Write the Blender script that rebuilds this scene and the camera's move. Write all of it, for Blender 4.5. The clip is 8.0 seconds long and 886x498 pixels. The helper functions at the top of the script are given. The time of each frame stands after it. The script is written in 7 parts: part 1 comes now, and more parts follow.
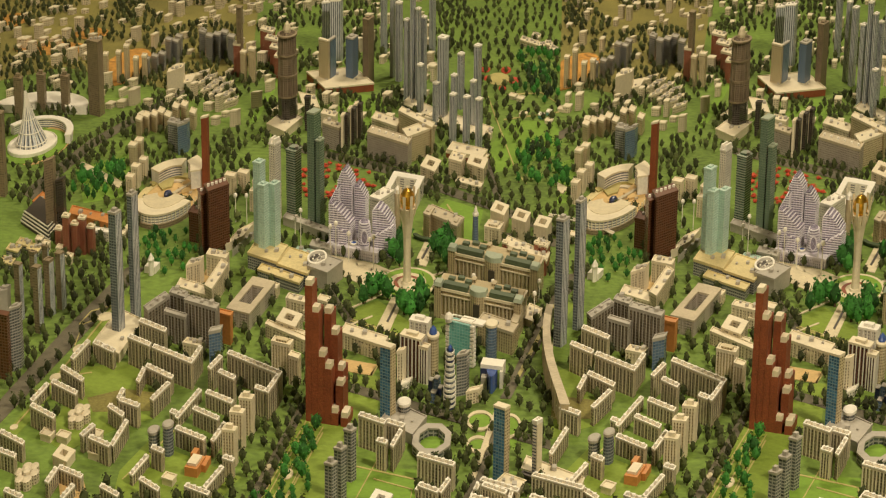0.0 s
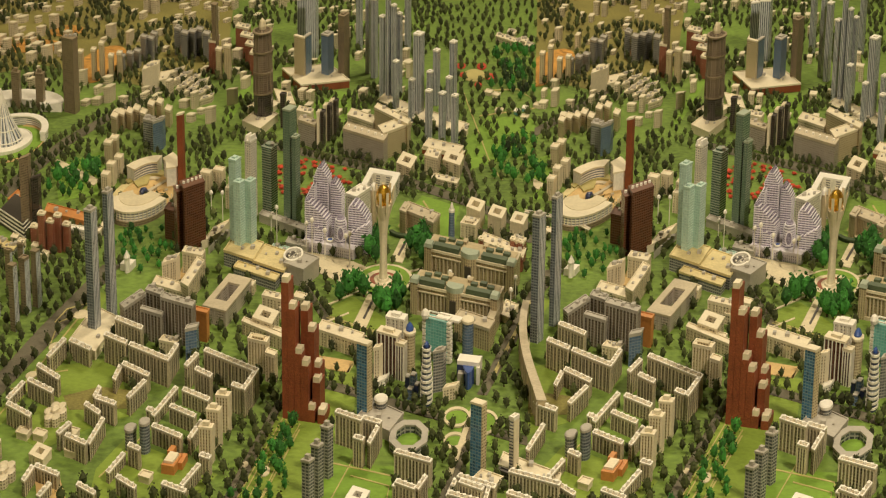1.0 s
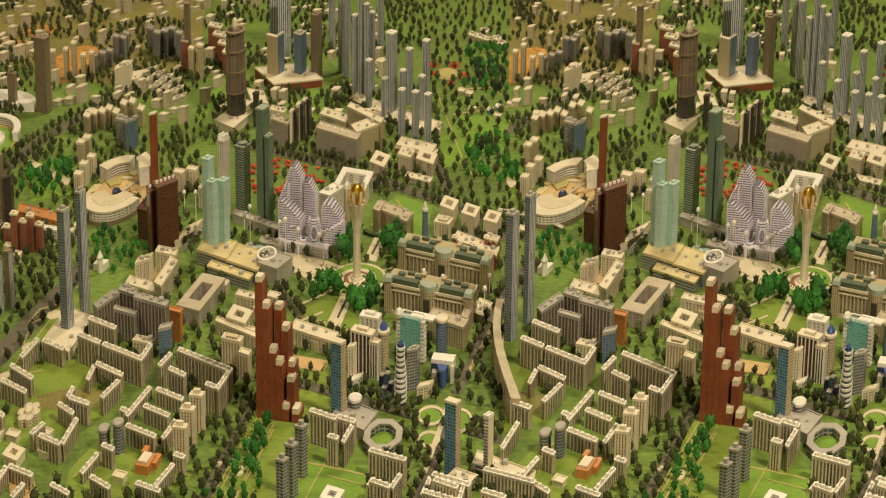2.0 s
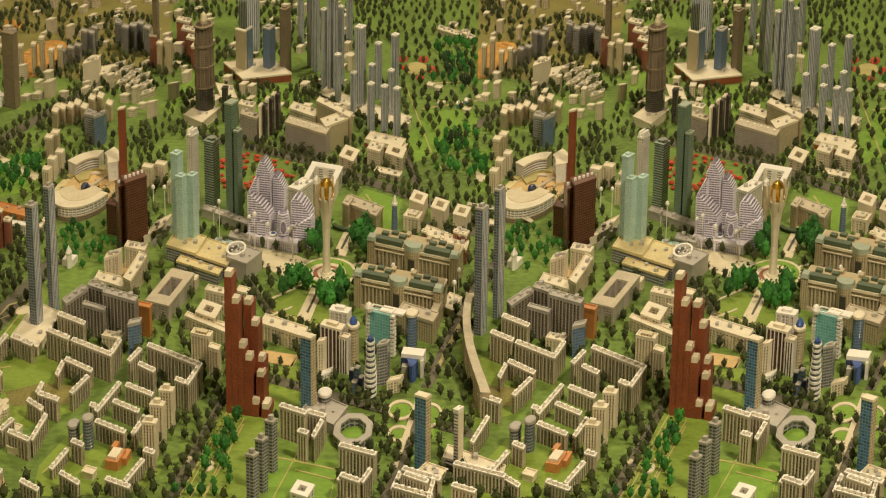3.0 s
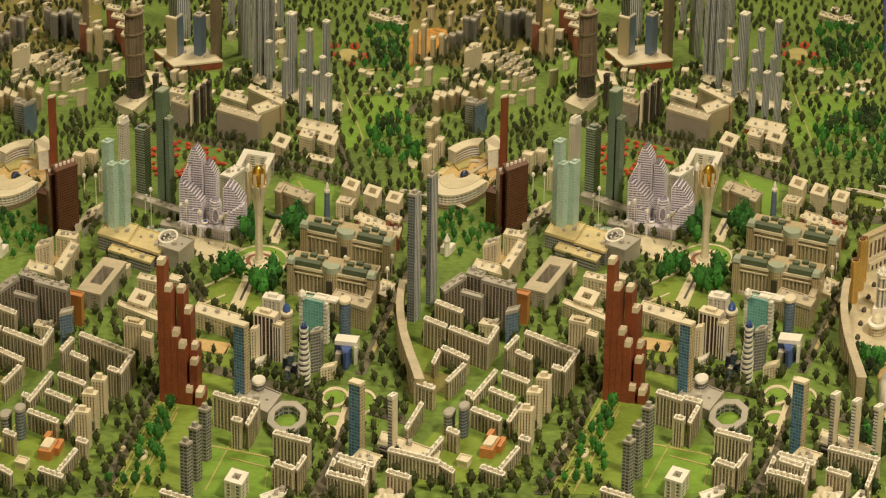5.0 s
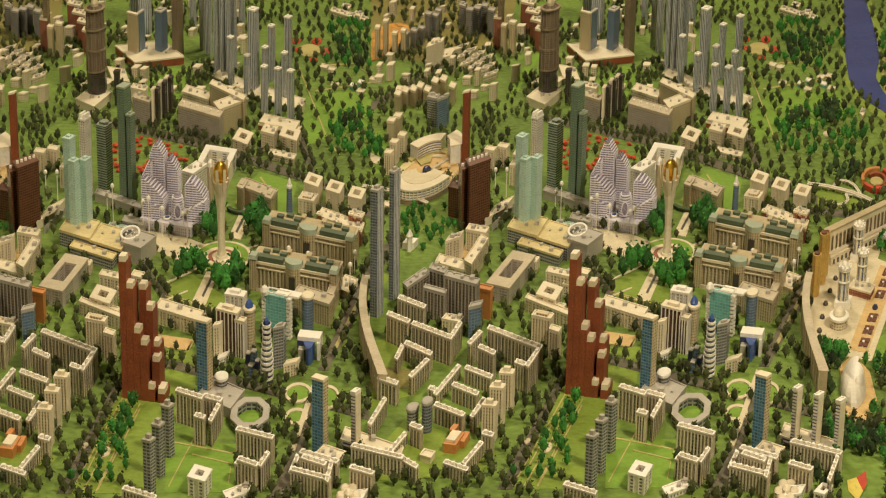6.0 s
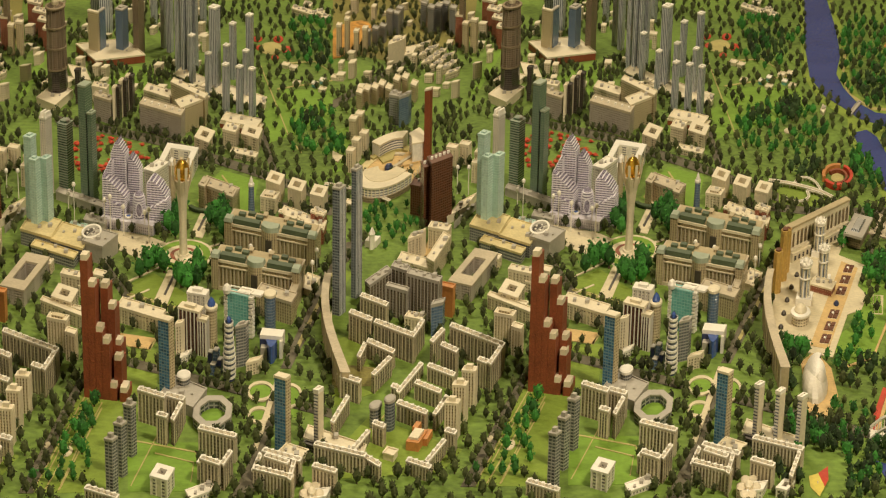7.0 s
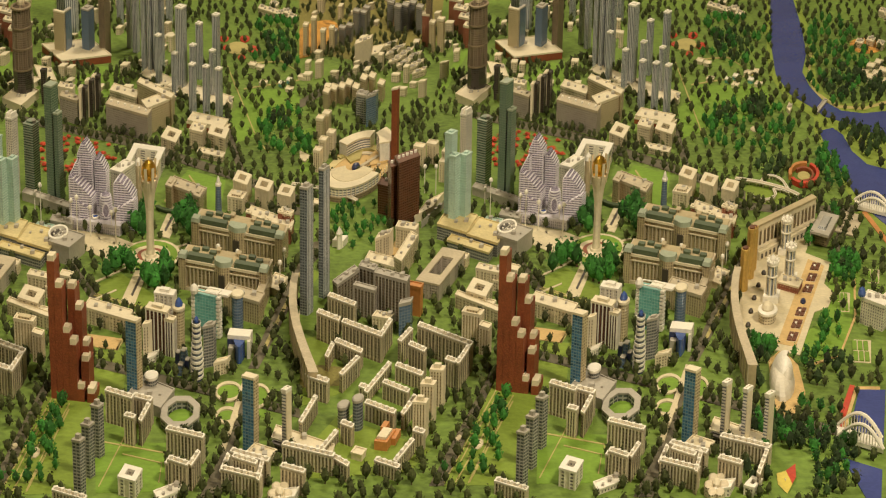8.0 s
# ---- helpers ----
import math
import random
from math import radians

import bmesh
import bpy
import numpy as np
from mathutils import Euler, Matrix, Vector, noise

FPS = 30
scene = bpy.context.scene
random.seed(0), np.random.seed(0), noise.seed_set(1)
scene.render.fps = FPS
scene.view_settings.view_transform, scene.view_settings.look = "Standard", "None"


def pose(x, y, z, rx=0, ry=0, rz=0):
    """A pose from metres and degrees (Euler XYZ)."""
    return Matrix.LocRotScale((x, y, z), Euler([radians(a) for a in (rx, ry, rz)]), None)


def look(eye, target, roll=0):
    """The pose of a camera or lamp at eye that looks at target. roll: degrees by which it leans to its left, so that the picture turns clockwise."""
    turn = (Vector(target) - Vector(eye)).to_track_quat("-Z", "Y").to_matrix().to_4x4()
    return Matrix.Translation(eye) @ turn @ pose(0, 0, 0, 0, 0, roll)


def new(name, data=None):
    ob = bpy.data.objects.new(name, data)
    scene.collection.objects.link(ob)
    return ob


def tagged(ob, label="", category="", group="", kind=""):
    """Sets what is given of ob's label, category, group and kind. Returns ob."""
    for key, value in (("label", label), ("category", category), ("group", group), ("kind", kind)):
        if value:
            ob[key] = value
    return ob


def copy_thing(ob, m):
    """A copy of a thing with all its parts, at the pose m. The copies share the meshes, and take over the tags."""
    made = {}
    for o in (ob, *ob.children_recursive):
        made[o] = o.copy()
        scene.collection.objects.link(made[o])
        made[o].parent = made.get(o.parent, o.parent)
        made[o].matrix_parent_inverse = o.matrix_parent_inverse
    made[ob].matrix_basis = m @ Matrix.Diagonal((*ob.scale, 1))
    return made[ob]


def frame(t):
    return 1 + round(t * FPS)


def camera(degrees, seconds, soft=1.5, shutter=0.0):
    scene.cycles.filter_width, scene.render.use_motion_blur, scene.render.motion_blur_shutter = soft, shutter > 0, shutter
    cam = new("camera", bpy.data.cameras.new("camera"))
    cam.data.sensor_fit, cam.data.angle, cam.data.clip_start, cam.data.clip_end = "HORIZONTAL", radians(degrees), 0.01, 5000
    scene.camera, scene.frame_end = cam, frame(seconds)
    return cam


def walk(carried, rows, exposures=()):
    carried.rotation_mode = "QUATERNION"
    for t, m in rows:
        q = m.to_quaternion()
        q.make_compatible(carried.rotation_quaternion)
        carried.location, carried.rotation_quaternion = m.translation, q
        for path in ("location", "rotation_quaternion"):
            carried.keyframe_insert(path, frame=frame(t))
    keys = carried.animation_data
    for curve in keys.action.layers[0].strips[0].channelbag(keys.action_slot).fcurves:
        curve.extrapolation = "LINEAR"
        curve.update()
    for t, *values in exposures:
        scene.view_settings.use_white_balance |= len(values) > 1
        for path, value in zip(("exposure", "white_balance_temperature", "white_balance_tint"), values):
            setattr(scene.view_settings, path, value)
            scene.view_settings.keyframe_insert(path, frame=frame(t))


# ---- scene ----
# A miniature city under the unseen lamps of an exhibition hall, seen by a visitor who turns slowly to the right.
cam = camera(22.179, 8.0, soft=1.2)
walk(cam, [
    (0.0, pose(0, 0, 1.6, 72.493, 0, 2.991) @ pose(0, 0, 0, 0, 0, 0.605)),
    (0.5, pose(0, 0, 1.6, 72.433, 0, 2.680) @ pose(0, 0, 0, 0, 0, 0.580)),
    (1.0, pose(0, 0, 1.6, 72.410, 0, 2.359) @ pose(0, 0, 0, 0, 0, 0.600)),
    (1.5, pose(0, 0, 1.6, 72.410, 0, 2.025) @ pose(0, 0, 0, 0, 0, 0.584)),
    (3.0, pose(0, 0, 1.6, 72.249, 0, 0.845) @ pose(0, 0, 0, 0, 0, 0.675)),
    (3.5, pose(0, 0, 1.6, 72.168, 0, 0.428) @ pose(0, 0, 0, 0, 0, 0.699)),
    (4.0, pose(0, 0, 1.6, 72.100, 0, 0.000) @ pose(0, 0, 0, 0, 0, 0.700)),
    (4.5, pose(0, 0, 1.6, 72.008, 0, -0.466) @ pose(0, 0, 0, 0, 0, 0.757)),
    (6.0, pose(0, 0, 1.6, 71.821, 0, -1.946) @ pose(0, 0, 0, 0, 0, 0.915)),
    (6.5, pose(0, 0, 1.6, 71.786, 0, -2.460) @ pose(0, 0, 0, 0, 0, 1.007)),
    (7.0, pose(0, 0, 1.6, 71.779, 0, -2.953) @ pose(0, 0, 0, 0, 0, 1.059)),
    (7.5, pose(0, 0, 1.6, 71.783, 0, -3.410) @ pose(0, 0, 0, 0, 0, 1.098)),
    (8.0, pose(0, 0, 1.6, 71.776, 0, -3.819) @ pose(0, 0, 0, 0, 0, 1.113)),
], exposures=[(0.0, 0.0), (8.0, 0.0)])

# ---- light: unseen area lamps added below the hall's ceiling, dim warm ambient ----
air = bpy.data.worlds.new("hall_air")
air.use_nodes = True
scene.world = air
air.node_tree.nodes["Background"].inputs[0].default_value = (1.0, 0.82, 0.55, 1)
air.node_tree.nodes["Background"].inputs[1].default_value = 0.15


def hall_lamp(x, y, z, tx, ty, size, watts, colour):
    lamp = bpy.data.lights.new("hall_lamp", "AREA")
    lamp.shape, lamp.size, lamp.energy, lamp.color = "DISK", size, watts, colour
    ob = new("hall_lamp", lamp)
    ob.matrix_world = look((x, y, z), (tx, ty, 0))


# added lamps without fixtures, aimed and sized to brighten the board
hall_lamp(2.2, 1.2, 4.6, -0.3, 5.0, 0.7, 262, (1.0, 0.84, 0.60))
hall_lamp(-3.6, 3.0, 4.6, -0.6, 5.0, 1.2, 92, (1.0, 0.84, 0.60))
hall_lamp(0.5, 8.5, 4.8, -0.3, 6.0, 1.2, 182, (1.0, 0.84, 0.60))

# ---- materials ----
def mat(name, base, rough=0.6, metal=0.0, vary=0.25, size=18.0, bump=0.15, fine=160.0, spread=0.0, coat=0.0, islands=0.0):
    """A painted or cast surface: base colour with blotches and grain, fine relief; spread varies it from thing to thing."""
    m = bpy.data.materials.new(name)
    m.use_nodes = True
    n, l = m.node_tree.nodes, m.node_tree.links
    b = n["Principled BSDF"]
    b.inputs["Roughness"].default_value, b.inputs["Metallic"].default_value = rough, metal
    b.inputs["Coat Weight"].default_value = coat
    geo = n.new("ShaderNodeNewGeometry")
    big, small = n.new("ShaderNodeTexNoise"), n.new("ShaderNodeTexNoise")
    for k, s in ((big, size), (small, fine)):
        k.inputs["Scale"].default_value, k.inputs["Detail"].default_value = s, 4
        l.new(geo.outputs["Position"], k.inputs["Vector"])
    add = n.new("ShaderNodeMath")
    l.new(big.outputs["Fac"], add.inputs[0]), l.new(small.outputs["Fac"], add.inputs[1])
    span = n.new("ShaderNodeMapRange")
    span.inputs["From Min"].default_value, span.inputs["From Max"].default_value = 0.65, 1.35
    span.inputs["To Min"].default_value, span.inputs["To Max"].default_value = 1 - vary, 1 + vary
    l.new(add.outputs[0], span.inputs["Value"])
    value = span.outputs[0]
    if spread or islands:
        span2 = spread or islands
        one = n.new("ShaderNodeMapRange")
        one.inputs["To Min"].default_value, one.inputs["To Max"].default_value = 1 - span2, 1 + span2
        if islands:
            l.new(geo.outputs["Random Per Island"], one.inputs["Value"])
        else:
            l.new(n.new("ShaderNodeObjectInfo").outputs["Random"], one.inputs["Value"])
        mul = n.new("ShaderNodeMath")
        mul.operation = "MULTIPLY"
        l.new(value, mul.inputs[0]), l.new(one.outputs[0], mul.inputs[1])
        value = mul.outputs[0]
    tint = n.new("ShaderNodeVectorMath")
    tint.operation = "SCALE"
    tint.inputs[0].default_value = base[:3]
    l.new(value, tint.inputs["Scale"])
    l.new(tint.outputs[0], b.inputs["Base Color"])
    if bump:
        bp = n.new("ShaderNodeBump")
        bp.inputs["Strength"].default_value, bp.inputs["Distance"].default_value = bump, 0.002
        l.new(small.outputs["Fac"], bp.inputs["Height"]), l.new(bp.outputs[0], b.inputs["Normal"])
    m["plain"] = 1
    return m


def windowed(name, wall, pane, u0=0.25, u1=0.75, v0=0.3, v1=0.8, rough=0.55, shine=0.15, vary=0.2, panes=0.45):
    """A facade: one window a bay and a storey, recessed, glossier than the wall; each pane a little different."""
    m = mat(name, wall, rough, vary=vary, bump=0)
    n, l = m.node_tree.nodes, m.node_tree.links
    b = n["Principled BSDF"]
    wallcol = b.inputs["Base Color"].links[0].from_socket
    uv, sep = n.new("ShaderNodeUVMap"), n.new("ShaderNodeSeparateXYZ")
    l.new(uv.outputs[0], sep.inputs[0])

    def op(kind, a, c):
        k = n.new("ShaderNodeMath")
        k.operation = kind
        for i, s in enumerate((a, c)):
            if s is None:
                continue
            if isinstance(s, (int, float)):
                k.inputs[i].default_value = s
            else:
                l.new(s, k.inputs[i])
        return k.outputs[0]

    def band(axis, lo, hi):
        f = op("FRACT", sep.outputs[axis], None)
        return op("MULTIPLY", op("GREATER_THAN", f, lo), op("LESS_THAN", f, hi))

    mask = op("MULTIPLY", band(0, u0, u1), band(1, v0, v1))
    cell = n.new("ShaderNodeVectorMath")
    cell.operation = "FLOOR"
    l.new(uv.outputs[0], cell.inputs[0])
    white = n.new("ShaderNodeTexWhiteNoise")
    l.new(cell.outputs[0], white.inputs["Vector"])
    vary_pane, tint = n.new("ShaderNodeMapRange"), n.new("ShaderNodeVectorMath")
    vary_pane.inputs["To Min"].default_value, vary_pane.inputs["To Max"].default_value = 1 - panes, 1 + panes
    l.new(white.outputs["Value"], vary_pane.inputs["Value"])
    tint.operation = "SCALE"
    tint.inputs[0].default_value = pane[:3]
    l.new(vary_pane.outputs[0], tint.inputs["Scale"])
    mix = n.new("ShaderNodeMix")
    mix.data_type = "RGBA"
    l.new(mask, mix.inputs["Factor"]), l.new(wallcol, mix.inputs["A"]), l.new(tint.outputs[0], mix.inputs["B"])
    l.new(mix.outputs["Result"], b.inputs["Base Color"])
    r = n.new("ShaderNodeMapRange")
    r.inputs["To Min"].default_value, r.inputs["To Max"].default_value = rough, shine
    l.new(mask, r.inputs["Value"]), l.new(r.outputs[0], b.inputs["Roughness"])
    bp = n.new("ShaderNodeBump")
    bp.inputs["Strength"].default_value, bp.inputs["Distance"].default_value, bp.invert = 0.6, 0.001, True
    l.new(mask, bp.inputs["Height"]), l.new(bp.outputs[0], b.inputs["Normal"])
    return m


M = {
    "grass": mat("grass", (0.135, 0.215, 0.032), 0.9, vary=0.45, size=3.5, fine=60, bump=0.5),
    "lawn": mat("lawn", (0.185, 0.265, 0.03), 0.9, vary=0.22, size=6, fine=90, bump=0.4),
    "bright_lawn": mat("bright_lawn", (0.17, 0.30, 0.03), 0.9, vary=0.2, size=9, fine=90, bump=0.4),
    "road": mat("road", (0.13, 0.115, 0.075), 0.85, vary=0.25, size=7),
    "path": mat("path", (0.42, 0.36, 0.13), 0.8, vary=0.2),
    "plaza": mat("plaza", (0.62, 0.54, 0.36), 0.7, vary=0.15),
    "sand": mat("sand", (0.58, 0.40, 0.17), 0.85, vary=0.2),
    "flowers": mat("flowers", (0.50, 0.25, 0.05), 0.9, vary=0.7, size=40, fine=220),
    "water": mat("water", (0.065, 0.085, 0.27), 0.18, vary=0.15, size=6, bump=0.1),
    "bank": mat("bank", (0.22, 0.30, 0.04), 0.9, vary=0.25),
    "leaf": mat("leaf", (0.058, 0.072, 0.020), 0.85, vary=0.5, size=12, fine=260, bump=0.3, islands=0.55),
    "park_leaf": mat("park_leaf", (0.035, 0.165, 0.022), 0.85, vary=0.5, size=30, fine=260, bump=0.3, islands=0.6),
    "dark_leaf": mat("dark_leaf", (0.030, 0.060, 0.016), 0.85, vary=0.5, size=14, fine=260, bump=0.3, islands=0.6),
    "red_leaf": mat("red_leaf", (0.55, 0.07, 0.03), 0.85, vary=0.4),
    "bark": mat("bark", (0.09, 0.06, 0.03), 0.9),
    "cream": mat("cream", (0.72, 0.64, 0.46), 0.6, vary=0.12),
    "white": mat("white", (0.82, 0.78, 0.68), 0.5, vary=0.1),
    "stucco": mat("stucco", (0.68, 0.61, 0.44), 0.7, vary=0.18),
    "pale_roof": mat("pale_roof", (0.62, 0.52, 0.26), 0.7, vary=0.2),
    "earth": mat("earth", (0.22, 0.195, 0.05), 0.9, vary=0.4, size=4, bump=0.5),
    "concrete": mat("concrete", (0.50, 0.43, 0.30), 0.75, vary=0.2),
    "grey": mat("grey", (0.40, 0.37, 0.31), 0.6, vary=0.15),
    "dark": mat("dark", (0.055, 0.045, 0.035), 0.5, vary=0.2),
    "brick": mat("brick", (0.24, 0.062, 0.022), 0.6, vary=0.35, size=24, fine=300, bump=0.5),
    "maroon": mat("maroon", (0.13, 0.045, 0.02), 0.45, vary=0.3, size=30),
    "orange": mat("orange", (0.52, 0.22, 0.06), 0.6, vary=0.2),
    "gold": mat("gold", (0.85, 0.50, 0.07), 0.22, 0.9, vary=0.3, size=60),
    "gilt": mat("gilt", (0.55, 0.36, 0.10), 0.35, 0.2, vary=0.2),
    "blue": mat("blue", (0.05, 0.10, 0.32), 0.25, vary=0.2),
    "navy": mat("navy", (0.03, 0.04, 0.10), 0.3, vary=0.2),
    "verdigris": mat("verdigris", (0.33, 0.38, 0.28), 0.6, vary=0.15),
    "roofgreen": mat("roofgreen", (0.075, 0.105, 0.055), 0.6, vary=0.2),
    "yellow": mat("yellow", (0.62, 0.50, 0.07), 0.6, vary=0.15),
    "red": mat("red", (0.50, 0.05, 0.02), 0.6, vary=0.2),
    "lilac_w": mat("lilac_w", (0.74, 0.70, 0.76), 0.45, vary=0.12),
    "apt": windowed("apt", (0.40, 0.35, 0.235), (0.12, 0.105, 0.075), 0.2, 0.8, 0.12, 0.88),
    "apt_dark": windowed("apt_dark", (0.27, 0.22, 0.15), (0.07, 0.06, 0.045), 0.15, 0.85, 0.2, 0.8),
    "beige": windowed("beige", (0.56, 0.47, 0.29), (0.20, 0.16, 0.09), 0.25, 0.75, 0.3, 0.75),
    "block": windowed("block", (0.62, 0.54, 0.38), (0.17, 0.14, 0.09), 0.28, 0.75, 0.3, 0.75),
    "office": windowed("office", (0.34, 0.33, 0.30), (0.09, 0.10, 0.10), 0.12, 0.88, 0.2, 0.8),
    "mauve": windowed("mauve", (0.42, 0.37, 0.31), (0.27, 0.24, 0.20), 0.2, 0.8, 0.3, 0.7),
    "steel": windowed("steel", (0.54, 0.56, 0.57), (0.15, 0.165, 0.18), 0.42, 0.85, -0.1, 1.1, shine=0.15),
    "glass": windowed("glass", (0.52, 0.67, 0.58), (0.44, 0.62, 0.55), 0.1, 0.9, 0.12, 0.88, rough=0.3, shine=0.14, panes=0.12),
    "green": windowed("green", (0.36, 0.42, 0.33), (0.10, 0.17, 0.12), -0.1, 1.1, 0.15, 0.7, shine=0.15),
    "cyan": windowed("cyan", (0.17, 0.29, 0.36), (0.06, 0.17, 0.30), 0.1, 0.9, 0.15, 0.85, shine=0.12),
    "bluewin": windowed("bluewin", (0.17, 0.22, 0.28), (0.10, 0.16, 0.25), 0.1, 0.9, 0.15, 0.85, shine=0.12, panes=0.25),
    "slate": windowed("slate", (0.21, 0.235, 0.25), (0.08, 0.095, 0.11), 0.12, 0.88, 0.2, 0.8, shine=0.12),
    "blackwin": windowed("blackwin", (0.07, 0.06, 0.045), (0.025, 0.02, 0.018), 0.1, 0.9, 0.2, 0.85, shine=0.12),
    "brownwin": windowed("brownwin", (0.135, 0.055, 0.026), (0.10, 0.040, 0.019), 0.15, 0.85, 0.2, 0.8, shine=0.12),
    "taupe": windowed("taupe", (0.26, 0.20, 0.12), (0.15, 0.115, 0.07), 0.1, 0.9, 0.3, 0.8, shine=0.3),
    "brickwin": windowed("brickwin", (0.25, 0.075, 0.04), (0.55, 0.42, 0.28), 0.35, 0.65, 0.35, 0.65),
    "lilac": windowed("lilac", (0.66, 0.60, 0.66), (0.27, 0.24, 0.30), -0.1, 1.1, 0.1, 0.5, shine=0.2),
    "stone_wall": mat("stone_wall", (0.44, 0.36, 0.21), 0.75, vary=0.2),
    "sage": windowed("sage", (0.17, 0.235, 0.165), (0.125, 0.19, 0.135), 0.08, 0.92, 0.1, 0.9, rough=0.35, shine=0.2, panes=0.12),
    "smoke": windowed("smoke", (0.23, 0.175, 0.12), (0.12, 0.09, 0.06), 0.1, 0.9, 0.25, 0.85, rough=0.4, shine=0.15, panes=0.5),
    "lilac_glass": windowed("lilac_glass", (0.38, 0.34, 0.43), (0.20, 0.175, 0.24), 0.15, 0.85, 0.1, 0.9, shine=0.2),
    "wine": windowed("wine", (0.15, 0.055, 0.035), (0.05, 0.03, 0.025), 0.15, 0.85, 0.2, 0.8),
    "shell": mat("shell", (0.66, 0.61, 0.50), 0.5, vary=0.12),
    "hedge": mat("hedge", (0.05, 0.075, 0.03), 0.9, vary=0.4, size=60, fine=260, bump=0.5),
    "stone": windowed("stone", (0.46, 0.38, 0.23), (0.19, 0.155, 0.09), 0.3, 0.72, 0.15, 0.8),
    "pale": windowed("pale", (0.74, 0.69, 0.58), (0.22, 0.2, 0.2), 0.3, 0.7, 0.25, 0.75),
    "banded": windowed("banded", (0.78, 0.74, 0.66), (0.16, 0.17, 0.20), -0.1, 1.1, 0.2, 0.6),
    "tealwin": windowed("tealwin", (0.24, 0.50, 0.46), (0.15, 0.42, 0.39), 0.08, 0.92, 0.1, 0.9, shine=0.1, panes=0.15),
}

STOREY, BAY = 0.0062, 0.0066
FEET = []      # footprints, to keep trees off them


# ---- small builders ----
def part(name, geom, material, parent=None, label=""):
    """One mesh object from (verts, faces, uvs or None) under a thing."""
    verts, faces, uvs = geom
    me = bpy.data.meshes.new(name)
    me.from_pydata(verts, [], faces)
    if uvs:
        layer = me.uv_layers.new(name="UVMap")
        flat = [c for face in uvs for uv in face for c in uv]
        layer.data.foreach_set("uv", flat)
    me.materials.append(M[material])
    ob = new(name, me)
    ob.parent = parent
    if label:
        tagged(ob, label)
    return ob


def thing(name, x, y, label, category, group="", kind=""):
    ob = new(name)
    ob.empty_display_size = 0.01
    ob.location = (x, y, 0)
    return tagged(ob, label, category, group, kind)


def prism(pts, z0, z1, top=1.0, shift=(0, 0), bay=BAY, storey=STOREY):
    """An upright prism over the outline pts (anticlockwise), its top scaled and shifted; UVs count bays and storeys."""
    n = len(pts)
    cx, cy = sum(p[0] for p in pts) / n, sum(p[1] for p in pts) / n
    up = [(cx + (p[0] - cx) * top + shift[0], cy + (p[1] - cy) * top + shift[1]) for p in pts]
    verts = [(x, y, z0) for x, y in pts] + [(x, y, z1) for x, y in up]
    faces, uvs, rows = [], [], max(1, round((z1 - z0) / storey))
    for i in range(n):
        j = (i + 1) % n
        cols = max(1, round(math.dist(pts[i], pts[j]) / bay))
        faces.append((i, j, n + j, n + i))
        uvs.append(((0, 0), (cols, 0), (cols, rows), (0, rows)))
    faces += [tuple(range(n, 2 * n)), tuple(range(n - 1, -1, -1))]
    uvs += [((0.02, 0.02),) * n, ((0.02, 0.02),) * n]
    return verts, faces, uvs


def quad(ax, ay, bx, by, x=0.0, y=0.0, grow=0.0):
    """Outline of a parallelogram with its corner at x, y and the edges a and b, anticlockwise, grown by so many metres."""
    la, lb = math.hypot(ax, ay), math.hypot(bx, by)
    ux, uy, vx, vy = ax / la * grow, ay / la * grow, bx / lb * grow, by / lb * grow
    pts = [(x - ux - vx, y - uy - vy), (x + ax + ux - vx, y + ay + uy - vy),
           (x + ax + bx + ux + vx, y + ay + by + uy + vy), (x + bx - ux + vx, y + by - uy + vy)]
    return pts if ax * by - ay * bx > 0 else pts[::-1]


def ring_pts(rx, ry, n=24, x=0.0, y=0.0, a0=0.0, a1=360.0):
    k = n if a1 - a0 >= 360 else n + 1
    return [(x + rx * math.cos(radians(a0 + (a1 - a0) * i / n)), y + ry * math.sin(radians(a0 + (a1 - a0) * i / n))) for i in range(k)]


def turned(profile, n=20, sx=1.0, sy=1.0, uv=False):
    """A surface turned about z from (radius, height) pairs; sx and sy squeeze it."""
    verts = [(r * sx * math.cos(2 * math.pi * i / n), r * sy * math.sin(2 * math.pi * i / n), z) for r, z in profile for i in range(n)]
    faces, uvs = [], []
    for k in range(len(profile) - 1):
        for i in range(n):
            j = (i + 1) % n
            faces.append((k * n + i, k * n + j, (k + 1) * n + j, (k + 1) * n + i))
            v0, v1 = profile[k][1] / STOREY, profile[k + 1][1] / STOREY
            uvs.append(((i, v0), (i + 1, v0), (i + 1, v1), (i, v1)))
    faces.append(tuple(range((len(profile) - 1) * n, len(profile) * n)))
    uvs.append(((0.02, 0.02),) * n)
    return verts, faces, uvs


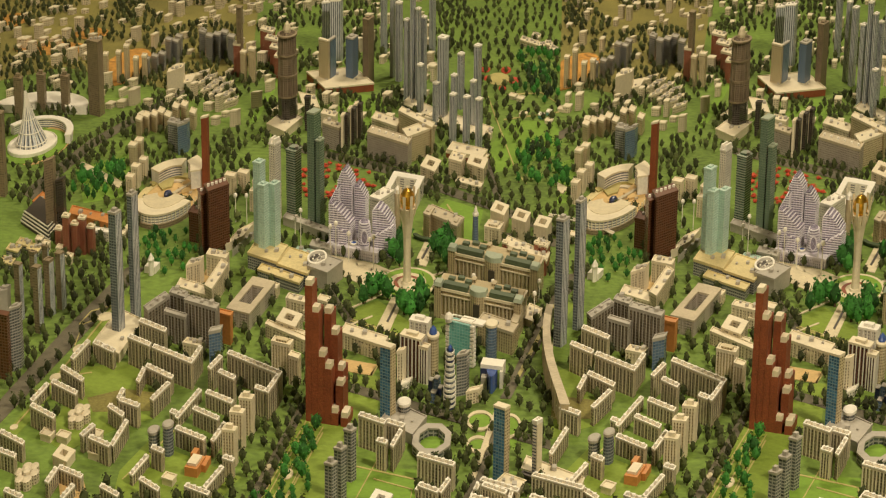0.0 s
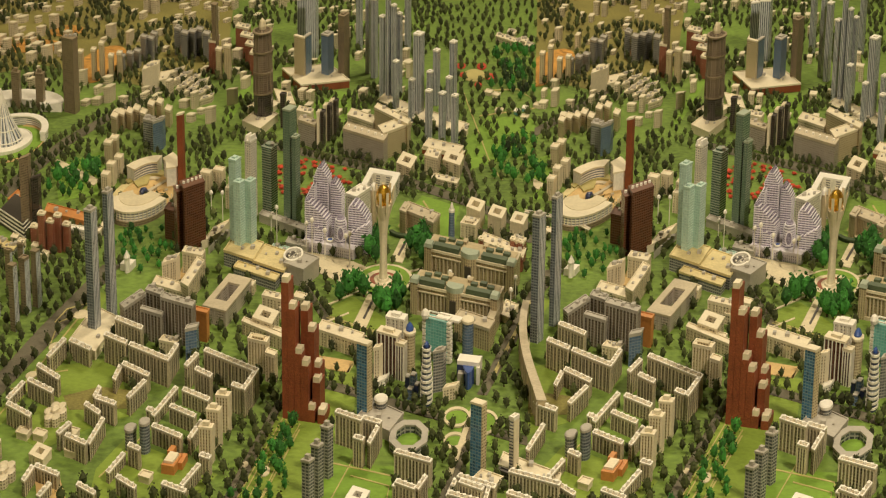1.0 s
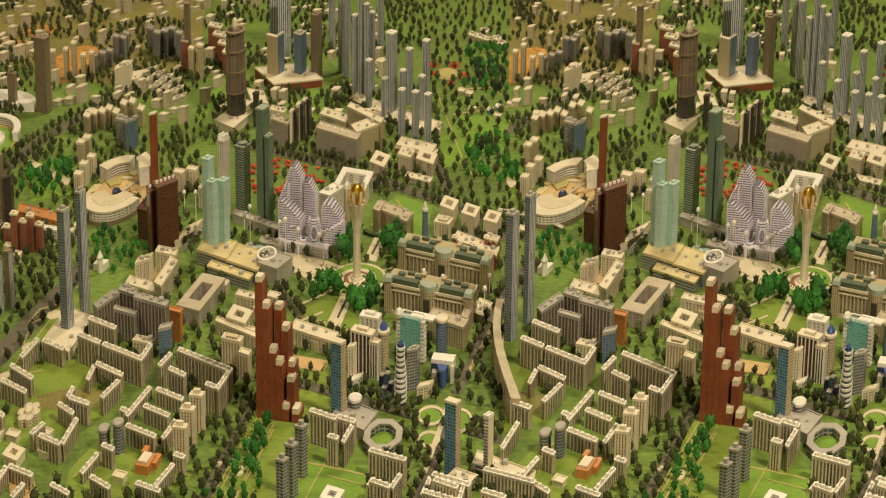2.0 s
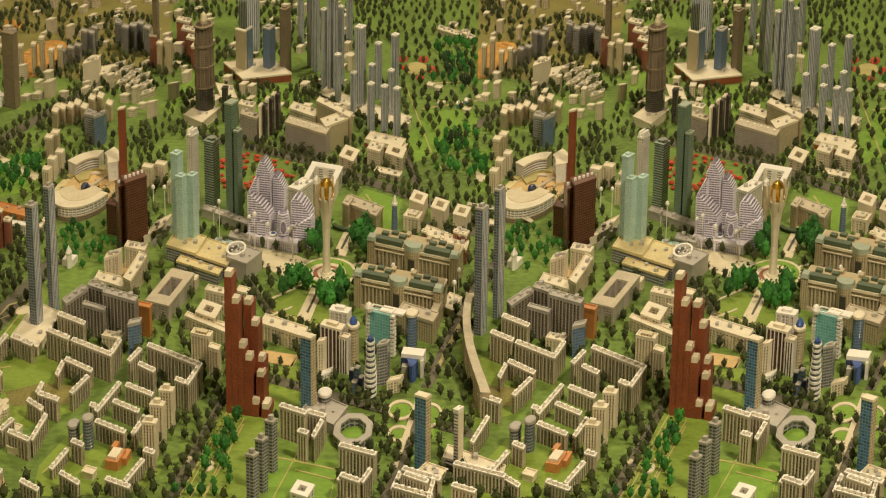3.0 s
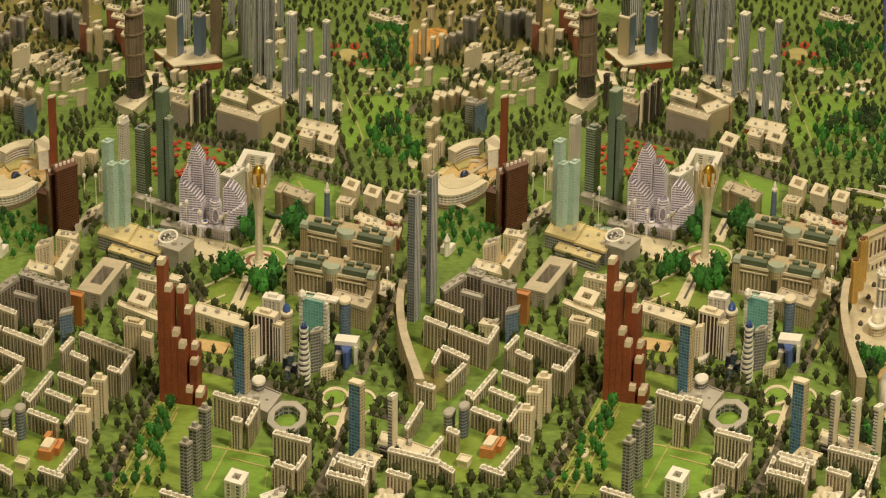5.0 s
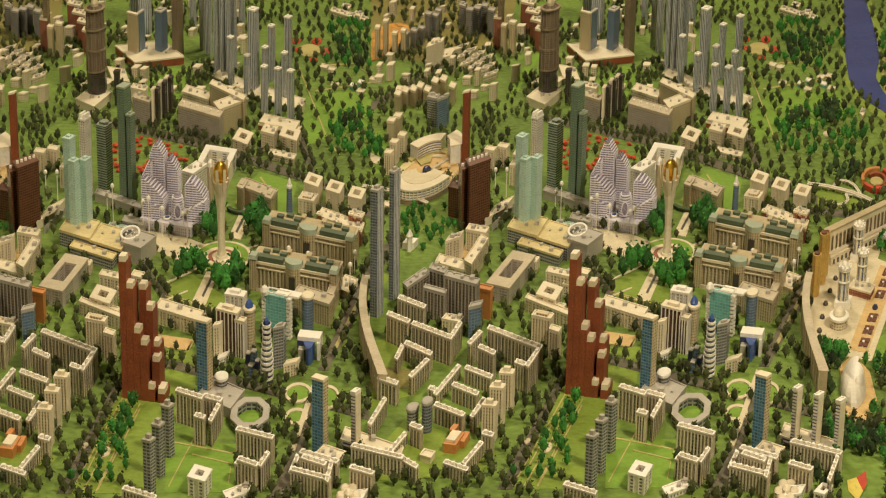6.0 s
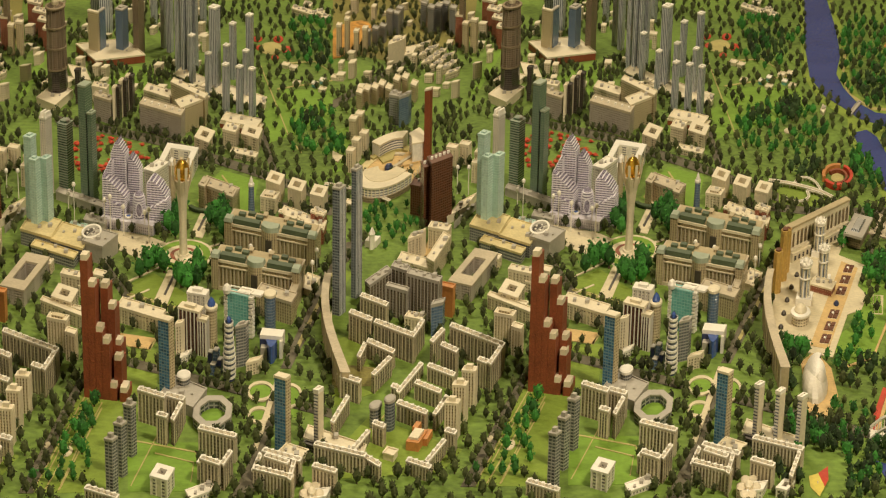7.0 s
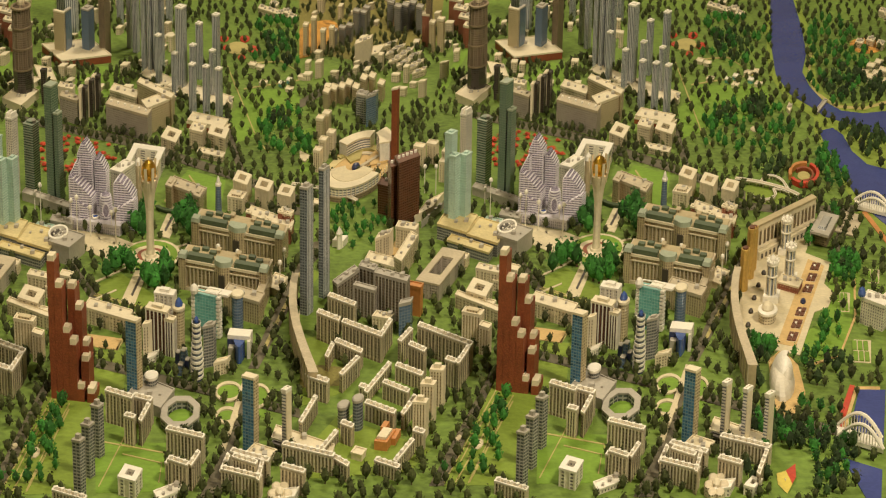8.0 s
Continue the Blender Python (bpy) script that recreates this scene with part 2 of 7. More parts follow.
def band_ring(outer, inner, z0, z1, closed=True):
    """A wall between two outlines with as many points each."""
    n = len(outer)
    verts = [(x, y, z0) for x, y in outer] + [(x, y, z0) for x, y in inner] + [(x, y, z1) for x, y in outer] + [(x, y, z1) for x, y in inner]
    faces, uvs, rows = [], [], max(1, round((z1 - z0) / STOREY))
    for i in range(n if closed else n - 1):
        j = (i + 1) % n
        c0, c1 = i * 2, i * 2 + 2
        side = ((c0, 0), (c1, 0), (c1, rows), (c0, rows))
        faces += [(i, j, 2 * n + j, 2 * n + i), (n + j, n + i, 3 * n + i, 3 * n + j), (2 * n + i, 2 * n + j, 3 * n + j, 3 * n + i)]
        uvs += [side, side, ((0.02, 0.02),) * 4]
    if not closed:
        e = n - 1
        faces += [(0, 2 * n, 3 * n, n), (e, n + e, 3 * n + e, 2 * n + e)]
        uvs += [((0.02, 0.02),) * 4] * 2
    return verts, faces, uvs


def joined(*geoms):
    verts, faces, uvs = [], [], []
    for v, f, u in geoms:
        k = len(verts)
        verts += v
        faces += [tuple(i + k for i in face) for face in f]
        uvs += u
    return verts, faces, uvs


def foot(x, y, pts, pad=0.012):
    xs, ys = [p[0] for p in pts], [p[1] for p in pts]
    FEET.append((x, y, pts, min(xs) + x - pad, max(xs) + x + pad, min(ys) + y - pad, max(ys) + y + pad))


LOOKS = {   # facade, roof, pilaster, label, category
    "apt": ("apt", "concrete", "stucco", "beige miniature apartment slab with pilasters and white roof heads", "apartment block"),
    "apt_dark": ("apt_dark", "grey", "grey", "dark brown miniature apartment slab with narrow vertical strips", "apartment block"),
    "beige": ("beige", "cream", "cream", "beige miniature residential tower with ribbed facade", "tower"),
    "block": ("block", "cream", "cream", "cream miniature city block with small windows", "building"),
    "office": ("office", "grey", "grey", "grey miniature office tower with dense window grid", "tower"),
    "mauve": ("mauve", "concrete", "mauve", "long mauve grey miniature slab with fine windows", "building"),
    "steel": ("steel", "white", "steel", "slim grey steel miniature skyscraper with white top", "skyscraper"),
    "glass": ("glass", "glass", "glass", "pale turquoise glass miniature skyscraper", "skyscraper"),
    "green": ("green", "green", "green", "dark green glass miniature skyscraper with banded floors", "skyscraper"),
    "cyan": ("cyan", "cream", "steel", "blue grey miniature tower with cream roof", "tower"),
    "bluewin": ("bluewin", "grey", "steel", "blue glass miniature tower with grey edges", "tower"),
    "blackwin": ("blackwin", "dark", "dark", "black brown miniature tower with dark windows", "tower"),
    "brownwin": ("brownwin", "brownwin", "brownwin", "dark brown stepped miniature office building", "building"),
    "taupe": ("taupe", "taupe", "taupe", "plain brown miniature tower with faint windows", "tower"),
    "brickwin": ("brickwin", "cream", "brick", "red brick miniature building with pale windows", "building"),
    "lilac": ("lilac", "lilac_w", "lilac_w", "lilac white miniature tower with banded balconies", "tower"),
    "stone": ("stone", "concrete", "cream", "sandstone miniature government wing with flat roof", "building"),
    "banded": ("banded", "white", "white", "white banded miniature tower", "tower"),
    "orange": ("orange", "orange", "orange", "orange brown miniature block with flat roof", "building"),
    "cream": ("cream", "cream", "cream", "plain cream miniature building with flat roof", "building"),
    "slate": ("slate", "grey", "grey", "slim slate grey miniature skyscraper with a paler side", "skyscraper"),
    "sage": ("sage", "verdigris", "sage", "smooth grey green glass miniature skyscraper", "skyscraper"),
    "wine": ("wine", "cream", "white", "dark red miniature block with white strips", "building"),
    "dark_podium": ("blackwin", "cream", "dark", "low dark podium with a pale flat roof", "building"),
    "podium": ("office", "pale_roof", "grey", "grey podium with a pale yellow roof terrace", "building"),
    "white": ("pale", "white", "white", "white miniature building with small dark windows", "building"),
    "grey": ("grey", "grey", "grey", "low grey miniature building with flat roof", "building"),
    "brick": ("brick", "cream", "brick", "rust red miniature block with pale roof", "building"),
    "gilt": ("gilt", "gold", "gilt", "gilded miniature wall building", "building"),
    "tealwin": ("tealwin", "white", "white", "teal glass miniature tower with white frame", "tower"),
}
NAMES = {"apartment block": "apartment_block", "tower": "tower", "building": "city_building", "skyscraper": "skyscraper"}
TWICE = []


def building(x, y, ax, ay, bx, by, h, look_key, ribs=0, heads=0, z0=0.0, step=0.0, cap=0.0, side=""):
    """A block on the parallelogram a, b: facade, roof slab with parapet, ribs on the front and the end wall, stair heads on the roof."""
    wall, roof, rib, label, cat = LOOKS[look_key]
    ribs = ribs if y < 5.6 else 0
    ob = thing(NAMES[cat], x, y, label, cat, "city blocks" if cat == "apartment block" else "")
    pts = quad(ax, ay, bx, by)
    foot(x, y, pts)
    part("facade", prism(pts, z0, h), wall, ob)
    lip = min(0.0045, h * 0.12)
    part("roof", prism(quad(ax, ay, bx, by, grow=0.0012), h, h + lip), roof, ob)
    if not cap and h < 0.12:
        part("parapet", band_ring(quad(ax, ay, bx, by, grow=0.0014), quad(ax, ay, bx, by, grow=-0.0016), h + lip, h + lip + 0.0024), "white" if look_key == "apt" else roof, ob)
    la, lb = math.hypot(ax, ay), math.hypot(bx, by)
    for ex, ey, ox, oy, ln, n in ((ax, ay, -bx / lb, -by / lb, la, ribs), (bx, by, 0, 0, lb, ribs and max(1, round(ribs * lb / la)))):
        if ex == bx and ey == by:
            ox, oy = ax / la, ay / la
        for i in range(n + 1 if n else 0):
            w = 0.0027
            k = (i / n) * (ln - w) / ln
            sx, sy = (0, 0) if ox == -bx / lb else (ax, ay)
            px, py = sx + ex * k, sy + ey * k
            part("pilaster", prism(quad(ex / ln * w, ey / ln * w, ox * 0.0016, oy * 0.0016, px, py), z0, h + 0.001), rib, ob)
    for i in range(heads):
        k = (i + 0.5) / heads
        s = 0.0052
        px, py = ax * k + bx * 0.5 - s / 2, ay * k + by * 0.5 - s / 2
        part("stair_head", prism(quad(s, 0, 0, s * 1.4, px, py), h + lip, h + lip + 0.0062), "white", ob)
    if look_key == "apt":
        part("plinth", prism(quad(ax, ay, bx, by, grow=0.0012), 0, h * 0.09), "taupe", ob)
    elif not heads and not cap and la > 0.03 and lb > 0.03:
        for i in range(3):
            u, v, s = 0.2 + 0.27 * i, 0.3 + 0.35 * ((i * 7 + int(la * 9000)) % 3) / 2, 0.0045 + 0.002 * ((i + int(lb * 5000)) % 3)
            part("roof_unit", prism(quad(s, 0, 0, s * 2, ax * u + bx * v, ay * u + by * v), h + lip, h + lip + s * 0.8), "grey", ob)
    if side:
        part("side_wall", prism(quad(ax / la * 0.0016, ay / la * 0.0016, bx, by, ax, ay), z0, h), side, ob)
    if step:
        part("upper_storey", prism(quad(ax * 0.6, ay * 0.6, bx * 0.6, by * 0.6, ax * 0.2 + bx * 0.2, ay * 0.2 + by * 0.2), h + lip, h + lip + step), wall, ob)
    if cap:
        part("roof_house", prism(quad(ax * 0.5, ay * 0.5, bx * 0.5, by * 0.5, ax * 0.25 + bx * 0.25, ay * 0.25 + by * 0.25), h + lip, h + lip + cap), roof, ob)
    TWICE.append(ob)
    return ob


def courtyard(x, y, ax, ay, bx, by, h, look_key, k=0.28):
    """A block round an open court."""
    wall, roof, rib, label, cat = LOOKS[look_key]
    ob = thing("courtyard_building", x, y, label.replace("miniature", "miniature courtyard").replace(" slab", " block"), "building")
    outer = quad(ax, ay, bx, by)
    foot(x, y, outer)
    inner = quad(ax * (1 - 2 * k), ay * (1 - 2 * k), bx * (1 - 2 * k), by * (1 - 2 * k), k * (ax + bx), k * (ay + by))
    part("facade", band_ring(outer, inner, 0, h), wall, ob)
    out2 = quad(ax, ay, bx, by, grow=0.0012)
    part("roof", band_ring(out2, inner, h, h + 0.004), roof, ob)
    la = math.hypot(ax, ay)
    n = max(3, round(la / 0.011))
    for i in range(n + 1):
        q = i / n * (la - 0.002) / la
        lb = math.hypot(bx, by)
        part("pilaster", prism(quad(ax / la * 0.002, ay / la * 0.002, -bx / lb * 0.0015, -by / lb * 0.0015, ax * q, ay * q), 0, h), rib, ob)
    TWICE.append(ob)
    return ob


# ---- the hall (added unseen floor, walls, ceiling) and the board that carries the city ----
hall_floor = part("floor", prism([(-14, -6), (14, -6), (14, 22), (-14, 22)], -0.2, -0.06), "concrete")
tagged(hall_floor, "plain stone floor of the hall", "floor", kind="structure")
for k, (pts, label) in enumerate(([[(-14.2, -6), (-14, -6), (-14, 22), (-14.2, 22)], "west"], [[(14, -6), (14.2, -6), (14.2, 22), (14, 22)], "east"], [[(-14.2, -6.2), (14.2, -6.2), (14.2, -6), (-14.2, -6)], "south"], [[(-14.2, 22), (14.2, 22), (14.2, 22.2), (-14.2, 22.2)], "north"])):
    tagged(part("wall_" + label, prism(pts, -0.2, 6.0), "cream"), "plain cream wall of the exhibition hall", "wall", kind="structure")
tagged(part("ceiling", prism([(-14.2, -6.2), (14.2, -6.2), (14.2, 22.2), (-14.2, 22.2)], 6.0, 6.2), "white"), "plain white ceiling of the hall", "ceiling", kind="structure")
ground = part("ground", prism([(-6.0, 2.2), (6.0, 2.2), (6.0, 14.0), (-6.0, 14.0)], -0.06, 0.0), "grass")
tagged(ground, "olive green flocked base board of the model city", "ground", kind="structure")
PATCHES = []    # outlines laid on the board: name, points, material, height, label, whether trees keep off


def inside(px, py, pts):
    hit, n = False, len(pts)
    for i in range(n):
        (x0, y0), (x1, y1) = pts[i], pts[i - 1]
        if (y0 > py) != (y1 > py) and px < (x1 - x0) * (py - y0) / (y1 - y0) + x0:
            hit = not hit
    return hit


def lay(name, flat, material, z, label, clear=True):
    """A thin layer on the board: its outline as x, y, x, y ..."""
    pts = [(flat[i], flat[i + 1]) for i in range(0, len(flat), 2)]
    area = sum(pts[i - 1][0] * pts[i][1] - pts[i][0] * pts[i - 1][1] for i in range(len(pts)))
    pts = pts if area > 0 else pts[::-1]
    PATCHES.append((name, pts, material, z, label, clear))


def oval(name, x, y, rx, ry, material, z, label, clear=True):
    lay(name, [c for p in ring_pts(rx, ry, 28, x, y) for c in p], material, z, label, clear)


# dry ground in the north-west
lay("earth", [-1.7670, 6.5705, -1.5545, 6.8579, -1.1865, 6.5974, -0.9670, 6.8670, -1.1064, 8.1501, -2.1250, 7.9456], "earth", 0.0003, "dry olive brown ground between far houses", False)
lay("yard", [-0.8990, 4.0456, -0.8379, 4.0998, -0.7561, 4.0796, -0.7561, 3.9892, -0.8728, 3.9741], "earth", 0.0009, "trodden brown yard between the blocks", False)
lay("yard", [-0.8775, 3.6836, -0.8275, 3.6641, -0.7968, 3.5681, -0.8450, 3.5622], "sand", 0.0009, "sandy yard between the blocks", False)
lay("yard", [-0.7948, 4.8668, -0.7440, 4.8322, -0.7319, 4.7120, -0.7873, 4.7042], "sand", 0.0009, "sandy yard between pale blocks", False)
# lawns
lay("lawn", [-0.9674, 4.1942, -0.8521, 4.2590, -0.8145, 4.1821, -0.7455, 3.9612, -0.8209, 3.8797, -0.8828, 3.7753, -0.9523, 3.8490, -0.9351, 3.9368, -0.9346, 4.0563], "lawn", 0.0006, "bright green lawn between apartment blocks")
lay("lawn", [-0.7683, 3.6971, -0.7395, 3.8537, -0.6898, 3.7996, -0.5480, 3.6859, -0.5723, 3.5833, -0.7558, 3.5609], "lawn", 0.0006, "bright green lawn round an orange pavilion")
lay("lawn", [-1.0140, 3.8411, -0.9992, 4.0478, -0.9746, 4.3168, -0.9531, 4.6807, -0.9212, 4.6460, -0.9301, 4.3854, -0.9616, 4.1787, -0.9747, 3.9906, -0.9937, 3.8021], "lawn", 0.0006, "long green strip with tan paths", True)
lay("lawn", [-0.5037, 3.5279, -0.4686, 4.0541, -0.3575, 3.9001, -0.3646, 3.5320], "lawn", 0.0006, "green parkway with tan paths", False)
lay("lawn", [-0.3652, 3.7527, -0.2327, 3.7439, -0.2299, 3.5360, -0.3453, 3.5326], "bright_lawn", 0.0006, "bright green lawn round a white block")
lay("lawn", [-0.4345, 4.2085, -0.3392, 4.2118, -0.3316, 3.9712, -0.4061, 3.9688], "lawn", 0.0006, "green lawn below the red tower", True)
lay("lawn", [-0.4360, 4.6034, -0.3873, 4.6808, -0.3037, 4.5349, -0.3086, 4.4285, -0.4219, 4.5126], "lawn", 0.0006, "green lawn with tan paths", True)
lay("lawn", [-0.3307, 5.2127, -0.2801, 5.4850, -0.1830, 5.3952, -0.1890, 5.1146, -0.2616, 5.1051], "bright_lawn", 0.0006, "bright lawn behind the court house")
lay("lawn", [-0.1911, 6.0025, -0.1343, 6.3128, 0.0595, 6.3030, 0.0868, 6.0184, -0.0369, 5.9062, -0.1840, 5.7165], "bright_lawn", 0.0006, "bright park meadow", False)
lay("lawn", [-0.8620, 6.2303, -0.8560, 6.5711, -0.8577, 6.8692, -0.8818, 6.6420, -0.8852, 6.1650], "bright_lawn", 0.0006, "bright meadow by the black tower", False)
lay("lawn", [-0.6151, 6.0840, -0.6545, 6.4069, -0.5874, 6.5850, -0.4813, 6.5195, -0.5153, 6.3131, -0.5501, 6.1497], "bright_lawn", 0.0006, "bright meadow by the triple slabs", False)
lay("lawn", [0.2020, 4.7461, 0.2643, 4.6274, 0.2375, 4.3613, 0.2087, 4.1370, 0.1351, 4.0954, 0.1231, 4.2360, 0.1853, 4.3642], "bright_lawn", 0.0006, "bright lawn beside the plaza", False)
lay("lawn", [-1.2629, 5.6757, -1.1498, 5.8687, -1.0945, 5.4308, -1.1815, 5.3659], "bright_lawn", 0.0006, "bright garden lawn", False)
lay("lawn", [-0.1362, 4.0073, -0.0996, 4.0637, -0.0557, 3.9742, -0.0655, 3.8636, -0.1374, 3.8408], "bright_lawn", 0.0006, "bright lawn inside the road loops", True)
lay("lawn", [-0.0157, 5.2285, 0.0191, 5.3213, 0.1021, 5.3170, 0.1334, 5.1974, 0.0983, 5.1443, 0.0043, 5.1493], "lawn", 0.0006, "green ground below the overpass")
# roads
lay("road", [-1.0655, 4.0028, -1.0282, 4.4253, -0.9759, 4.8618, -0.9341, 4.8678, -0.9841, 4.3605, -1.0367, 3.8891], "road", 0.0009, "grey avenue with trees on both sides")
lay("road", [-0.4455, 4.1982, -0.1412, 3.9961, 0.2586, 3.7241, 0.2559, 3.6836, -0.1401, 3.9506, -0.4412, 4.1487], "road", 0.0010, "grey avenue crossing the city")
lay("road", [-0.5296, 3.5271, -0.4848, 4.0535, -0.4686, 4.0541, -0.5037, 3.5279], "road", 0.0009, "grey street beside the parkway", False)
lay("road", [-0.1754, 3.4755, -0.1361, 3.7109, -0.1211, 3.9495, -0.1018, 3.9345, -0.1136, 3.6846, -0.1396, 3.4734], "road", 0.0009, "grey street through the southern quarter")
lay("road", [-0.1003, 4.1085, -0.0352, 4.5514, 0.0087, 4.8162, 0.0251, 4.8153, -0.0113, 4.5141, -0.0806, 4.1074], "road", 0.0009, "grey street beside the long wall")
lay("road", [-0.7470, 5.9383, -0.4533, 5.7119, -0.1766, 5.4100, 0.0073, 5.1788, 0.0071, 5.2532, -0.1792, 5.4906, -0.4601, 5.8010, -0.7555, 6.0099], "road", 0.0009, "grey avenue behind the towers", False)
lay("road", [-0.5098, 4.7937, -0.4070, 4.4775, -0.3052, 4.3771, -0.3145, 4.3431, -0.4151, 4.4351, -0.5204, 4.7733], "road", 0.0009, "grey street at the foot of the green", True)
lay("road", [-1.3572, 5.4424, -1.2945, 5.9672, -1.1364, 6.6061, -1.1207, 6.5644, -1.2644, 5.8984, -1.3150, 5.3864], "road", 0.0009, "grey avenue to the west", False)
lay("road", [-0.1309, 5.2114, 0.0979, 5.1307, 0.3542, 5.1398, 0.3511, 5.0948, 0.0967, 5.0728, -0.1297, 5.1474], "road", 0.0010, "grey avenue towards the bridge")
lay("road", [-0.2219, 6.0041, -0.1325, 5.3054, -0.1188, 5.3046, -0.1988, 6.0029], "road", 0.0009, "park road")
lay("road", [0.2046, 4.8056, 0.2498, 5.0779, 0.2671, 5.0770, 0.2226, 4.7846], "road", 0.0009, "grey street by the temple")
# paths
lay("path", [-1.0020, 3.8826, -0.9906, 4.0161, -0.9820, 4.1477, -0.9695, 4.3147, -0.9559, 4.5163, -0.9475, 4.6587, -0.9510, 4.6644, -0.9593, 4.5218, -0.9729, 4.3198, -0.9852, 4.1524, -0.9938, 4.0206, -1.0050, 3.8870], "path", 0.0014, "tan garden path", False)
lay("path", [-1.0077, 4.0737, -0.9361, 4.0523, -0.9373, 4.0597, -1.0090, 4.0812], "path", 0.0014, "tan garden path", False)
lay("path", [-0.9834, 4.3350, -0.9936, 4.4637, -0.9669, 4.5069, -0.9691, 4.5135, -0.9964, 4.4683, -0.9860, 4.3372], "path", 0.0014, "tan garden path", False)
lay("path", [-0.7548, 3.6584, -0.6975, 3.9075, -0.6997, 3.9115, -0.7569, 3.6620], "path", 0.0014, "tan garden path", False)
lay("path", [-0.5042, 3.5384, -0.4597, 3.9800, -0.4619, 3.9827, -0.5062, 3.5406], "path", 0.0014, "tan parkway path", False)
lay("path", [-0.4848, 3.5387, -0.4408, 3.9235, -0.4434, 3.9269, -0.4872, 3.5415], "path", 0.0014, "tan parkway path", False)
lay("path", [-0.4607, 3.5395, -0.4241, 3.9047, -0.4267, 3.9078, -0.4632, 3.5421], "path", 0.0014, "tan parkway path", False)
lay("path", [-0.3551, 3.7499, -0.2405, 3.6976, -0.2277, 3.6065, -0.2253, 3.6078, -0.2397, 3.7032, -0.3551, 3.7562], "path", 0.0014, "tan lawn path", False)
lay("path", [-0.3417, 3.5550, -0.2946, 3.9147, -0.2966, 3.9173, -0.3436, 3.5571], "path", 0.0014, "tan lawn path", False)
lay("path", [-0.4312, 4.5449, -0.3099, 4.4425, -0.3097, 4.4492, -0.4311, 4.5519], "path", 0.0014, "tan lawn path", False)
lay("path", [-0.3595, 4.2076, -0.3444, 4.3051, -0.3488, 4.3123, -0.3638, 4.2145], "path", 0.0014, "tan lawn path", False)
lay("path", [-0.0663, 4.2170, 0.0117, 4.7100, 0.0050, 4.7202, -0.0725, 4.2253], "path", 0.0014, "yellow tiled walk", False)
lay("path", [-0.3201, 5.2058, -0.2923, 5.3743, -0.2974, 5.3861, -0.3251, 5.2169], "path", 0.0014, "tan lawn path", False)
lay("path", [-0.1557, 6.6154, -0.0552, 6.6465, 0.0273, 6.4439, -0.1589, 6.3205, -0.1581, 6.3075, 0.0292, 6.4330, -0.0545, 6.6606, -0.1562, 6.6297], "path", 0.0014, "tan park path", False)
lay("path", [-0.2155, 6.5870, -0.1124, 5.7655, -0.0814, 5.6427, -0.0793, 5.6498, -0.1098, 5.7703, -0.2126, 6.5924], "path", 0.0014, "tan park path", False)
lay("path", [0.1978, 6.7152, 0.1856, 6.4282, 0.1994, 6.2199, 0.2581, 6.0560, 0.3367, 6.0330, 0.4113, 6.1099, 0.4110, 6.1400, 0.3376, 6.0634, 0.2617, 6.0851, 0.2060, 6.2417, 0.1939, 6.4326, 0.2063, 6.7129], "path", 0.0014, "tan riverside walk", False)
lay("path", [-0.9511, 4.6068, -0.9962, 4.5545, -1.0046, 4.4672, -1.0019, 4.4626, -0.9937, 4.5481, -0.9491, 4.5996], "path", 0.0014, "tan garden path", False)
lay("path", [-0.9828, 4.1470, -0.9166, 4.1815, -0.9182, 4.1877, -0.9845, 4.1531], "path", 0.0014, "tan garden path", False)
lay("path", [-0.4565, 3.9557, -0.4775, 3.7568, -0.4910, 3.6099, -0.4891, 3.6077, -0.4755, 3.7543, -0.4544, 3.9529], "path", 0.0016, "tan parkway path", False)
lay("path", [-0.4284, 3.9346, -0.4499, 3.7298, -0.4641, 3.5383, -0.4622, 3.5363, -0.4479, 3.7275, -0.4264, 3.9320], "path", 0.0016, "tan parkway path", False)
lay("path", [-0.3124, 3.6935, -0.2415, 3.6529, -0.2425, 3.5714, -0.2405, 3.5706, -0.2404, 3.6568, -0.3123, 3.6983], "path", 0.0016, "tan lawn path", False)
lay("path", [-0.4217, 4.2990, -0.4198, 4.1421, -0.4176, 4.1408, -0.4194, 4.2976], "path", 0.0016, "tan lawn path", False)
lay("path", [-0.4340, 4.5338, -0.3160, 4.4397, -0.3158, 4.4464, -0.4340, 4.5407], "path", 0.0016, "tan lawn path", False)
lay("path", [-0.2767, 5.4302, -0.2279, 5.2355, -0.2249, 5.2437, -0.2737, 5.4390], "path", 0.0016, "yellow garden path", False)
lay("path", [0.2486, 4.6090, 0.2411, 4.3621, 0.2017, 4.1415, 0.1395, 4.0858, 0.1406, 4.0744, 0.2046, 4.1332, 0.2456, 4.3599, 0.2535, 4.6098], "sand", 0.0016, "rosy garden walk", False)
for px, py, rx, ry in ((-0.9576, 4.5190, 0.0156, 0.0289), (-0.9712, 4.3173, 0.0126, 0.0266), (-0.9836, 4.1501, 0.0111, 0.0217), (-0.9922, 4.0183, 0.0086, 0.0176), (-1.0035, 3.8848, 0.0073, 0.0138), (-0.4662, 3.7036, 0.0090, 0.0227), (-0.5050, 3.7329, 0.0050, 0.0128), (-0.3044, 4.4530, 0.0142, 0.0175), (0.0308, 5.8280, 0.0135, 0.0284)):
    oval("plaza", px, py, rx, ry, "plaza", 0.0022, "small round cream plaza", True)
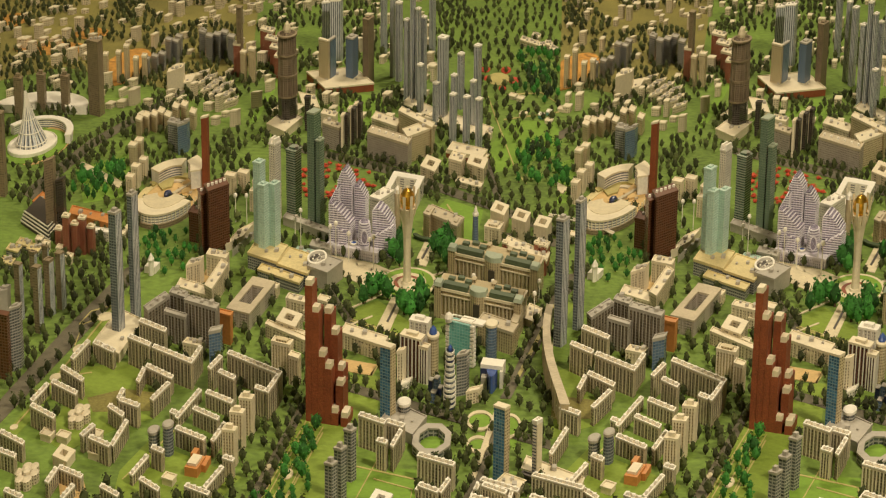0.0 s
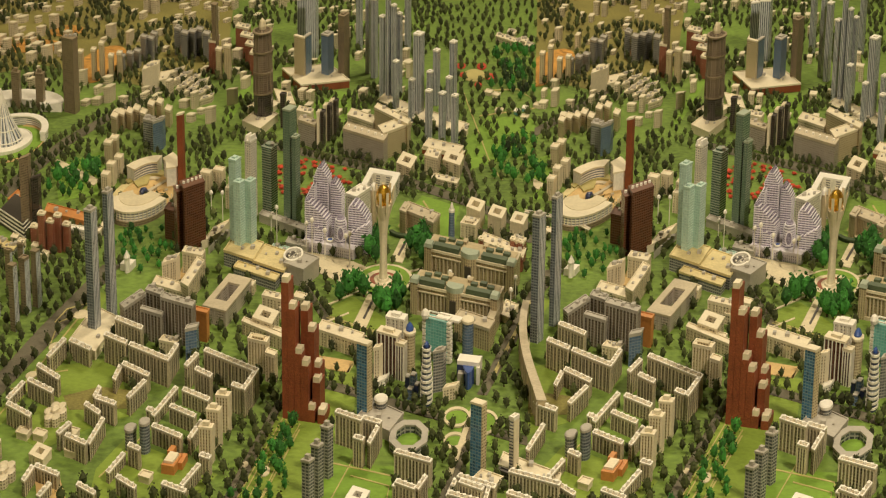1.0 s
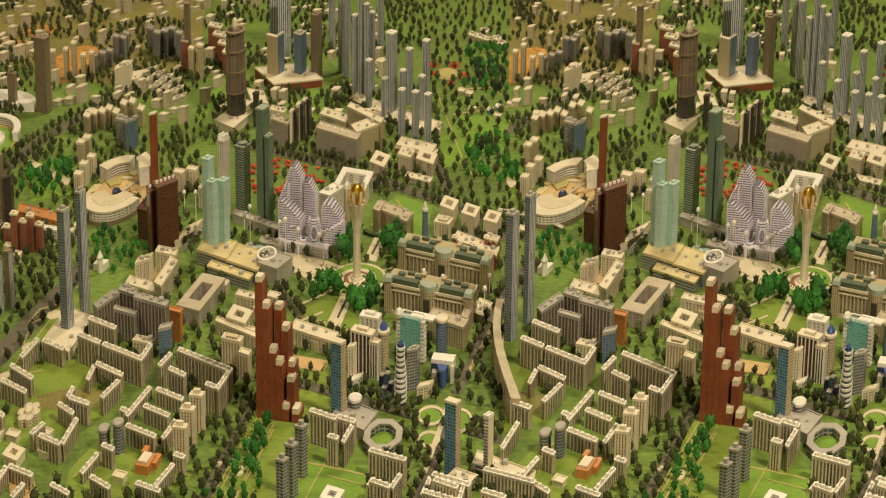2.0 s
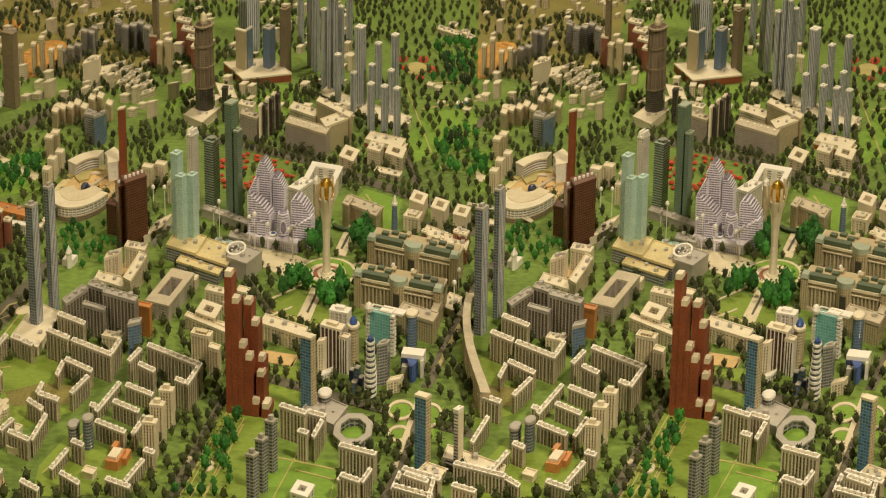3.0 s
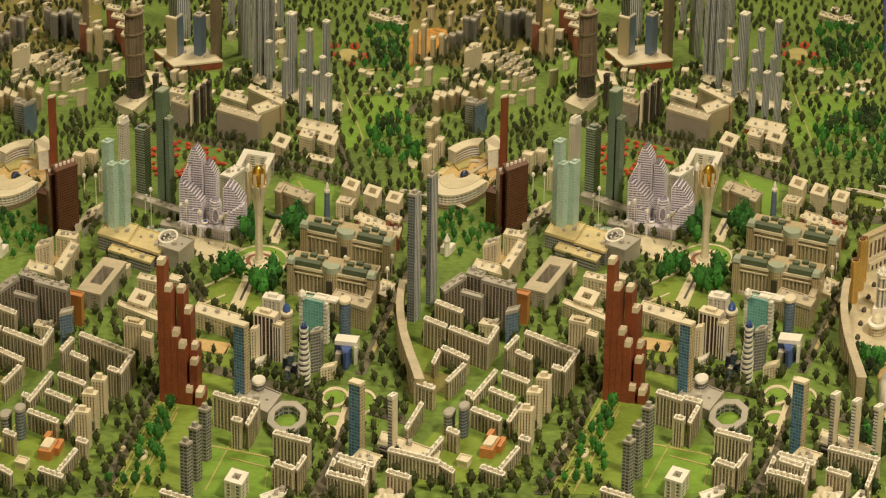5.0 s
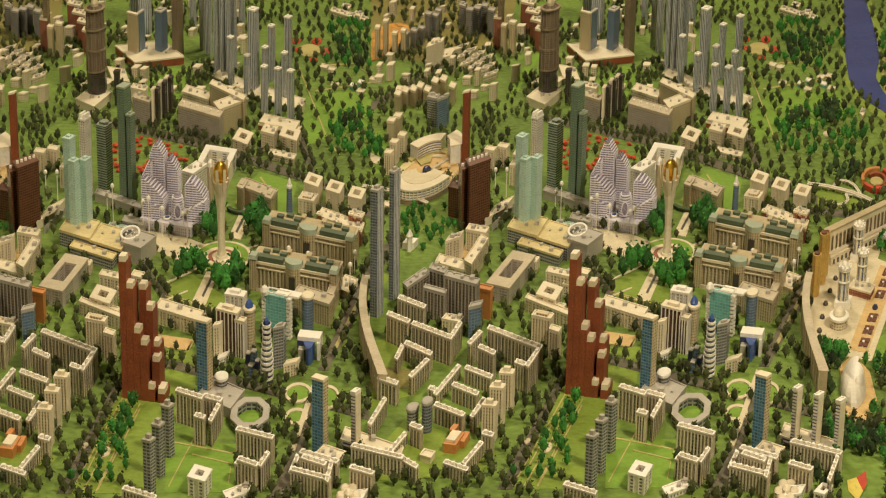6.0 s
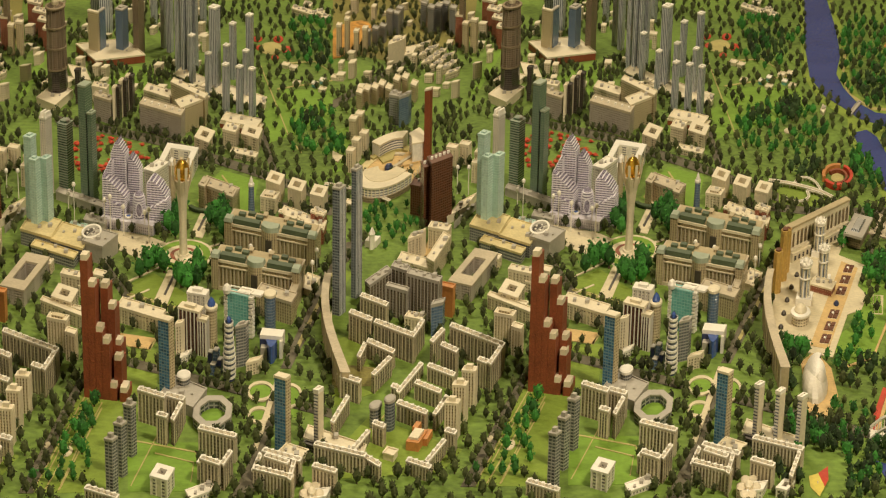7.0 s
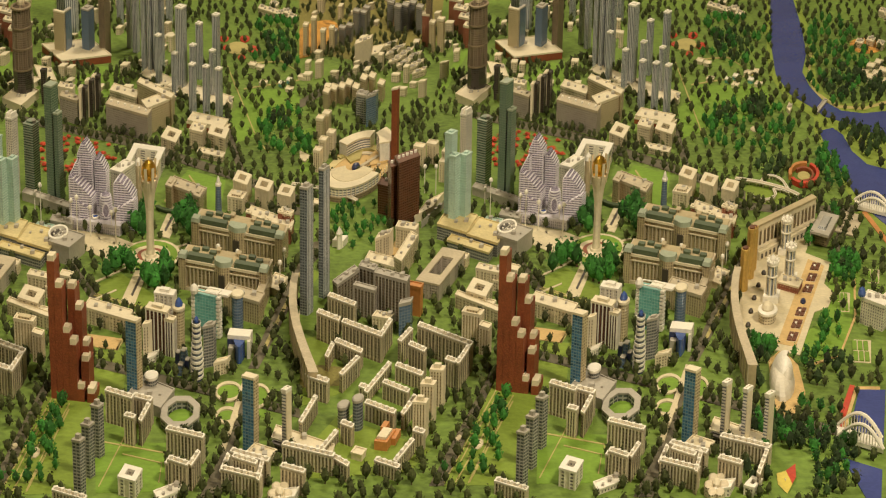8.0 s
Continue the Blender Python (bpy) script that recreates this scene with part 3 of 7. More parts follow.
# plazas
lay("plaza", [-0.5371, 5.0007, -0.4207, 4.9412, -0.2818, 4.7825, -0.2959, 4.7035, -0.3516, 4.7014, -0.4333, 4.7846, -0.5264, 4.8951], "plaza", 0.0016, "pale paved boulevard")
lay("plaza", [-0.3749, 4.4928, -0.3544, 4.7402, -0.3270, 4.7413, -0.3448, 4.4727], "plaza", 0.0018, "pale paved steps with flower strips")
lay("plaza", [-0.3248, 4.9450, -0.3050, 5.1889, -0.2762, 5.1580, -0.2964, 4.9251], "plaza", 0.0018, "pale paved steps with flower strips")
lay("flowers", [-0.3517, 4.5300, -0.3356, 4.7180, -0.3406, 4.7246, -0.3564, 4.5361], "dark", 0.0026, "dark flower strip", False)
lay("flowers", [-0.3062, 4.9758, -0.2892, 5.1441, -0.2945, 5.1523, -0.3113, 4.9836], "dark", 0.0026, "dark flower strip", False)
for strip in ([-0.4869, 4.9497, -0.3399, 4.8035, -0.3393, 4.8186, -0.4867, 4.9657], [-0.4736, 5.0143, -0.4458, 4.8712, -0.4431, 4.8747, -0.4709, 5.0180], [-0.4198, 4.9849, -0.4208, 4.8406, -0.4176, 4.8380, -0.4164, 4.9821], [-0.3795, 4.7237, -0.4468, 4.6145, -0.4448, 4.6061, -0.3776, 4.7150], [-0.3061, 4.8274, -0.2456, 4.8849, -0.2471, 4.8968, -0.3078, 4.8391], [-0.4238, 4.4794, -0.3115, 4.4010, -0.3113, 4.4093, -0.4239, 4.4879], [-0.3899, 4.5749, -0.4326, 4.5128, -0.4308, 4.5046, -0.3881, 4.5666]):
    lay("path", strip, "plaza", 0.0019, "pale garden walk near the round plaza", False)
oval("plaza", -0.3311, 4.8046, 0.0657, 0.1122, "plaza", 0.0018, "pale ring path round the garden")
oval("plaza", -0.3311, 4.8046, 0.0594, 0.1002, "bright_lawn", 0.0020, "round garden at the tower's foot")
oval("plaza", -0.3311, 4.8046, 0.0430, 0.0681, "plaza", 0.0026, "round paved ring at the tower's foot")
oval("plaza", -0.3311, 4.8046, 0.0303, 0.0481, "brick", 0.0030, "round red paved ring at the tower's foot")
oval("plaza", -0.3311, 4.8046, 0.0215, 0.0341, "plaza", 0.0034, "round pale paving at the tower's foot")
lay("plaza", [0.0631, 4.1699, 0.1222, 4.1357, 0.2026, 4.7032, 0.1429, 4.7770], "plaza", 0.0020, "long cream paved plaza")
lay("plaza", [0.0771, 4.2004, 0.1146, 4.1795, 0.1868, 4.6810, 0.1513, 4.7293], "sand", 0.0026, "rosy paved middle of the plaza")
lay("plaza", [-0.0099, 4.2756, 0.0263, 4.9386, 0.1727, 4.9731, 0.1470, 4.7800, 0.0680, 4.1900], "plaza", 0.0018, "cream palace forecourt")
lay("plaza", [-1.0162, 5.3738, -1.0520, 5.5770, -0.9265, 5.6092, -0.8700, 5.3801], "sand", 0.0012, "sandy ground round the arena")
lay("sand", [-0.4324, 4.3056, -0.3555, 4.2755, -0.3594, 4.2111, -0.4319, 4.2405], "sand", 0.0014, "orange sand court")
lay("flowers", [-0.6770, 5.5937, -0.6149, 5.8452, -0.4681, 5.7113, -0.4800, 5.4980, -0.5393, 5.3697, -0.6452, 5.4399], "grass", 0.0008, "flower field", False)
lay("plaza", [0.1413, 4.5058, 0.1735, 4.5950, 0.2033, 4.5024, 0.1876, 4.4154, 0.1389, 4.3668], "plaza", 0.0016, "cream garden terrace")
oval("flowers", -1.3648, 6.8759, 0.0704, 0.2657, "flowers", 0.0016, "round flower field in orange and yellow")
for k, (px, py, rx, ry) in enumerate(((-1.6490, 7.1172, 0.1271, 0.1000), (-1.8895, 7.5310, 0.0573, 0.1299), (-1.5691, 7.3557, 0.0562, 0.0886), (-1.1200, 7.0952, 0.0396, 0.0984), (0.3799, 6.8180, 0.0524, 0.1066))):
    oval("flowers", px, py, rx, ry, "flowers", 0.0014, "orange flower field", False)
# river
lay("bank", [0.0118, 8.6982, 0.0602, 7.5442, 0.0658, 6.7955, 0.0711, 6.4363, 0.1205, 6.1396, 0.1932, 5.9532, 0.1913, 5.8084, 0.2160, 5.5620, 0.2589, 5.2609, 0.2772, 5.0898, 0.3495, 4.8795, 0.4386, 6.1550, 0.3406, 6.1097, 0.2770, 6.1005, 0.2310, 6.2165, 0.2116, 6.3954, 0.2106, 6.7136, 0.2000, 7.1038, 0.1748, 7.5388, 0.1558, 8.6918], "bank", 0.0010, "bright green river bank", False)
lay("water", [0.0358, 8.6971, 0.0793, 7.5433, 0.0797, 6.7948, 0.0908, 6.4354, 0.1315, 6.2023, 0.1963, 6.0431, 0.2213, 5.9636, 0.2969, 5.8717, 0.3241, 5.8129, 0.4097, 5.7410, 0.4300, 6.0313, 0.3341, 5.9937, 0.2733, 6.0210, 0.2231, 6.1344, 0.1888, 6.2965, 0.1709, 6.4657, 0.1883, 6.7147, 0.1783, 7.1049, 0.1557, 7.5397, 0.1296, 8.6930], "water", 0.0020, "calm violet blue river")
lay("water", [0.2033, 5.8078, 0.2272, 5.5877, 0.2698, 5.2841, 0.2930, 5.1340, 0.3539, 4.9421, 0.3876, 5.4249, 0.3204, 5.4893, 0.2865, 5.6112, 0.2678, 5.7707, 0.2423, 5.8400], "water", 0.0020, "calm violet blue river arm")
lay("water", [0.2334, 3.9523, 0.2845, 3.9494, 0.2645, 3.6631, 0.2028, 3.7221], "water", 0.0020, "calm violet blue basin")
lay("water", [0.1908, 3.6303, 0.2585, 3.5780, 0.2497, 3.4511, 0.2260, 3.4524], "water", 0.0020, "calm violet blue basin")
lay("sand", [0.2269, 3.9698, 0.2750, 3.9671, 0.2735, 3.9444, 0.2299, 3.9468, 0.1978, 3.7430, 0.1907, 3.7434], "sand", 0.0015, "sandy kerb round the basin")
lay("bank", [0.1818, 3.7699, 0.2166, 3.9761, 0.2259, 3.9698, 0.1907, 3.7434], "red", 0.0024, "red flower bed along the basin")
lay("bank", [0.2884, 5.0758, 0.3438, 4.7981, 0.3466, 4.8385, 0.2998, 5.0886], "orange", 0.0024, "rust red river wall")


# ---- landmarks ----
def ball_tower(x, y, h, r):
    ob = thing("ball_tower", x, y, "cream flared tower carrying a golden ball", "tower")
    foot(x, y, ring_pts(r * 2, r * 4, 12))
    part("shaft", turned([(r * 0.9, 0), (r * 0.70, h * 0.10), (r * 0.62, h * 0.34), (r * 0.72, h * 0.52), (r * 1.0, h * 0.66), (r * 1.35, h * 0.75), (r * 1.6, h * 0.82)], 18, 1, 2), "cream", ob)
    for i in range(9):
        a = 2 * math.pi * (i + 0.5) / 9
        c, s = math.cos(a), math.sin(a) * 2
        v = []
        for rr, z in ((1.3, 0.74), (1.68, 0.85), (1.85, 0.97)):
            for d in (-0.13, 0.13):
                ca, sa = math.cos(a + d), math.sin(a + d) * 2
                v += [(r * rr * ca, r * rr * sa, h * z), (r * (rr + 0.12) * ca, r * (rr + 0.12) * sa, h * z)]
        f = []
        for k in (0, 4):
            f += [(k, k + 2, k + 6, k + 4), (k + 1, k + 5, k + 7, k + 3), (k, k + 4, k + 5, k + 1), (k + 2, k + 3, k + 7, k + 6)]
        part("rib", (v, f, None), "cream", ob)
    part("ball", turned([(0.01, h * 0.745), (r * 0.75, h * 0.775), (r * 1.2, h * 0.83), (r * 1.32, h * 0.88), (r * 1.18, h * 0.94), (r * 0.7, h * 0.985), (0.001, h * 1.0)], 20, 1, 2), "gold", ob, "golden faceted ball")
    part("base", turned([(r * 1.5, 0), (r * 1.5, 0.005), (r * 1.1, 0.007), (r * 1.0, 0.012)], 24, 1, 2), "cream", ob)
    TWICE.append(ob)


ball_tower(-0.3301, 4.7886, 0.2257, 0.0126)
finial = thing("spire_tower", -0.3764, 5.1246, "cream round tower with a white pointed cap", "tower")
part("shaft", turned([(0.0067, 0), (0.0080, 0.1193)], 14, 1, 2), "stone_wall", finial)
part("cap", turned([(0.0085, 0.1193), (0.0067, 0.1289), (0.0005, 0.1372)], 14, 1, 2), "white", finial)
TWICE.append(finial)


def lattice_cone(x, y, r, h, lean):
    ob = thing("tent_tower", x, y, "glassy ribbed cone tower on a round white platform", "tower")
    foot(x, y, ring_pts(r * 1.5, r * 3.4, 16))
    part("garden", turned([(r * 1.45, 0), (r * 1.45, 0.003)], 36, 1, 2.1), "bright_lawn", ob, "bright green garden ring")
    part("platform", turned([(r * 1.02, 0), (r * 1.02, 0.012), (r * 0.98, 0.014), (r * 0.96, 0.011)], 36, 1, 2.1), "white", ob)
    prof = [(0.66, 0.02), (0.60, 0.12), (0.42, 0.3), (0.24, 0.52), (0.12, 0.75), (0.03, 1.0)]
    v, f, u = turned([(r * a, h * b) for a, b in prof], 20, 1, 2.0)
    part("shell", ([(p[0] + lean * p[2], p[1], p[2]) for p in v], f, u), "steel", ob)
    for i in range(16):
        a = 2 * math.pi * i / 16
        pts = [(r * k * 1.04 * math.cos(a) + lean * h * b, r * k * 2.08 * math.sin(a), h * b) for k, b in prof]
        part("rib", tube(pts, 0.0016), "white", ob)
    for k, b in prof[:4]:
        pts = [(r * k * 1.06 * math.cos(q * math.pi / 12) + lean * h * b, r * k * 2.1 * math.sin(q * math.pi / 12), h * b) for q in range(25)]
        part("hoop", tube(pts, 0.0016), "white", ob)
    TWICE.append(ob)


def tube(pts, r, n=5):
    """A round bar along pts."""
    verts, faces = [], []
    for i, p in enumerate(pts):
        a, b = Vector(pts[max(i - 1, 0)]), Vector(pts[min(i + 1, len(pts) - 1)])
        q = (b - a).to_track_quat("Z", "Y")
        verts += [tuple(Vector(p) + q @ Vector((r * math.cos(2 * math.pi * k / n), r * math.sin(2 * math.pi * k / n), 0))) for k in range(n)]
    for i in range(len(pts) - 1):
        faces += [(i * n + k, i * n + (k + 1) % n, (i + 1) * n + (k + 1) % n, (i + 1) * n + k) for k in range(n)]
    faces += [tuple(range(n))[::-1], tuple(range(len(verts) - n, len(verts)))]
    return verts, faces, None


lattice_cone(-1.4319, 5.8954, 0.0609, 0.1550, -0.09)


def arc_wall(name, x, y, rx, ry, thick, a0, a1, h, wall, roof, label, n=24):
    ob = thing(name, x, y, label, "building")
    outer, inner = ring_pts(rx, ry, n, 0, 0, a0, a1), ring_pts(rx - thick, ry - thick * 2, n, 0, 0, a0, a1)
    closed = a1 - a0 >= 360
    part("wall", band_ring(outer, inner, 0, h, closed), wall, ob)
    part("roof", band_ring(ring_pts(rx + 0.002, ry + 0.003, n, 0, 0, a0, a1), ring_pts(rx - thick - 0.002, ry - thick * 2 - 0.003, n, 0, 0, a0, a1), h, h + 0.004, closed), roof, ob)
    foot(x, y, outer + inner[::-1] if not closed else outer)
    TWICE.append(ob)
    return ob


arc_wall("arc_building", -1.4361, 5.9131, 0.1009, 0.2249, 0.014, 5, 150, 0.0228, "banded", "white", "white curved arcade round the cone tower")
arc_wall("terrace", -1.4914, 6.2598, 0.1322, 0.1708, 0.06, 0, 180, 0.0203, "white", "white", "broad white curved terrace")
oval("sand", -1.4014, 5.9188, 0.0612, 0.2133, "sand", 0.0012, "orange sand round the platform")
# arena
arena_x, arena_y, arena_rx, arena_ry = -0.9718, 5.3879, 0.0774, 0.2188
arena_h = 0.0314
arena = arc_wall("arena", arena_x, arena_y, arena_rx, arena_ry, 0.012, 205, 335, arena_h, "banded", "cream", "round cream arena with an arcaded outer wall", 40)
part("stage_floor", turned([(arena_rx * 0.97, 0), (arena_rx * 0.97, arena_h * 0.45)], 40, 1, arena_ry / arena_rx), "sand", arena, "sandy arena floor")
for k, (a0, a1, m) in enumerate(((205, 335, "cream"), (100, 140, "path"), (20, 70, "sand"))):
    part("stand", band_ring(ring_pts(arena_rx * 0.94, arena_ry * 0.94, 10, 0, 0, a0, a1), ring_pts(arena_rx * 0.4, arena_ry * 0.4, 10, 0, 0, a0, a1), arena_h * 0.45, arena_h * (1.02 if k < 1 else 0.6), False), m, arena)
part("dome", turned([(0.011, arena_h * 0.45), (0.0105, arena_h * 0.8), (0.007, arena_h * 1.0), (0.001, arena_h * 1.08)], 16, 1, 1.6), "navy", arena, "dark blue glass dome")
for i in range(26):
    a = radians(185 + i * 170 / 25)
    part("buttress", prism(quad(0.0022, 0, 0, 0.003, arena_rx * 1.012 * math.cos(a), arena_ry * 1.012 * math.sin(a)), 0, arena_h), "cream", arena)
for a0, a1, r0, r1, z, key in ((120, 205, 1.0, 0.74, 0.50, "pale_roof"), (60, 150, 0.98, 0.80, 0.62, "path"), (-25, 60, 1.0, 0.72, 0.55, "sand"), (15, 110, 0.72, 0.62, 0.58, "concrete"), (200, 340, 0.72, 0.30, 1.06, "plaza")):
    part("terrace", band_ring(ring_pts(arena_rx * r0, arena_ry * r0, 16, 0, 0, a0, a1), ring_pts(arena_rx * r1, arena_ry * r1, 16, 0, 0, a0, a1), 0, arena_h * z, False), key, arena)
part("walk", prism(quad(0.010, -0.003, 0.052, 0.180, 0.004, 0.02), 0, arena_h * 0.66), "concrete", arena, "straight grey walk to the dome")
part("plinth", band_ring(ring_pts(arena_rx * 1.04, arena_ry * 1.04, 30, 0, 0, 195, 345), ring_pts(arena_rx * 0.99, arena_ry * 0.99, 30, 0, 0, 195, 345), 0, arena_h * 0.35, False), "taupe", arena, "dark brown plinth")
arc_wall("arc_building", arena_x, arena_y, arena_rx * 1.05, arena_ry * 1.12, 0.03, 20, 62, 0.0633, "banded", "cream", "curved cream apartment arc behind the arena", 10)
arc_wall("arc_building", arena_x, arena_y, arena_rx * 1.05, arena_ry * 1.12, 0.03, 85, 145, 0.0459, "banded", "cream", "curved cream apartment arc behind the arena", 12)


def dark_tower(x, y, r, h1, h2):
    ob = thing("dark_tower", x, y, "round brown tower on a black square shaft", "tower")
    foot(x, y, ring_pts(r * 1.3, r * 2.6, 12))
    part("lower_shaft", prism(ring_pts(r, r * 2, 8, 0, 0, 22.5, 382.5), 0, h1), "blackwin", ob)
    for z in (h1, h1 + (h2 - h1) * 0.33, h1 + (h2 - h1) * 0.66, h2 - 0.006):
        part("collar", turned([(r * 1.03, z), (r * 1.03, z + 0.005), (r * 0.9, z + 0.006)], 24, 1, 2), "taupe", ob)
    part("upper_shaft", turned([(r * 0.95, h1), (r * 0.95, h1 + (h2 - h1) * 0.5), (r * 0.9, h1 + (h2 - h1) * 0.75), (r * 0.8, h2), (r * 0.3, h2 + 0.004)], 24, 1, 2), "smoke", ob)
    for i in range(14):
        a = 2 * math.pi * i / 14
        part("column", tube([(r * math.cos(a), r * 2 * math.sin(a), h1), (r * 0.86 * math.cos(a), r * 1.72 * math.sin(a), h2)], 0.0016), "smoke", ob)
    part("dome", turned([(r * 0.36, h2), (r * 0.4, h2 + 0.012), (r * 0.25, h2 + 0.026), (0.001, h2 + 0.034)], 14, 1, 2), "plaza", ob, "cream onion dome")
    TWICE.append(ob)


dark_tower(-0.7704, 6.2155, 0.0271, 0.0838, 0.2623)


def stepped_tower(x, y, rows, dx, dy, w, d):
    """Rust red shafts of falling height with pale caps, side by side."""
    ob = thing("stepped_tower", x, y, "rust red stepped tower of square shafts with white caps", "tower")
    for u, v, h in rows:
        px, py = u * dx, v * dy
        foot(x, y, quad(w, -w * 0.3, 0.004, d, px, py - u * 0.004))
        sh = part("shaft", prism(quad(w, -w * 0.25, 0.004, d, px, py - u * 0.004), 0, h), "brick", ob)
        part("cap", prism(quad(w * 0.86, -w * 0.21, 0.003, d * 0.5, px + w * 0.07, py - u * 0.004 + d * 0.02), h, h + 0.011), "cream", sh, "pale square cap")
    TWICE.append(ob)


stepped_tower(-0.4633, 3.9604, [(0, 0, 0.2709), (1, 0, 0.2203), (2, 0, 0.1338), (3, 0, 0.1114), (4, 0, 0.0249),
              (2.7, 1, 0.2077), (3.7, 1, 0.1674), (4.6, 1, 0.0977), (4.7, 0.45, 0.0748), (5.6, 0.3, 0.0182), (5.6, 0, 0.0181)], 0.0122, 0.0369, 0.0142, 0.05)


def lilac_slab(x, y, w, d, out, lean=-0.3, front="lilac_glass"):
    """A glazed slab with the front outline out (share of the width, height), white balcony slabs on every storey."""
    ob = thing("terrace_tower", x, y, "lilac white tower with a slanting top and stacked balconies", "tower", "lilac towers")
    foot(x, y, quad(w, w * lean, 0, d))
    n = len(out)
    front_pts = [(u * w, u * w * lean, v) for u, v in out]
    back_pts = [(p[0] + 0.15 * w, p[1] + d, p[2]) for p in front_pts]
    faces = [tuple(range(n)), tuple(range(2 * n - 1, n - 1, -1))]
    rows = [v / 0.0056 for u, v in out]
    uvs = [tuple((u * 5, r) for (u, v), r in zip(out, rows)), tuple((u * 5, r) for (u, v), r in zip(out[::-1], rows[::-1]))]
    for i in range(n):
        j = (i + 1) % n
        faces.append((j, i, n + i, n + j))
        uvs.append(((0, rows[j]), (0, rows[i]), (5, rows[i]), (5, rows[j])))
    part("body", (front_pts + back_pts, faces, uvs), front, ob)
    top = max(v for u, v in out)
    k = 1
    while k * 0.0056 < top - 0.003:
        z = k * 0.0056
        cuts = []
        for i in range(n):
            (u0, v0), (u1, v1) = out[i - 1], out[i]
            if (v0 > z) != (v1 > z):
                cuts.append(u0 + (u1 - u0) * (z - v0) / (v1 - v0))
        k += 1
        if len(cuts) < 2 or max(cuts) - min(cuts) < 0.1:
            continue
        u0, u1 = min(cuts), max(cuts)
        part("balcony", prism(quad((u1 - u0) * w, (u1 - u0) * w * lean, 0.15 * w, d, u0 * w, u0 * w * lean, grow=0.0013), z - 0.0012, z + 0.0012), "lilac_w", ob)
    TWICE.append(ob)
    return ob


lilac_slab(-0.5158, 5.1000, 0.0330, 0.05, [(0, 0), (1, 0), (1, 0.150), (0.45, 0.182), (0.35, 0.180), (0, 0.150)])
lilac_slab(-0.5336, 5.0650, 0.0225, 0.07, [(0, 0), (1, 0), (1, 0.146), (0.75, 0.140), (0, 0.104)])
lilac_slab(-0.5290, 5.0310, 0.0500, 0.05, [(0, 0), (1, 0), (1, 0.070), (0.6, 0.092), (0, 0.120)])
lilac_slab(-0.4768, 5.1040, 0.0255, 0.05, [(0, 0), (1, 0), (1, 0.110), (0.6, 0.130), (0.2, 0.143), (0, 0.138)])
lilac_slab(-0.4277, 5.0250, 0.0430, 0.06, [(0, 0), (1, 0), (1, 0.072), (0.6, 0.098), (0.2, 0.111), (0, 0.100)])
lilac_slab(-0.4206, 4.9900, 0.0415, 0.035, [(0, 0), (1, 0), (1, 0.076), (0.7, 0.068), (0.3, 0.056), (0, 0.050)])
lilac_slab(-0.5060, 5.0100, 0.0180, 0.03, [(0, 0), (1, 0), (1, 0.052), (0, 0.060)])
capsule = thing("terrace_tower", -0.4455, 5.0150, "rounded lilac white tower with an oval glass front", "tower", "lilac towers")
part("body", turned([(0.0135, 0), (0.0145, 0.03), (0.0135, 0.062), (0.009, 0.080), (0.002, 0.087)], 18, 1, 1.7), "lilac_glass", capsule)
for i in range(1, 14):
    z = i * 0.0059
    r = 0.0142 if z < 0.058 else 0.0142 * math.sqrt(max(0.05, 1 - ((z - 0.058) / 0.030) ** 2))
    part("balcony", turned([(r + 0.0012, z - 0.0012), (r + 0.0012, z + 0.0012), (r * 0.8, z + 0.0013)], 18, 1, 1.7), "lilac_w", capsule)
oval_pane = part("oval_pane", turned([(0.0065, -0.0005), (0.0065, 0.0012), (0.004, 0.002), (0.0003, 0.0022)], 20, 1, 2.4), "lilac_glass", capsule, "grey oval glass front")
oval_pane.matrix_basis = pose(0.002, -0.0262, 0.048, 90, 0, 0)
part("rim", band_ring(ring_pts(0.0082, 0.0182, 20), ring_pts(0.0064, 0.0152, 20), 0, 0.0025), "lilac_w", oval_pane, "white oval rim")
foot(-0.4455, 5.0150, ring_pts(0.015, 0.026, 12))
TWICE.append(capsule)
deck = building(-0.5330, 5.0060, 0.1230, -0.0620, 0.0200, 0.1300, 0.0200, "lilac", ribs=26)
pool = part("fountain", turned([(0.0085, 0.0245), (0.0085, 0.028), (0.006, 0.0285), (0.006, 0.026)], 18, 1, 1.8), "white", deck, "white fountain bowl with blue water")
pool.location = (0.063, 0.005, 0)
part("water", turned([(0.0062, 0.026), (0.0062, 0.0275), (0.0003, 0.0276)], 16, 1, 1.8), "blue", pool)


def round_tower(x, y, r, prof, key, label, cap="white", dome="", dome_key="blue"):
    """A round tower from (radius, height) shares; a cap disc, a dome."""
    ob = thing("round_tower", x, y, label, "tower")
    foot(x, y, ring_pts(r, r * 1.8, 12))
    part("shaft", turned(prof, 20, 1, 1.8), key, ob)
    rr, h = prof[-1]
    part("cap", turned([(rr * 1.12, h), (rr * 1.12, h + 0.005), (rr * 0.9, h + 0.007)], 20, 1, 1.8), cap, ob)
    if dome:
        part("dome", turned([(rr * 0.7, h + 0.005), (rr * 0.72, h + 0.010), (rr * 0.5, h + 0.017), (0.001, h + 0.023)], 14, 1, 1.8), dome_key, ob)
    TWICE.append(ob)


def shaft(r, h, waist=1.0):
    return [(r, 0), (r * (1 + waist) / 2, h * 0.5), (r * waist, h)]


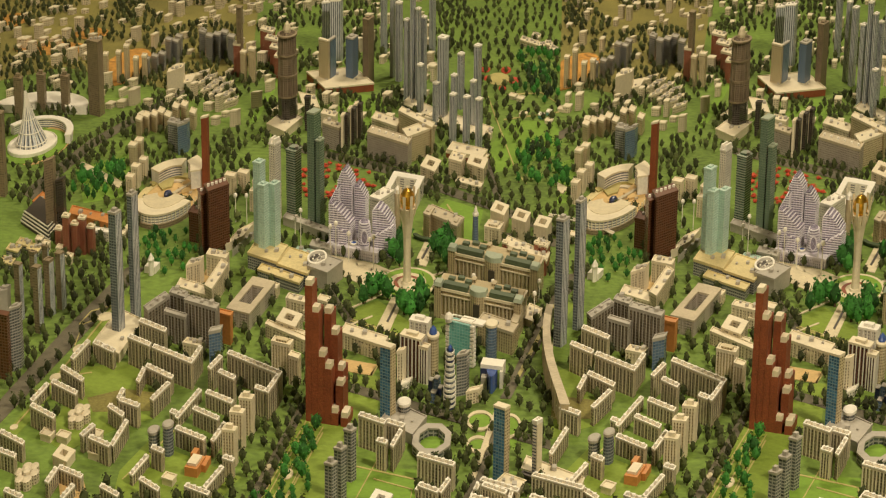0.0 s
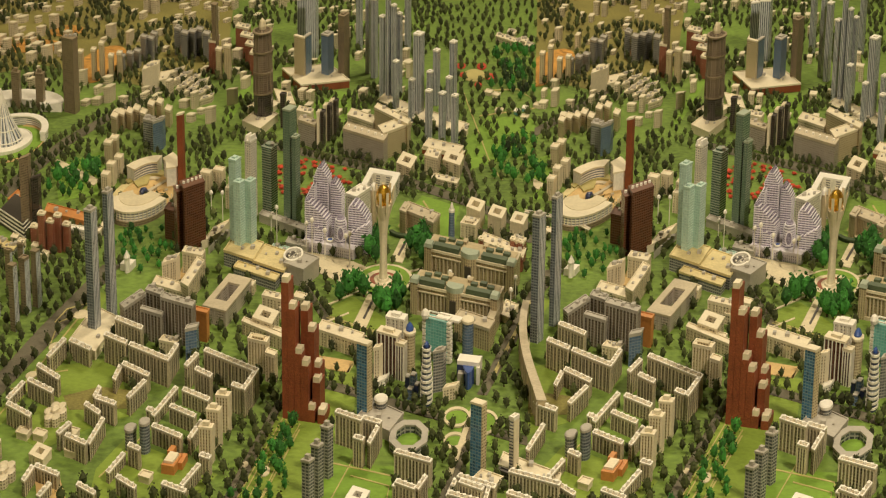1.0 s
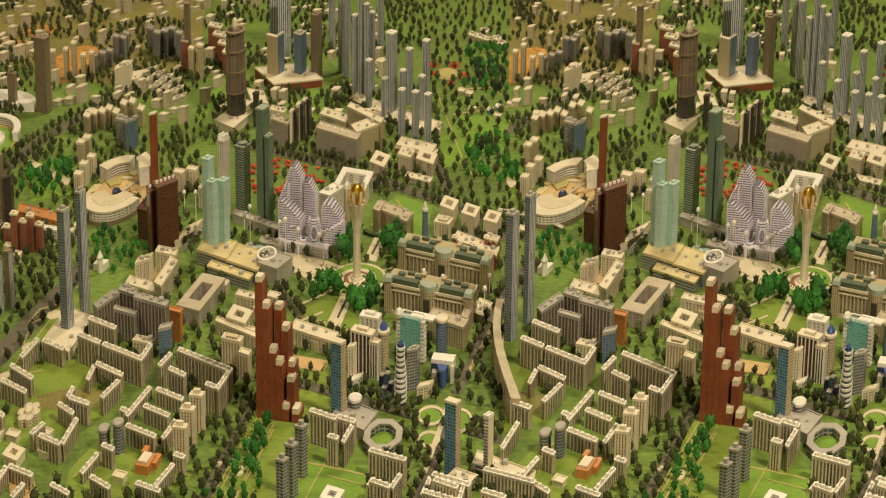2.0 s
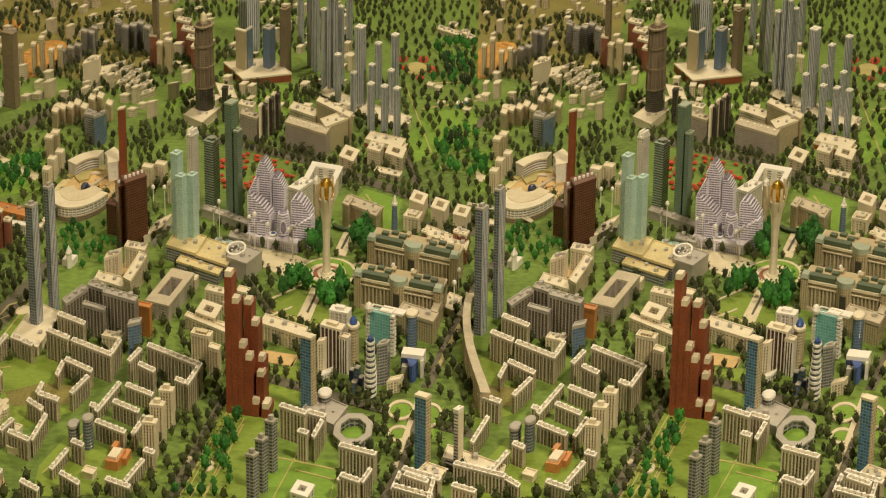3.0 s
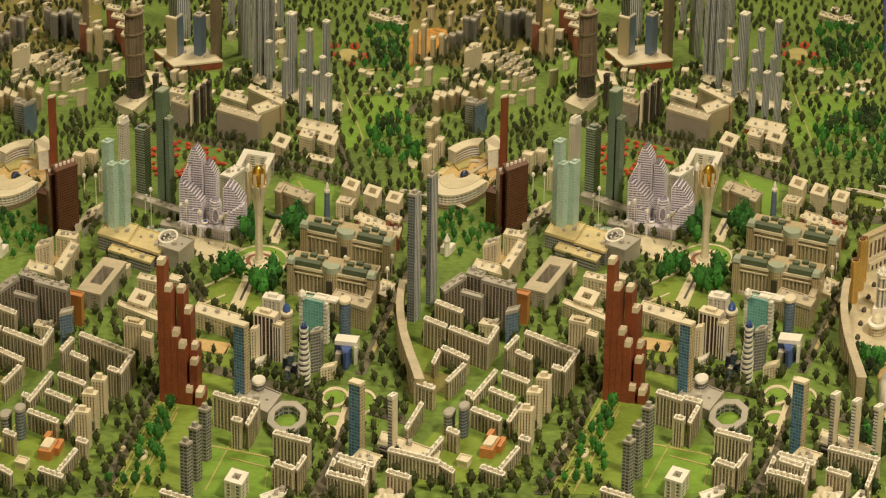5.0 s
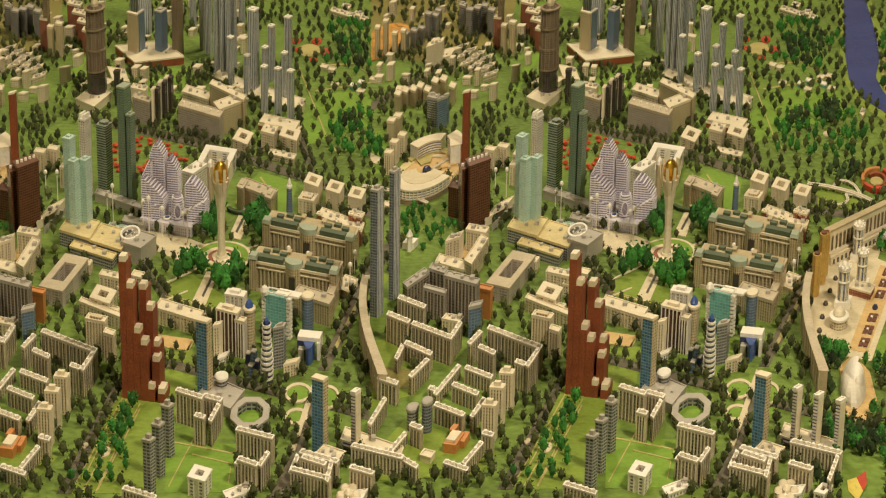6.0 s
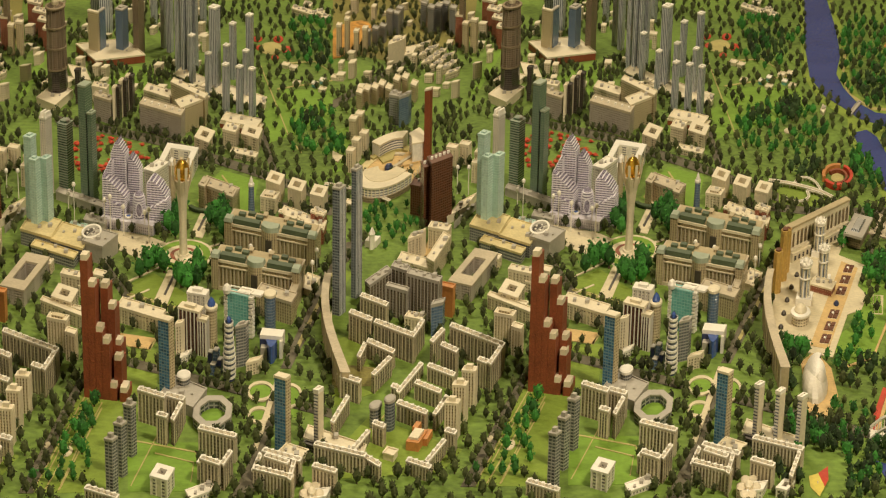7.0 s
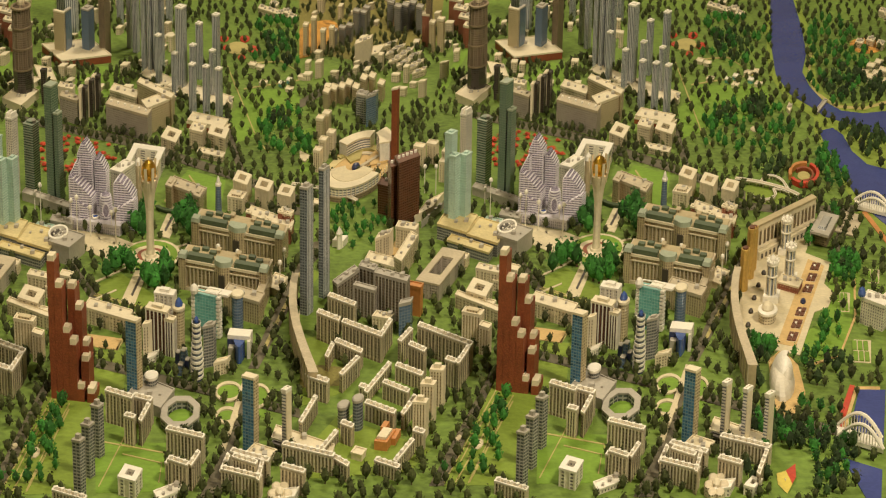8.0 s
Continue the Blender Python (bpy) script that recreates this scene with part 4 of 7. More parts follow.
r, h = 0.0112, 0.0812
round_tower(-0.2388, 4.2306, r, shaft(r, h), "beige", "round beige banded tower with a blue dome", "cream", "dome")
r, h = 0.0114, 0.0882
round_tower(-0.1247, 4.2885, r, shaft(r, h), "bluewin", "round blue glass tower with a white disc roof", "cream")
storeyed = thing("round_tower", -0.1965, 4.0600, "white banded tapering tower with a blue top", "tower")
for i in range(11):
    k = i / 10
    r = 0.0122 if k < 0.35 else 0.0120 - 0.0035 * min(1, (k - 0.35) / 0.4)
    z = 0.105 * k
    part("storey", turned([(r * 0.93, z), (r * 0.93, z + 0.0106)], 16, 1, 2.0), "navy" if i < 2 or i == 9 else "slate", storeyed)
    part("slab", turned([(r, z + 0.0048), (r * 1.03, z + 0.0054), (r * 1.03, z + 0.0100), (r * 0.8, z + 0.0106)], 16, 1, 2.0), "white", storeyed)
part("top", turned([(0.0045, 0.115), (0.0042, 0.122), (0.0015, 0.126)], 12, 1, 1.8), "blue", storeyed, "blue glass top")
foot(-0.1965, 4.0600, ring_pts(0.0125, 0.025, 12))
TWICE.append(storeyed)
swoop = thing("wrapped_office", -0.1190, 4.1700, "white wrapped office with a bowed navy glass front", "building")
part("glass_front", prism([(-0.0105, 0.0)] + [(-0.0105 + 0.021 * i / 8, -0.034 * math.sin(math.pi * i / 8) - 0.004) for i in range(1, 8)] + [(0.0105, 0.0), (0.0105, 0.04), (-0.0105, 0.04)], 0, 0.036), "blue", swoop, "bowed navy glass front")
part("roof_slab", prism(quad(0.044, -0.012, 0.004, 0.040, -0.023, 0.010), 0.036, 0.044), "white", swoop)
part("side_wall", prism(quad(0.006, -0.0016, 0.004, 0.07, 0.0155, -0.008), 0, 0.036), "white", swoop)
part("dark_wing", prism(quad(0.012, -0.003, 0.004, 0.06, -0.023, 0.006), 0.008, 0.036), "navy", swoop)
part("link", prism(quad(0.012, -0.003, 0.002, 0.04, -0.021, -0.016), 0, 0.026), "grey", swoop)
foot(-0.1190, 4.1700, quad(0.05, 0, 0, 0.12, -0.025, -0.035))
TWICE.append(swoop)
for i, (px, py, w, h) in enumerate(((-0.2420, 4.115, 0.010, 0.030), (-0.2310, 4.100, 0.011, 0.040), (-0.2220, 4.085, 0.009, 0.026), (-0.2360, 4.075, 0.012, 0.020))):
    shard = thing("glass_cluster", px, py, "faceted navy glass block beside a white banded tower", "building")
    part("body", prism(quad(w, -w * 0.5, 0.004, 0.024), 0, h, 0.8), "bluewin" if i % 2 else "navy", shard)
    part("roof", prism(quad(w * 0.8, -w * 0.4, 0.003, 0.019, w * 0.1, 0.001), h, h + 0.002), "grey", shard)
    foot(px, py, quad(w, 0, 0, 0.03))
    TWICE.append(shard)
r, h = 0.0117, 0.0319
round_tower(-0.2790, 3.9867, r, shaft(r, h), "office", "short round drum building with a white roof", "white")


def palace_tower(x, y, w, h, label):
    """A tall glazed tower with cream corner piers on a stepped base, a crown of merlons and a lantern."""
    ob = thing("palace_tower", x, y, label, "tower", "palace towers")
    d = w * 1.8
    foot(x, y, quad(w, 0, 0, d, -w / 2, -d / 2))
    base = h * 0.16
    part("base", prism(quad(w * 1.35, -w * 0.3, w * 0.2, d * 1.2, -w * 0.72, -d * 0.55), 0, base), "white", ob)
    part("shaft", prism(ring_pts(w * 0.46, d * 0.46, 8, 0, 0, 22.5, 382.5), base, h * 0.82), "steel", ob)
    for i in range(8):
        a = radians(22.5 + 45 * i)
        part("pier", tube([(w * 0.47 * math.cos(a), d * 0.47 * math.sin(a), base), (w * 0.45 * math.cos(a), d * 0.45 * math.sin(a), h * 0.84)], w * 0.055, 6), "cream", ob)
    for z in (0.55, 0.80):
        part("cornice", turned([(w * 0.50, h * z), (w * 0.54, h * z + 0.002), (w * 0.50, h * z + 0.004)], 16, 1, 1.8), "white", ob)
    crown = part("crown", turned([(w * 0.48, h * 0.83), (w * 0.56, h * 0.86), (w * 0.56, h * 0.90), (w * 0.42, h * 0.905)], 16, 1, 1.8), "white", ob)
    for i in range(8):
        a = radians(45 * i)
        part("merlon", prism(quad(w * 0.13, 0, 0, w * 0.2, w * 0.48 * math.cos(a) - w * 0.06, d * 0.48 * math.sin(a) - w * 0.1), h * 0.90, h * 0.95), "white", crown)
    part("lantern", turned([(w * 0.26, h * 0.90), (w * 0.26, h * 0.95), (w * 0.17, h * 0.985), (w * 0.04, h * 1.0), (w * 0.02, h * 1.05)], 12, 1, 1.8), "white", ob)
    TWICE.append(ob)


palace_tower(0.0998, 4.7800, 0.0235, 0.0900, "tall cream and grey palace tower with a white crown")
palace_tower(0.1060, 4.5850, 0.0225, 0.0920, "cream and grey palace tower with a white crown")
palace_tower(0.0650, 4.4650, 0.0245, 0.1000, "cream and grey palace tower beside a low round pavilion")
r, h = 0.0185, 0.0200
round_tower(0.0570, 4.3400, r, shaft(r, h), "block", "low round cream pavilion with arches", "white", "dome", "cream")
building(0.0797, 4.5307, 0.0440, -0.0379, 0.0108, 0.0504, 0.0153, "brickwin")
r, h = 0.0080, 0.0779
round_tower(-0.1899, 5.0894, r, shaft(r, h, 0.8), "bluewin", "slim blue grey lighthouse tower", "white", "dome", "white")
r, h = 0.0092, 0.0553
round_tower(-0.6941, 3.7829, r, shaft(r, h), "slate", "round blue grey residential tower", "grey")
r, h = 0.0102, 0.0376
round_tower(-0.7224, 3.7955, r, shaft(r, h), "office", "round grey residential tower", "grey")
r, h = 0.0220, 0.0320
disc = thing("disc_roof", -0.5379, 4.8452, "grey office cube with an oval black and white roof", "building")
part("ring", band_ring(ring_pts(r, r * 2.4, 24), ring_pts(r * 0.8, r * 1.9, 24), h, h + 0.012), "white", disc)
part("dish", turned([(r * 0.8, h), (r * 0.78, h + 0.006), (r * 0.3, h + 0.010)], 24, 1, 2.3), "dark", disc)
for i in range(5):
    part("skylight", turned([(0.0022, h), (0.0022, h + 0.0115)], 8, 1, 2), "white", disc)
    disc.children[-1].location = (r * 0.45 * math.cos(i * 1.26), r * 0.9 * math.sin(i * 1.26), 0)
TWICE.append(disc)
# tower with a teal front in a white frame
fx, fy, fax, fay, fbx, fby, fh = -0.2113, 4.2998, 0.0451, -0.0284, 0.0082, 0.0258, 0.0895
front = building(fx, fy, fax, fay, fbx, fby, fh, "tealwin")
for i in range(11):
    z = fh * (i + 0.4) / 11
    for k in (-0.14, 0.98):
        part("balcony", prism(quad(fax * 0.17, fay * 0.17, fbx * 0.6, fby * 0.6, fax * k - fbx * 0.05, fay * k - fby * 0.05), z, z + 0.005), "white", front)
part("crest", turned([(0.009, fh), (0.011, fh + 0.008), (0.007, fh + 0.016), (0.001, fh + 0.02)], 10, 0.8, 1.2), "white", front, "white curled crest")
front.children[-1].location = (fax * 0.5, fay * 0.5 + fby * 0.5, 0)
# octagonal ring building
ox, oy, orx, ory = -0.2180, 3.8507, 0.0372, 0.0780
octagon = thing("octagon_building", ox, oy, "grey octagonal ring building round a green court", "building")
part("wall", band_ring(ring_pts(orx, ory, 8, 0, 0, 22.5, 382.5), ring_pts(orx * 0.70, ory * 0.70, 8, 0, 0, 22.5, 382.5), 0, 0.0154), "office", octagon)
part("roof", band_ring(ring_pts(orx * 1.02, ory * 1.02, 8, 0, 0, 22.5, 382.5), ring_pts(orx * 0.68, ory * 0.68, 8, 0, 0, 22.5, 382.5), 0.0154, 0.0187), "grey", octagon)
part("court", turned([(orx * 0.70, 0), (orx * 0.70, 0.002)], 8, 1, ory / orx), "bright_lawn", octagon, "green court")
foot(ox, oy, ring_pts(orx, ory, 8))
TWICE.append(octagon)
# road loops
for px, py, rx, ry in ((-0.1346, 3.9843, 0.0256, 0.0514), (-0.1339, 3.8675, 0.0208, 0.0407), (-0.0790, 3.9613, 0.0234, 0.0623)):
    ramp = thing("road_loop", px, py, "pale curved road loop of an interchange", "road")
    foot(px, py, ring_pts(rx, ry, 16))
    part("green", turned([(rx * 0.9, 0), (rx * 0.9, 0.0012)], 24, 1, ry / rx), "bright_lawn", ramp, "bright green inner lawn")
    part("deck", band_ring(ring_pts(rx, ry, 32), ring_pts(rx - 0.0045, ry - 0.014, 32), 0.001, 0.004), "plaza", ramp)
    TWICE.append(ramp)
lay("road", [-0.1318, 3.7073, -0.1133, 3.8899, -0.0951, 4.0744, -0.1046, 4.0828, -0.1224, 3.8978, -0.1405, 3.7146], "plaza", 0.0046, "pale elevated road between the loops")
def overpass(name, pts, width, z, label):
    """A raised road along a line of points: deck, low kerbs and piers."""
    x, y = pts[0]
    ob = thing(name, x, y, label, "road")
    left, right = [], []
    for i, p in enumerate(pts):
        a, b = pts[max(i - 1, 0)], pts[min(i + 1, len(pts) - 1)]
        ln = math.hypot(b[0] - a[0], (b[1] - a[1]) / 2.2)
        ox, oy = -(b[1] - a[1]) / 2.2 / ln, (b[0] - a[0]) / ln * 2.2
        left.append((p[0] - x + ox * width / 2, p[1] - y + oy * width / 2))
        right.append((p[0] - x - ox * width / 2, p[1] - y - oy * width / 2))
    part("deck", band_ring(right, left, z, z + 0.003, False), "concrete", ob)
    for side in (left, right):
        part("kerb", tube([(q[0], q[1], z + 0.0035) for q in side], 0.0011, 4), "white", ob)
    for i in range(0, len(pts), 2):
        q = pts[i]
        part("pier", prism(quad(0.003, 0, 0, 0.006, q[0] - x - 0.0015, q[1] - y - 0.003), 0, z), "cream", ob)
    foot(x, y, right + left[::-1])
    TWICE.append(ob)


def bent(pts, n=5):
    """Points eased into a smooth line."""
    out = []
    for i in range(len(pts) - 1):
        p0, p1, p2, p3 = pts[max(i - 1, 0)], pts[i], pts[i + 1], pts[min(i + 2, len(pts) - 1)]
        for k in range(n):
            t = k / n
            out.append(tuple(0.5 * (2 * b + (c - a) * t + (2 * a - 5 * b + 4 * c - d) * t * t + (3 * b - a - 3 * c + d) * t ** 3) for a, b, c, d in zip(p0, p1, p2, p3)))
    return out + [pts[-1]]


overpass("overpass", bent([(-0.0196, 5.3283), (0.0259, 5.3066), (0.0668, 5.2759), (0.1071, 5.2360), (0.1372, 5.1880)]), 0.0085, 0.0090, "pale elevated road on short piers")
overpass("overpass_ramp", bent([(0.0424, 5.3010), (0.0556, 5.3534), (0.0752, 5.3621), (0.0981, 5.3221), (0.1127, 5.2404)]), 0.0050, 0.0060, "pale curved ramp of the elevated road")
overpass("overpass_ramp", bent([(0.0182, 5.2035), (0.0394, 5.1657), (0.0650, 5.1643), (0.0805, 5.2002), (0.0773, 5.2470), (0.0977, 5.2412), (0.1162, 5.2169)]), 0.0050, 0.0060, "pale curved ramp of the elevated road")
# orange ring garden
rx0, ry0, rrx, rry = 0.1539, 5.3775, 0.0392, 0.0982
ringhall = thing("ring_pavilion", rx0, ry0, "orange red ring shaped pavilion in a park", "building")
for a0, a1, m in ((-150, 60, "red"), (75, 195, "orange")):
    part("roof", band_ring(ring_pts(rrx, rry, 20, 0, 0, a0, a1), ring_pts(rrx * 0.80, rry * 0.80, 20, 0, 0, a0, a1), 0, 0.014, False), m, ringhall)
part("roof", band_ring(ring_pts(rrx * 0.66, rry * 0.66, 20, 0, 0, -100, 140), ring_pts(rrx * 0.52, rry * 0.52, 20, 0, 0, -100, 140), 0, 0.010, False), "brick", ringhall)
part("fountain", turned([(rrx * 0.4, 0), (rrx * 0.4, 0.004), (rrx * 0.2, 0.006)], 18, 1, rry / rrx), "path", ringhall)
foot(rx0, ry0, ring_pts(rrx, rry, 16))
TWICE.append(ringhall)


# long curved wall house and colonnade
def wave_wall(name, flat, w0, w1, h0, h1, wall, roof, label):
    n = len(flat) // 2
    x, y = flat[0], flat[1]
    a, b = [], []
    for i in range(n):
        k = i / (n - 1)
        w = w0 + (w1 - w0) * k
        a.append((flat[2 * i] - x - w / 2, flat[2 * i + 1] - y))
        b.append((flat[2 * i] - x + w / 2, flat[2 * i + 1] - y))
    ob = thing(name, x, y, label, "building")

    def lift(g):
        v, f, u = g
        m = len(v) // 4
        return [(p[0], p[1], p[2] * (h0 + (h1 - h0) * ((i % m) / (m - 1)))) for i, p in enumerate(v)], f, u
    g = lift(band_ring(a, b, 0, 1, False))
    part("wall", g, wall, ob)
    part("roof", lift(band_ring([(p[0] - 0.002, p[1]) for p in a], [(p[0] + 0.002, p[1]) for p in b], 1.0, 1.03, False)), roof, ob)
    for i in range(n):
        hh = (h0 + (h1 - h0) * i / (n - 1))
        part("rib", prism(quad(0.0025, 0, 0, 0.006, a[i][0] - 0.002, a[i][1]), 0, hh * 1.04), roof, ob)
    foot(x, y, a + b[::-1])
    TWICE.append(ob)
    return ob


wave_wall("curved_wall_house", [-0.0089, 4.4951, -0.0125, 4.4424, -0.0142, 4.3915, -0.0143, 4.3423, -0.0130, 4.2950, -0.0105, 4.2495, -0.0071, 4.2058, -0.0029, 4.1640, 0.0018, 4.1242, 0.0067, 4.0863, 0.0117, 4.0503, 0.0166, 4.0163, 0.0211, 3.9844, 0.0250, 3.9545], 0.0107, 0.0149, 0.0629, 0.0513, "stone_wall", "concrete", "long sinuous cream wall building with a flat top")


def arcade_wall(x, y, ax, ay, bx, by, h, bays):
    """A tall thin wall building: deep bays between piers, one round window, a stepped lower tier with small openings."""
    ob = thing("arcade_building", x, y, "long cream wall building with tall arched bays", "building")
    la, lb = math.hypot(ax, ay), math.hypot(bx, by)
    fx, fy = -bx / lb, -by / lb
    foot(x, y, quad(ax, ay, bx, by))
    part("back_wall", prism(quad(ax, ay, bx, by), 0, h), "taupe", ob)
    part("fascia", prism(quad(ax, ay, fx * 0.007, fy * 0.007), h * 0.86, h * 1.02), "cream", ob)
    part("roof", prism(quad(ax, ay, bx + fx * -0.001, by + fy * -0.001, fx * 0.009, fy * 0.009, grow=0.001), h * 1.02, h * 1.08), "stone_wall", ob)
    for i in range(bays + 1):
        k = i / bays
        wide = 0.62 if i % 5 == 2 else 0.34
        part("pier", prism(quad(ax / bays * wide, ay / bays * wide, fx * 0.006, fy * 0.006, ax * (k - wide / bays / 2), ay * (k - wide / bays / 2)), 0, h * 0.86), "cream", ob)
        if i < bays:
            px, py = ax * (k + 0.5 / bays), ay * (k + 0.5 / bays)
            part("arch_head", prism(quad(ax / bays * 0.7, ay / bays * 0.7, fx * 0.005, fy * 0.005, px - ax / bays * 0.35, py - ay / bays * 0.35), h * 0.80, h * 0.86), "stone_wall", ob)
    for z0, z1, out in ((0, 0.30, 0.022), (0.30, 0.38, 0.014)):
        part("lower_tier", prism(quad(ax * 0.96, ay * 0.96, fx * out, fy * out, ax * 0.02 + fx * 0.006, ay * 0.02 + fy * 0.006), h * z0, h * z1), "cream", ob)
    for i in range(14):
        k = 0.05 + 0.065 * i
        part("opening", prism(quad(ax * 0.022, ay * 0.022, fx * 0.002, fy * 0.002, ax * k + fx * 0.028, ay * k + fy * 0.028), h * 0.08, h * 0.22), "dark", ob, "dark small opening")
    TWICE.append(ob)


arcade_wall(0.0255, 4.7361, 0.1415, 0.2245, -0.0098, 0.0201, 0.0734, 16)
for px, py, rr, hh in ((0.0058, 4.5250, 0.0088, 0.0960), (0.0187, 4.6050, 0.0088, 0.1160), (0.0250, 4.6600, 0.0080, 0.1000)):
    pillar = thing("gilded_column", px, py, "stout gilded round column at the palace gate", "column", "gilded columns")
    part("shaft", turned([(rr, 0), (rr, hh * 0.93), (rr * 1.06, hh * 0.94), (rr * 1.06, hh), (rr * 0.7, hh)], 18, 1, 1.7), "gilt", pillar)
    part("top", turned([(rr * 0.72, hh - 0.001), (rr * 0.72, hh + 0.003), (0.0005, hh + 0.004)], 18, 1, 1.7), "maroon", pillar, "dark flat top")
    for i in range(10):
        a = 2 * math.pi * i / 10
        part("flute", tube([(rr * math.cos(a), rr * 1.7 * math.sin(a), 0), (rr * math.cos(a), rr * 1.7 * math.sin(a), hh * 0.93)], 0.0010, 4), "gilt", pillar)
    foot(px, py, ring_pts(rr, rr * 1.7, 12))
    TWICE.append(pillar)
# planters on the long plaza
for i in range(7):
    k = i / 6
    if i == 3:
        continue
    px, py = 0.1073, 4.2369
    qx, qy = 0.1643, 4.6746
    bed = thing("planter", px + (qx - px) * k, py + (qy - py) * k, "dark square flower bed with a white star", "planter", "planters on the plaza")
    part("kerb", prism(quad(0.020, -0.006, 0.008, 0.05, -0.012, -0.025), 0, 0.0034), "cream", bed)
    for u, v in ((0, 0), (1, 0), (0, 1), (1, 1)):
        part("bed", prism(quad(0.0085, -0.0026, 0.0034, 0.021, -0.011 + u * 0.0098 + v * 0.004, -0.0235 + v * 0.0255 - u * 0.003), 0.0034, 0.0058), "maroon", bed)
    part("star", turned([(0.0028, 0.0034), (0.0026, 0.0068), (0.0006, 0.0075)], 8, 1, 2.4), "white", bed)
    TWICE.append(bed)
r, h = 0.0059, 0.012
fountain = thing("fountain", 0.1344, 4.4426, "small dark round fountain on the plaza", "fountain")
part("basin", turned([(r, 0), (r, 0.006), (r * 0.6, 0.01)], 16, 1, 2), "navy", fountain)
TWICE.append(fountain)
# white tent hall
tx, ty, trx, trY = 0.0854, 3.9949, 0.0322, 0.1095
tent = thing("tent_hall", tx, ty, "white shell roofed concert hall with folded petals", "building")
def sail(cx, cy, rx, ry, h, a0, a1, tilt, thick=0.0012):
    """A curved shell: a sector of a dome, steeper towards its open edge, with a thickness."""
    n, m, v, f = 14, 8, [], []
    for layer in (0, 1):
        for i in range(n + 1):
            a = radians(a0 + (a1 - a0) * i / n)
            for q in range(m + 1):
                b = q / m * math.pi / 2
                rr, z = math.cos(b), math.sin(b) ** 0.8
                g = 1 - layer * 0.04
                v.append((cx + rx * rr * math.cos(a) * g + tilt * z * 0.012, cy + ry * rr * math.sin(a) * g - tilt * z * 0.03, h * z * g - layer * thick * 0.2))
    size = (n + 1) * (m + 1)
    for i in range(n):
        for q in range(m):
            k = i * (m + 1) + q
            f += [(k, k + m + 1, k + m + 2, k + 1), (size + k, size + k + 1, size + k + m + 2, size + k + m + 1)]
    for q in range(m):
        e = n * (m + 1) + q
        f += [(q, q + 1, size + q + 1, size + q), (e, size + e, size + e + 1, e + 1)]
    return v, f, None


part("main_shell", sail(0, -0.01, trx * 0.78, trY * 0.85, 0.034, 0, 360, -0.3), "shell", tent)
part("upper_sail", sail(-0.002, 0.035, trx * 0.70, trY * 0.70, 0.050, 60, 330, 0.6), "white", tent)
part("fold", sail(0.004, 0.0, trx * 0.50, trY * 0.5, 0.042, 190, 350, 0.3), "shell", tent)
for z in (0.5, 0.62):
    part("light_slot", tube([(-0.006 + 0.012 * i / 6, -0.052 + 0.006 * (i / 6 - 0.5) ** 2, 0.044 * z - 0.004 * i / 6) for i in range(7)], 0.0008, 4), "white", tent)
foot(tx, ty, ring_pts(trx, trY, 14))
TWICE.append(tent)
lay("sand", [0.0587, 4.1148, 0.0877, 4.1748, 0.1182, 4.0813, 0.1295, 3.9355, 0.1157, 3.8399, 0.0895, 3.8280, 0.0694, 3.8560], "sand", 0.0012, "orange ground round the shell hall")


def arch_bridge(x, y, ax, ay, w, rise):
    ob = thing("arch_bridge", x, y, "white bridge with tall arches over the water", "bridge")
    part("deck", prism(quad(ax, ay, 0.0, w), 0.004, 0.012), "white", ob)
    for off in (0.0, w):
        pts = [(ax * k / 16, ay * k / 16 + off, 0.012 + rise * math.sin(math.pi * k / 16)) for k in range(17)]
        part("arch", tube(pts, 0.0035, 6), "white", ob)
        for k in range(1, 16):
            part("hanger", tube([(pts[k][0], pts[k][1], 0.012), pts[k]], 0.0009, 4), "white", ob)
    foot(x, y, quad(ax, ay, 0, w))
    TWICE.append(ob)


arch_bridge(0.2736, 5.0989, 0.0859, -0.0753, 0.05, 0.030)
arch_bridge(0.1826, 3.7029, 0.0805, -0.0596, 0.05, 0.036)
building(0.1944, 5.9889, 0.0334, 0.1453, 0.0088, -0.0124, 0.0048, "grey")
# petals of the flower fountain in the park, the sail pavilion
for k, (px, py, rx, ry) in enumerate(((-0.2357, 6.9485, 0.0159, 0.0392), (-0.1705, 6.9454, 0.0159, 0.0470), (-0.1419, 6.8056, 0.0156, 0.0453), (-0.1743, 6.6958, 0.0119, 0.0366), (-0.2254, 6.8248, 0.0104, 0.0303))):
    petal = part("petal_roof", turned([(rx, 0.0), (rx * 0.96, 0.003), (rx * 0.5, 0.007), (0.0004, 0.009)], 12, 1, ry / rx), "red")
    petal.location = (px, py, 0)
    TWICE.append(tagged(petal, "red petal shaped pavilion roof in the park", "pavilion", "petal pavilions"))
oval("plaza", -0.1907, 6.8231, 0.0347, 0.0834, "path", 0.0016, "round yellow park plaza")
sx, sy = 0.0809, 3.5108
sail = thing("sail_pavilion", sx, sy, "yellow and red folded sail pavilion", "pavilion")
part("yellow_sail", ([(-0.010, 0.05, 0.004), (0.006, 0.055, 0.007), (0.017, 0.005, 0.004), (0.008, -0.03, 0.002), (-0.008, 0.012, 0.001)], [(0, 4, 3), (0, 3, 2), (0, 2, 1)], None), "yellow", sail)
part("red_sail", ([(0.006, 0.055, 0.007), (0.023, 0.08, 0.009), (0.024, 0.035, 0.004), (0.017, 0.005, 0.004)], [(0, 3, 2), (0, 2, 1)], None), "red", sail)
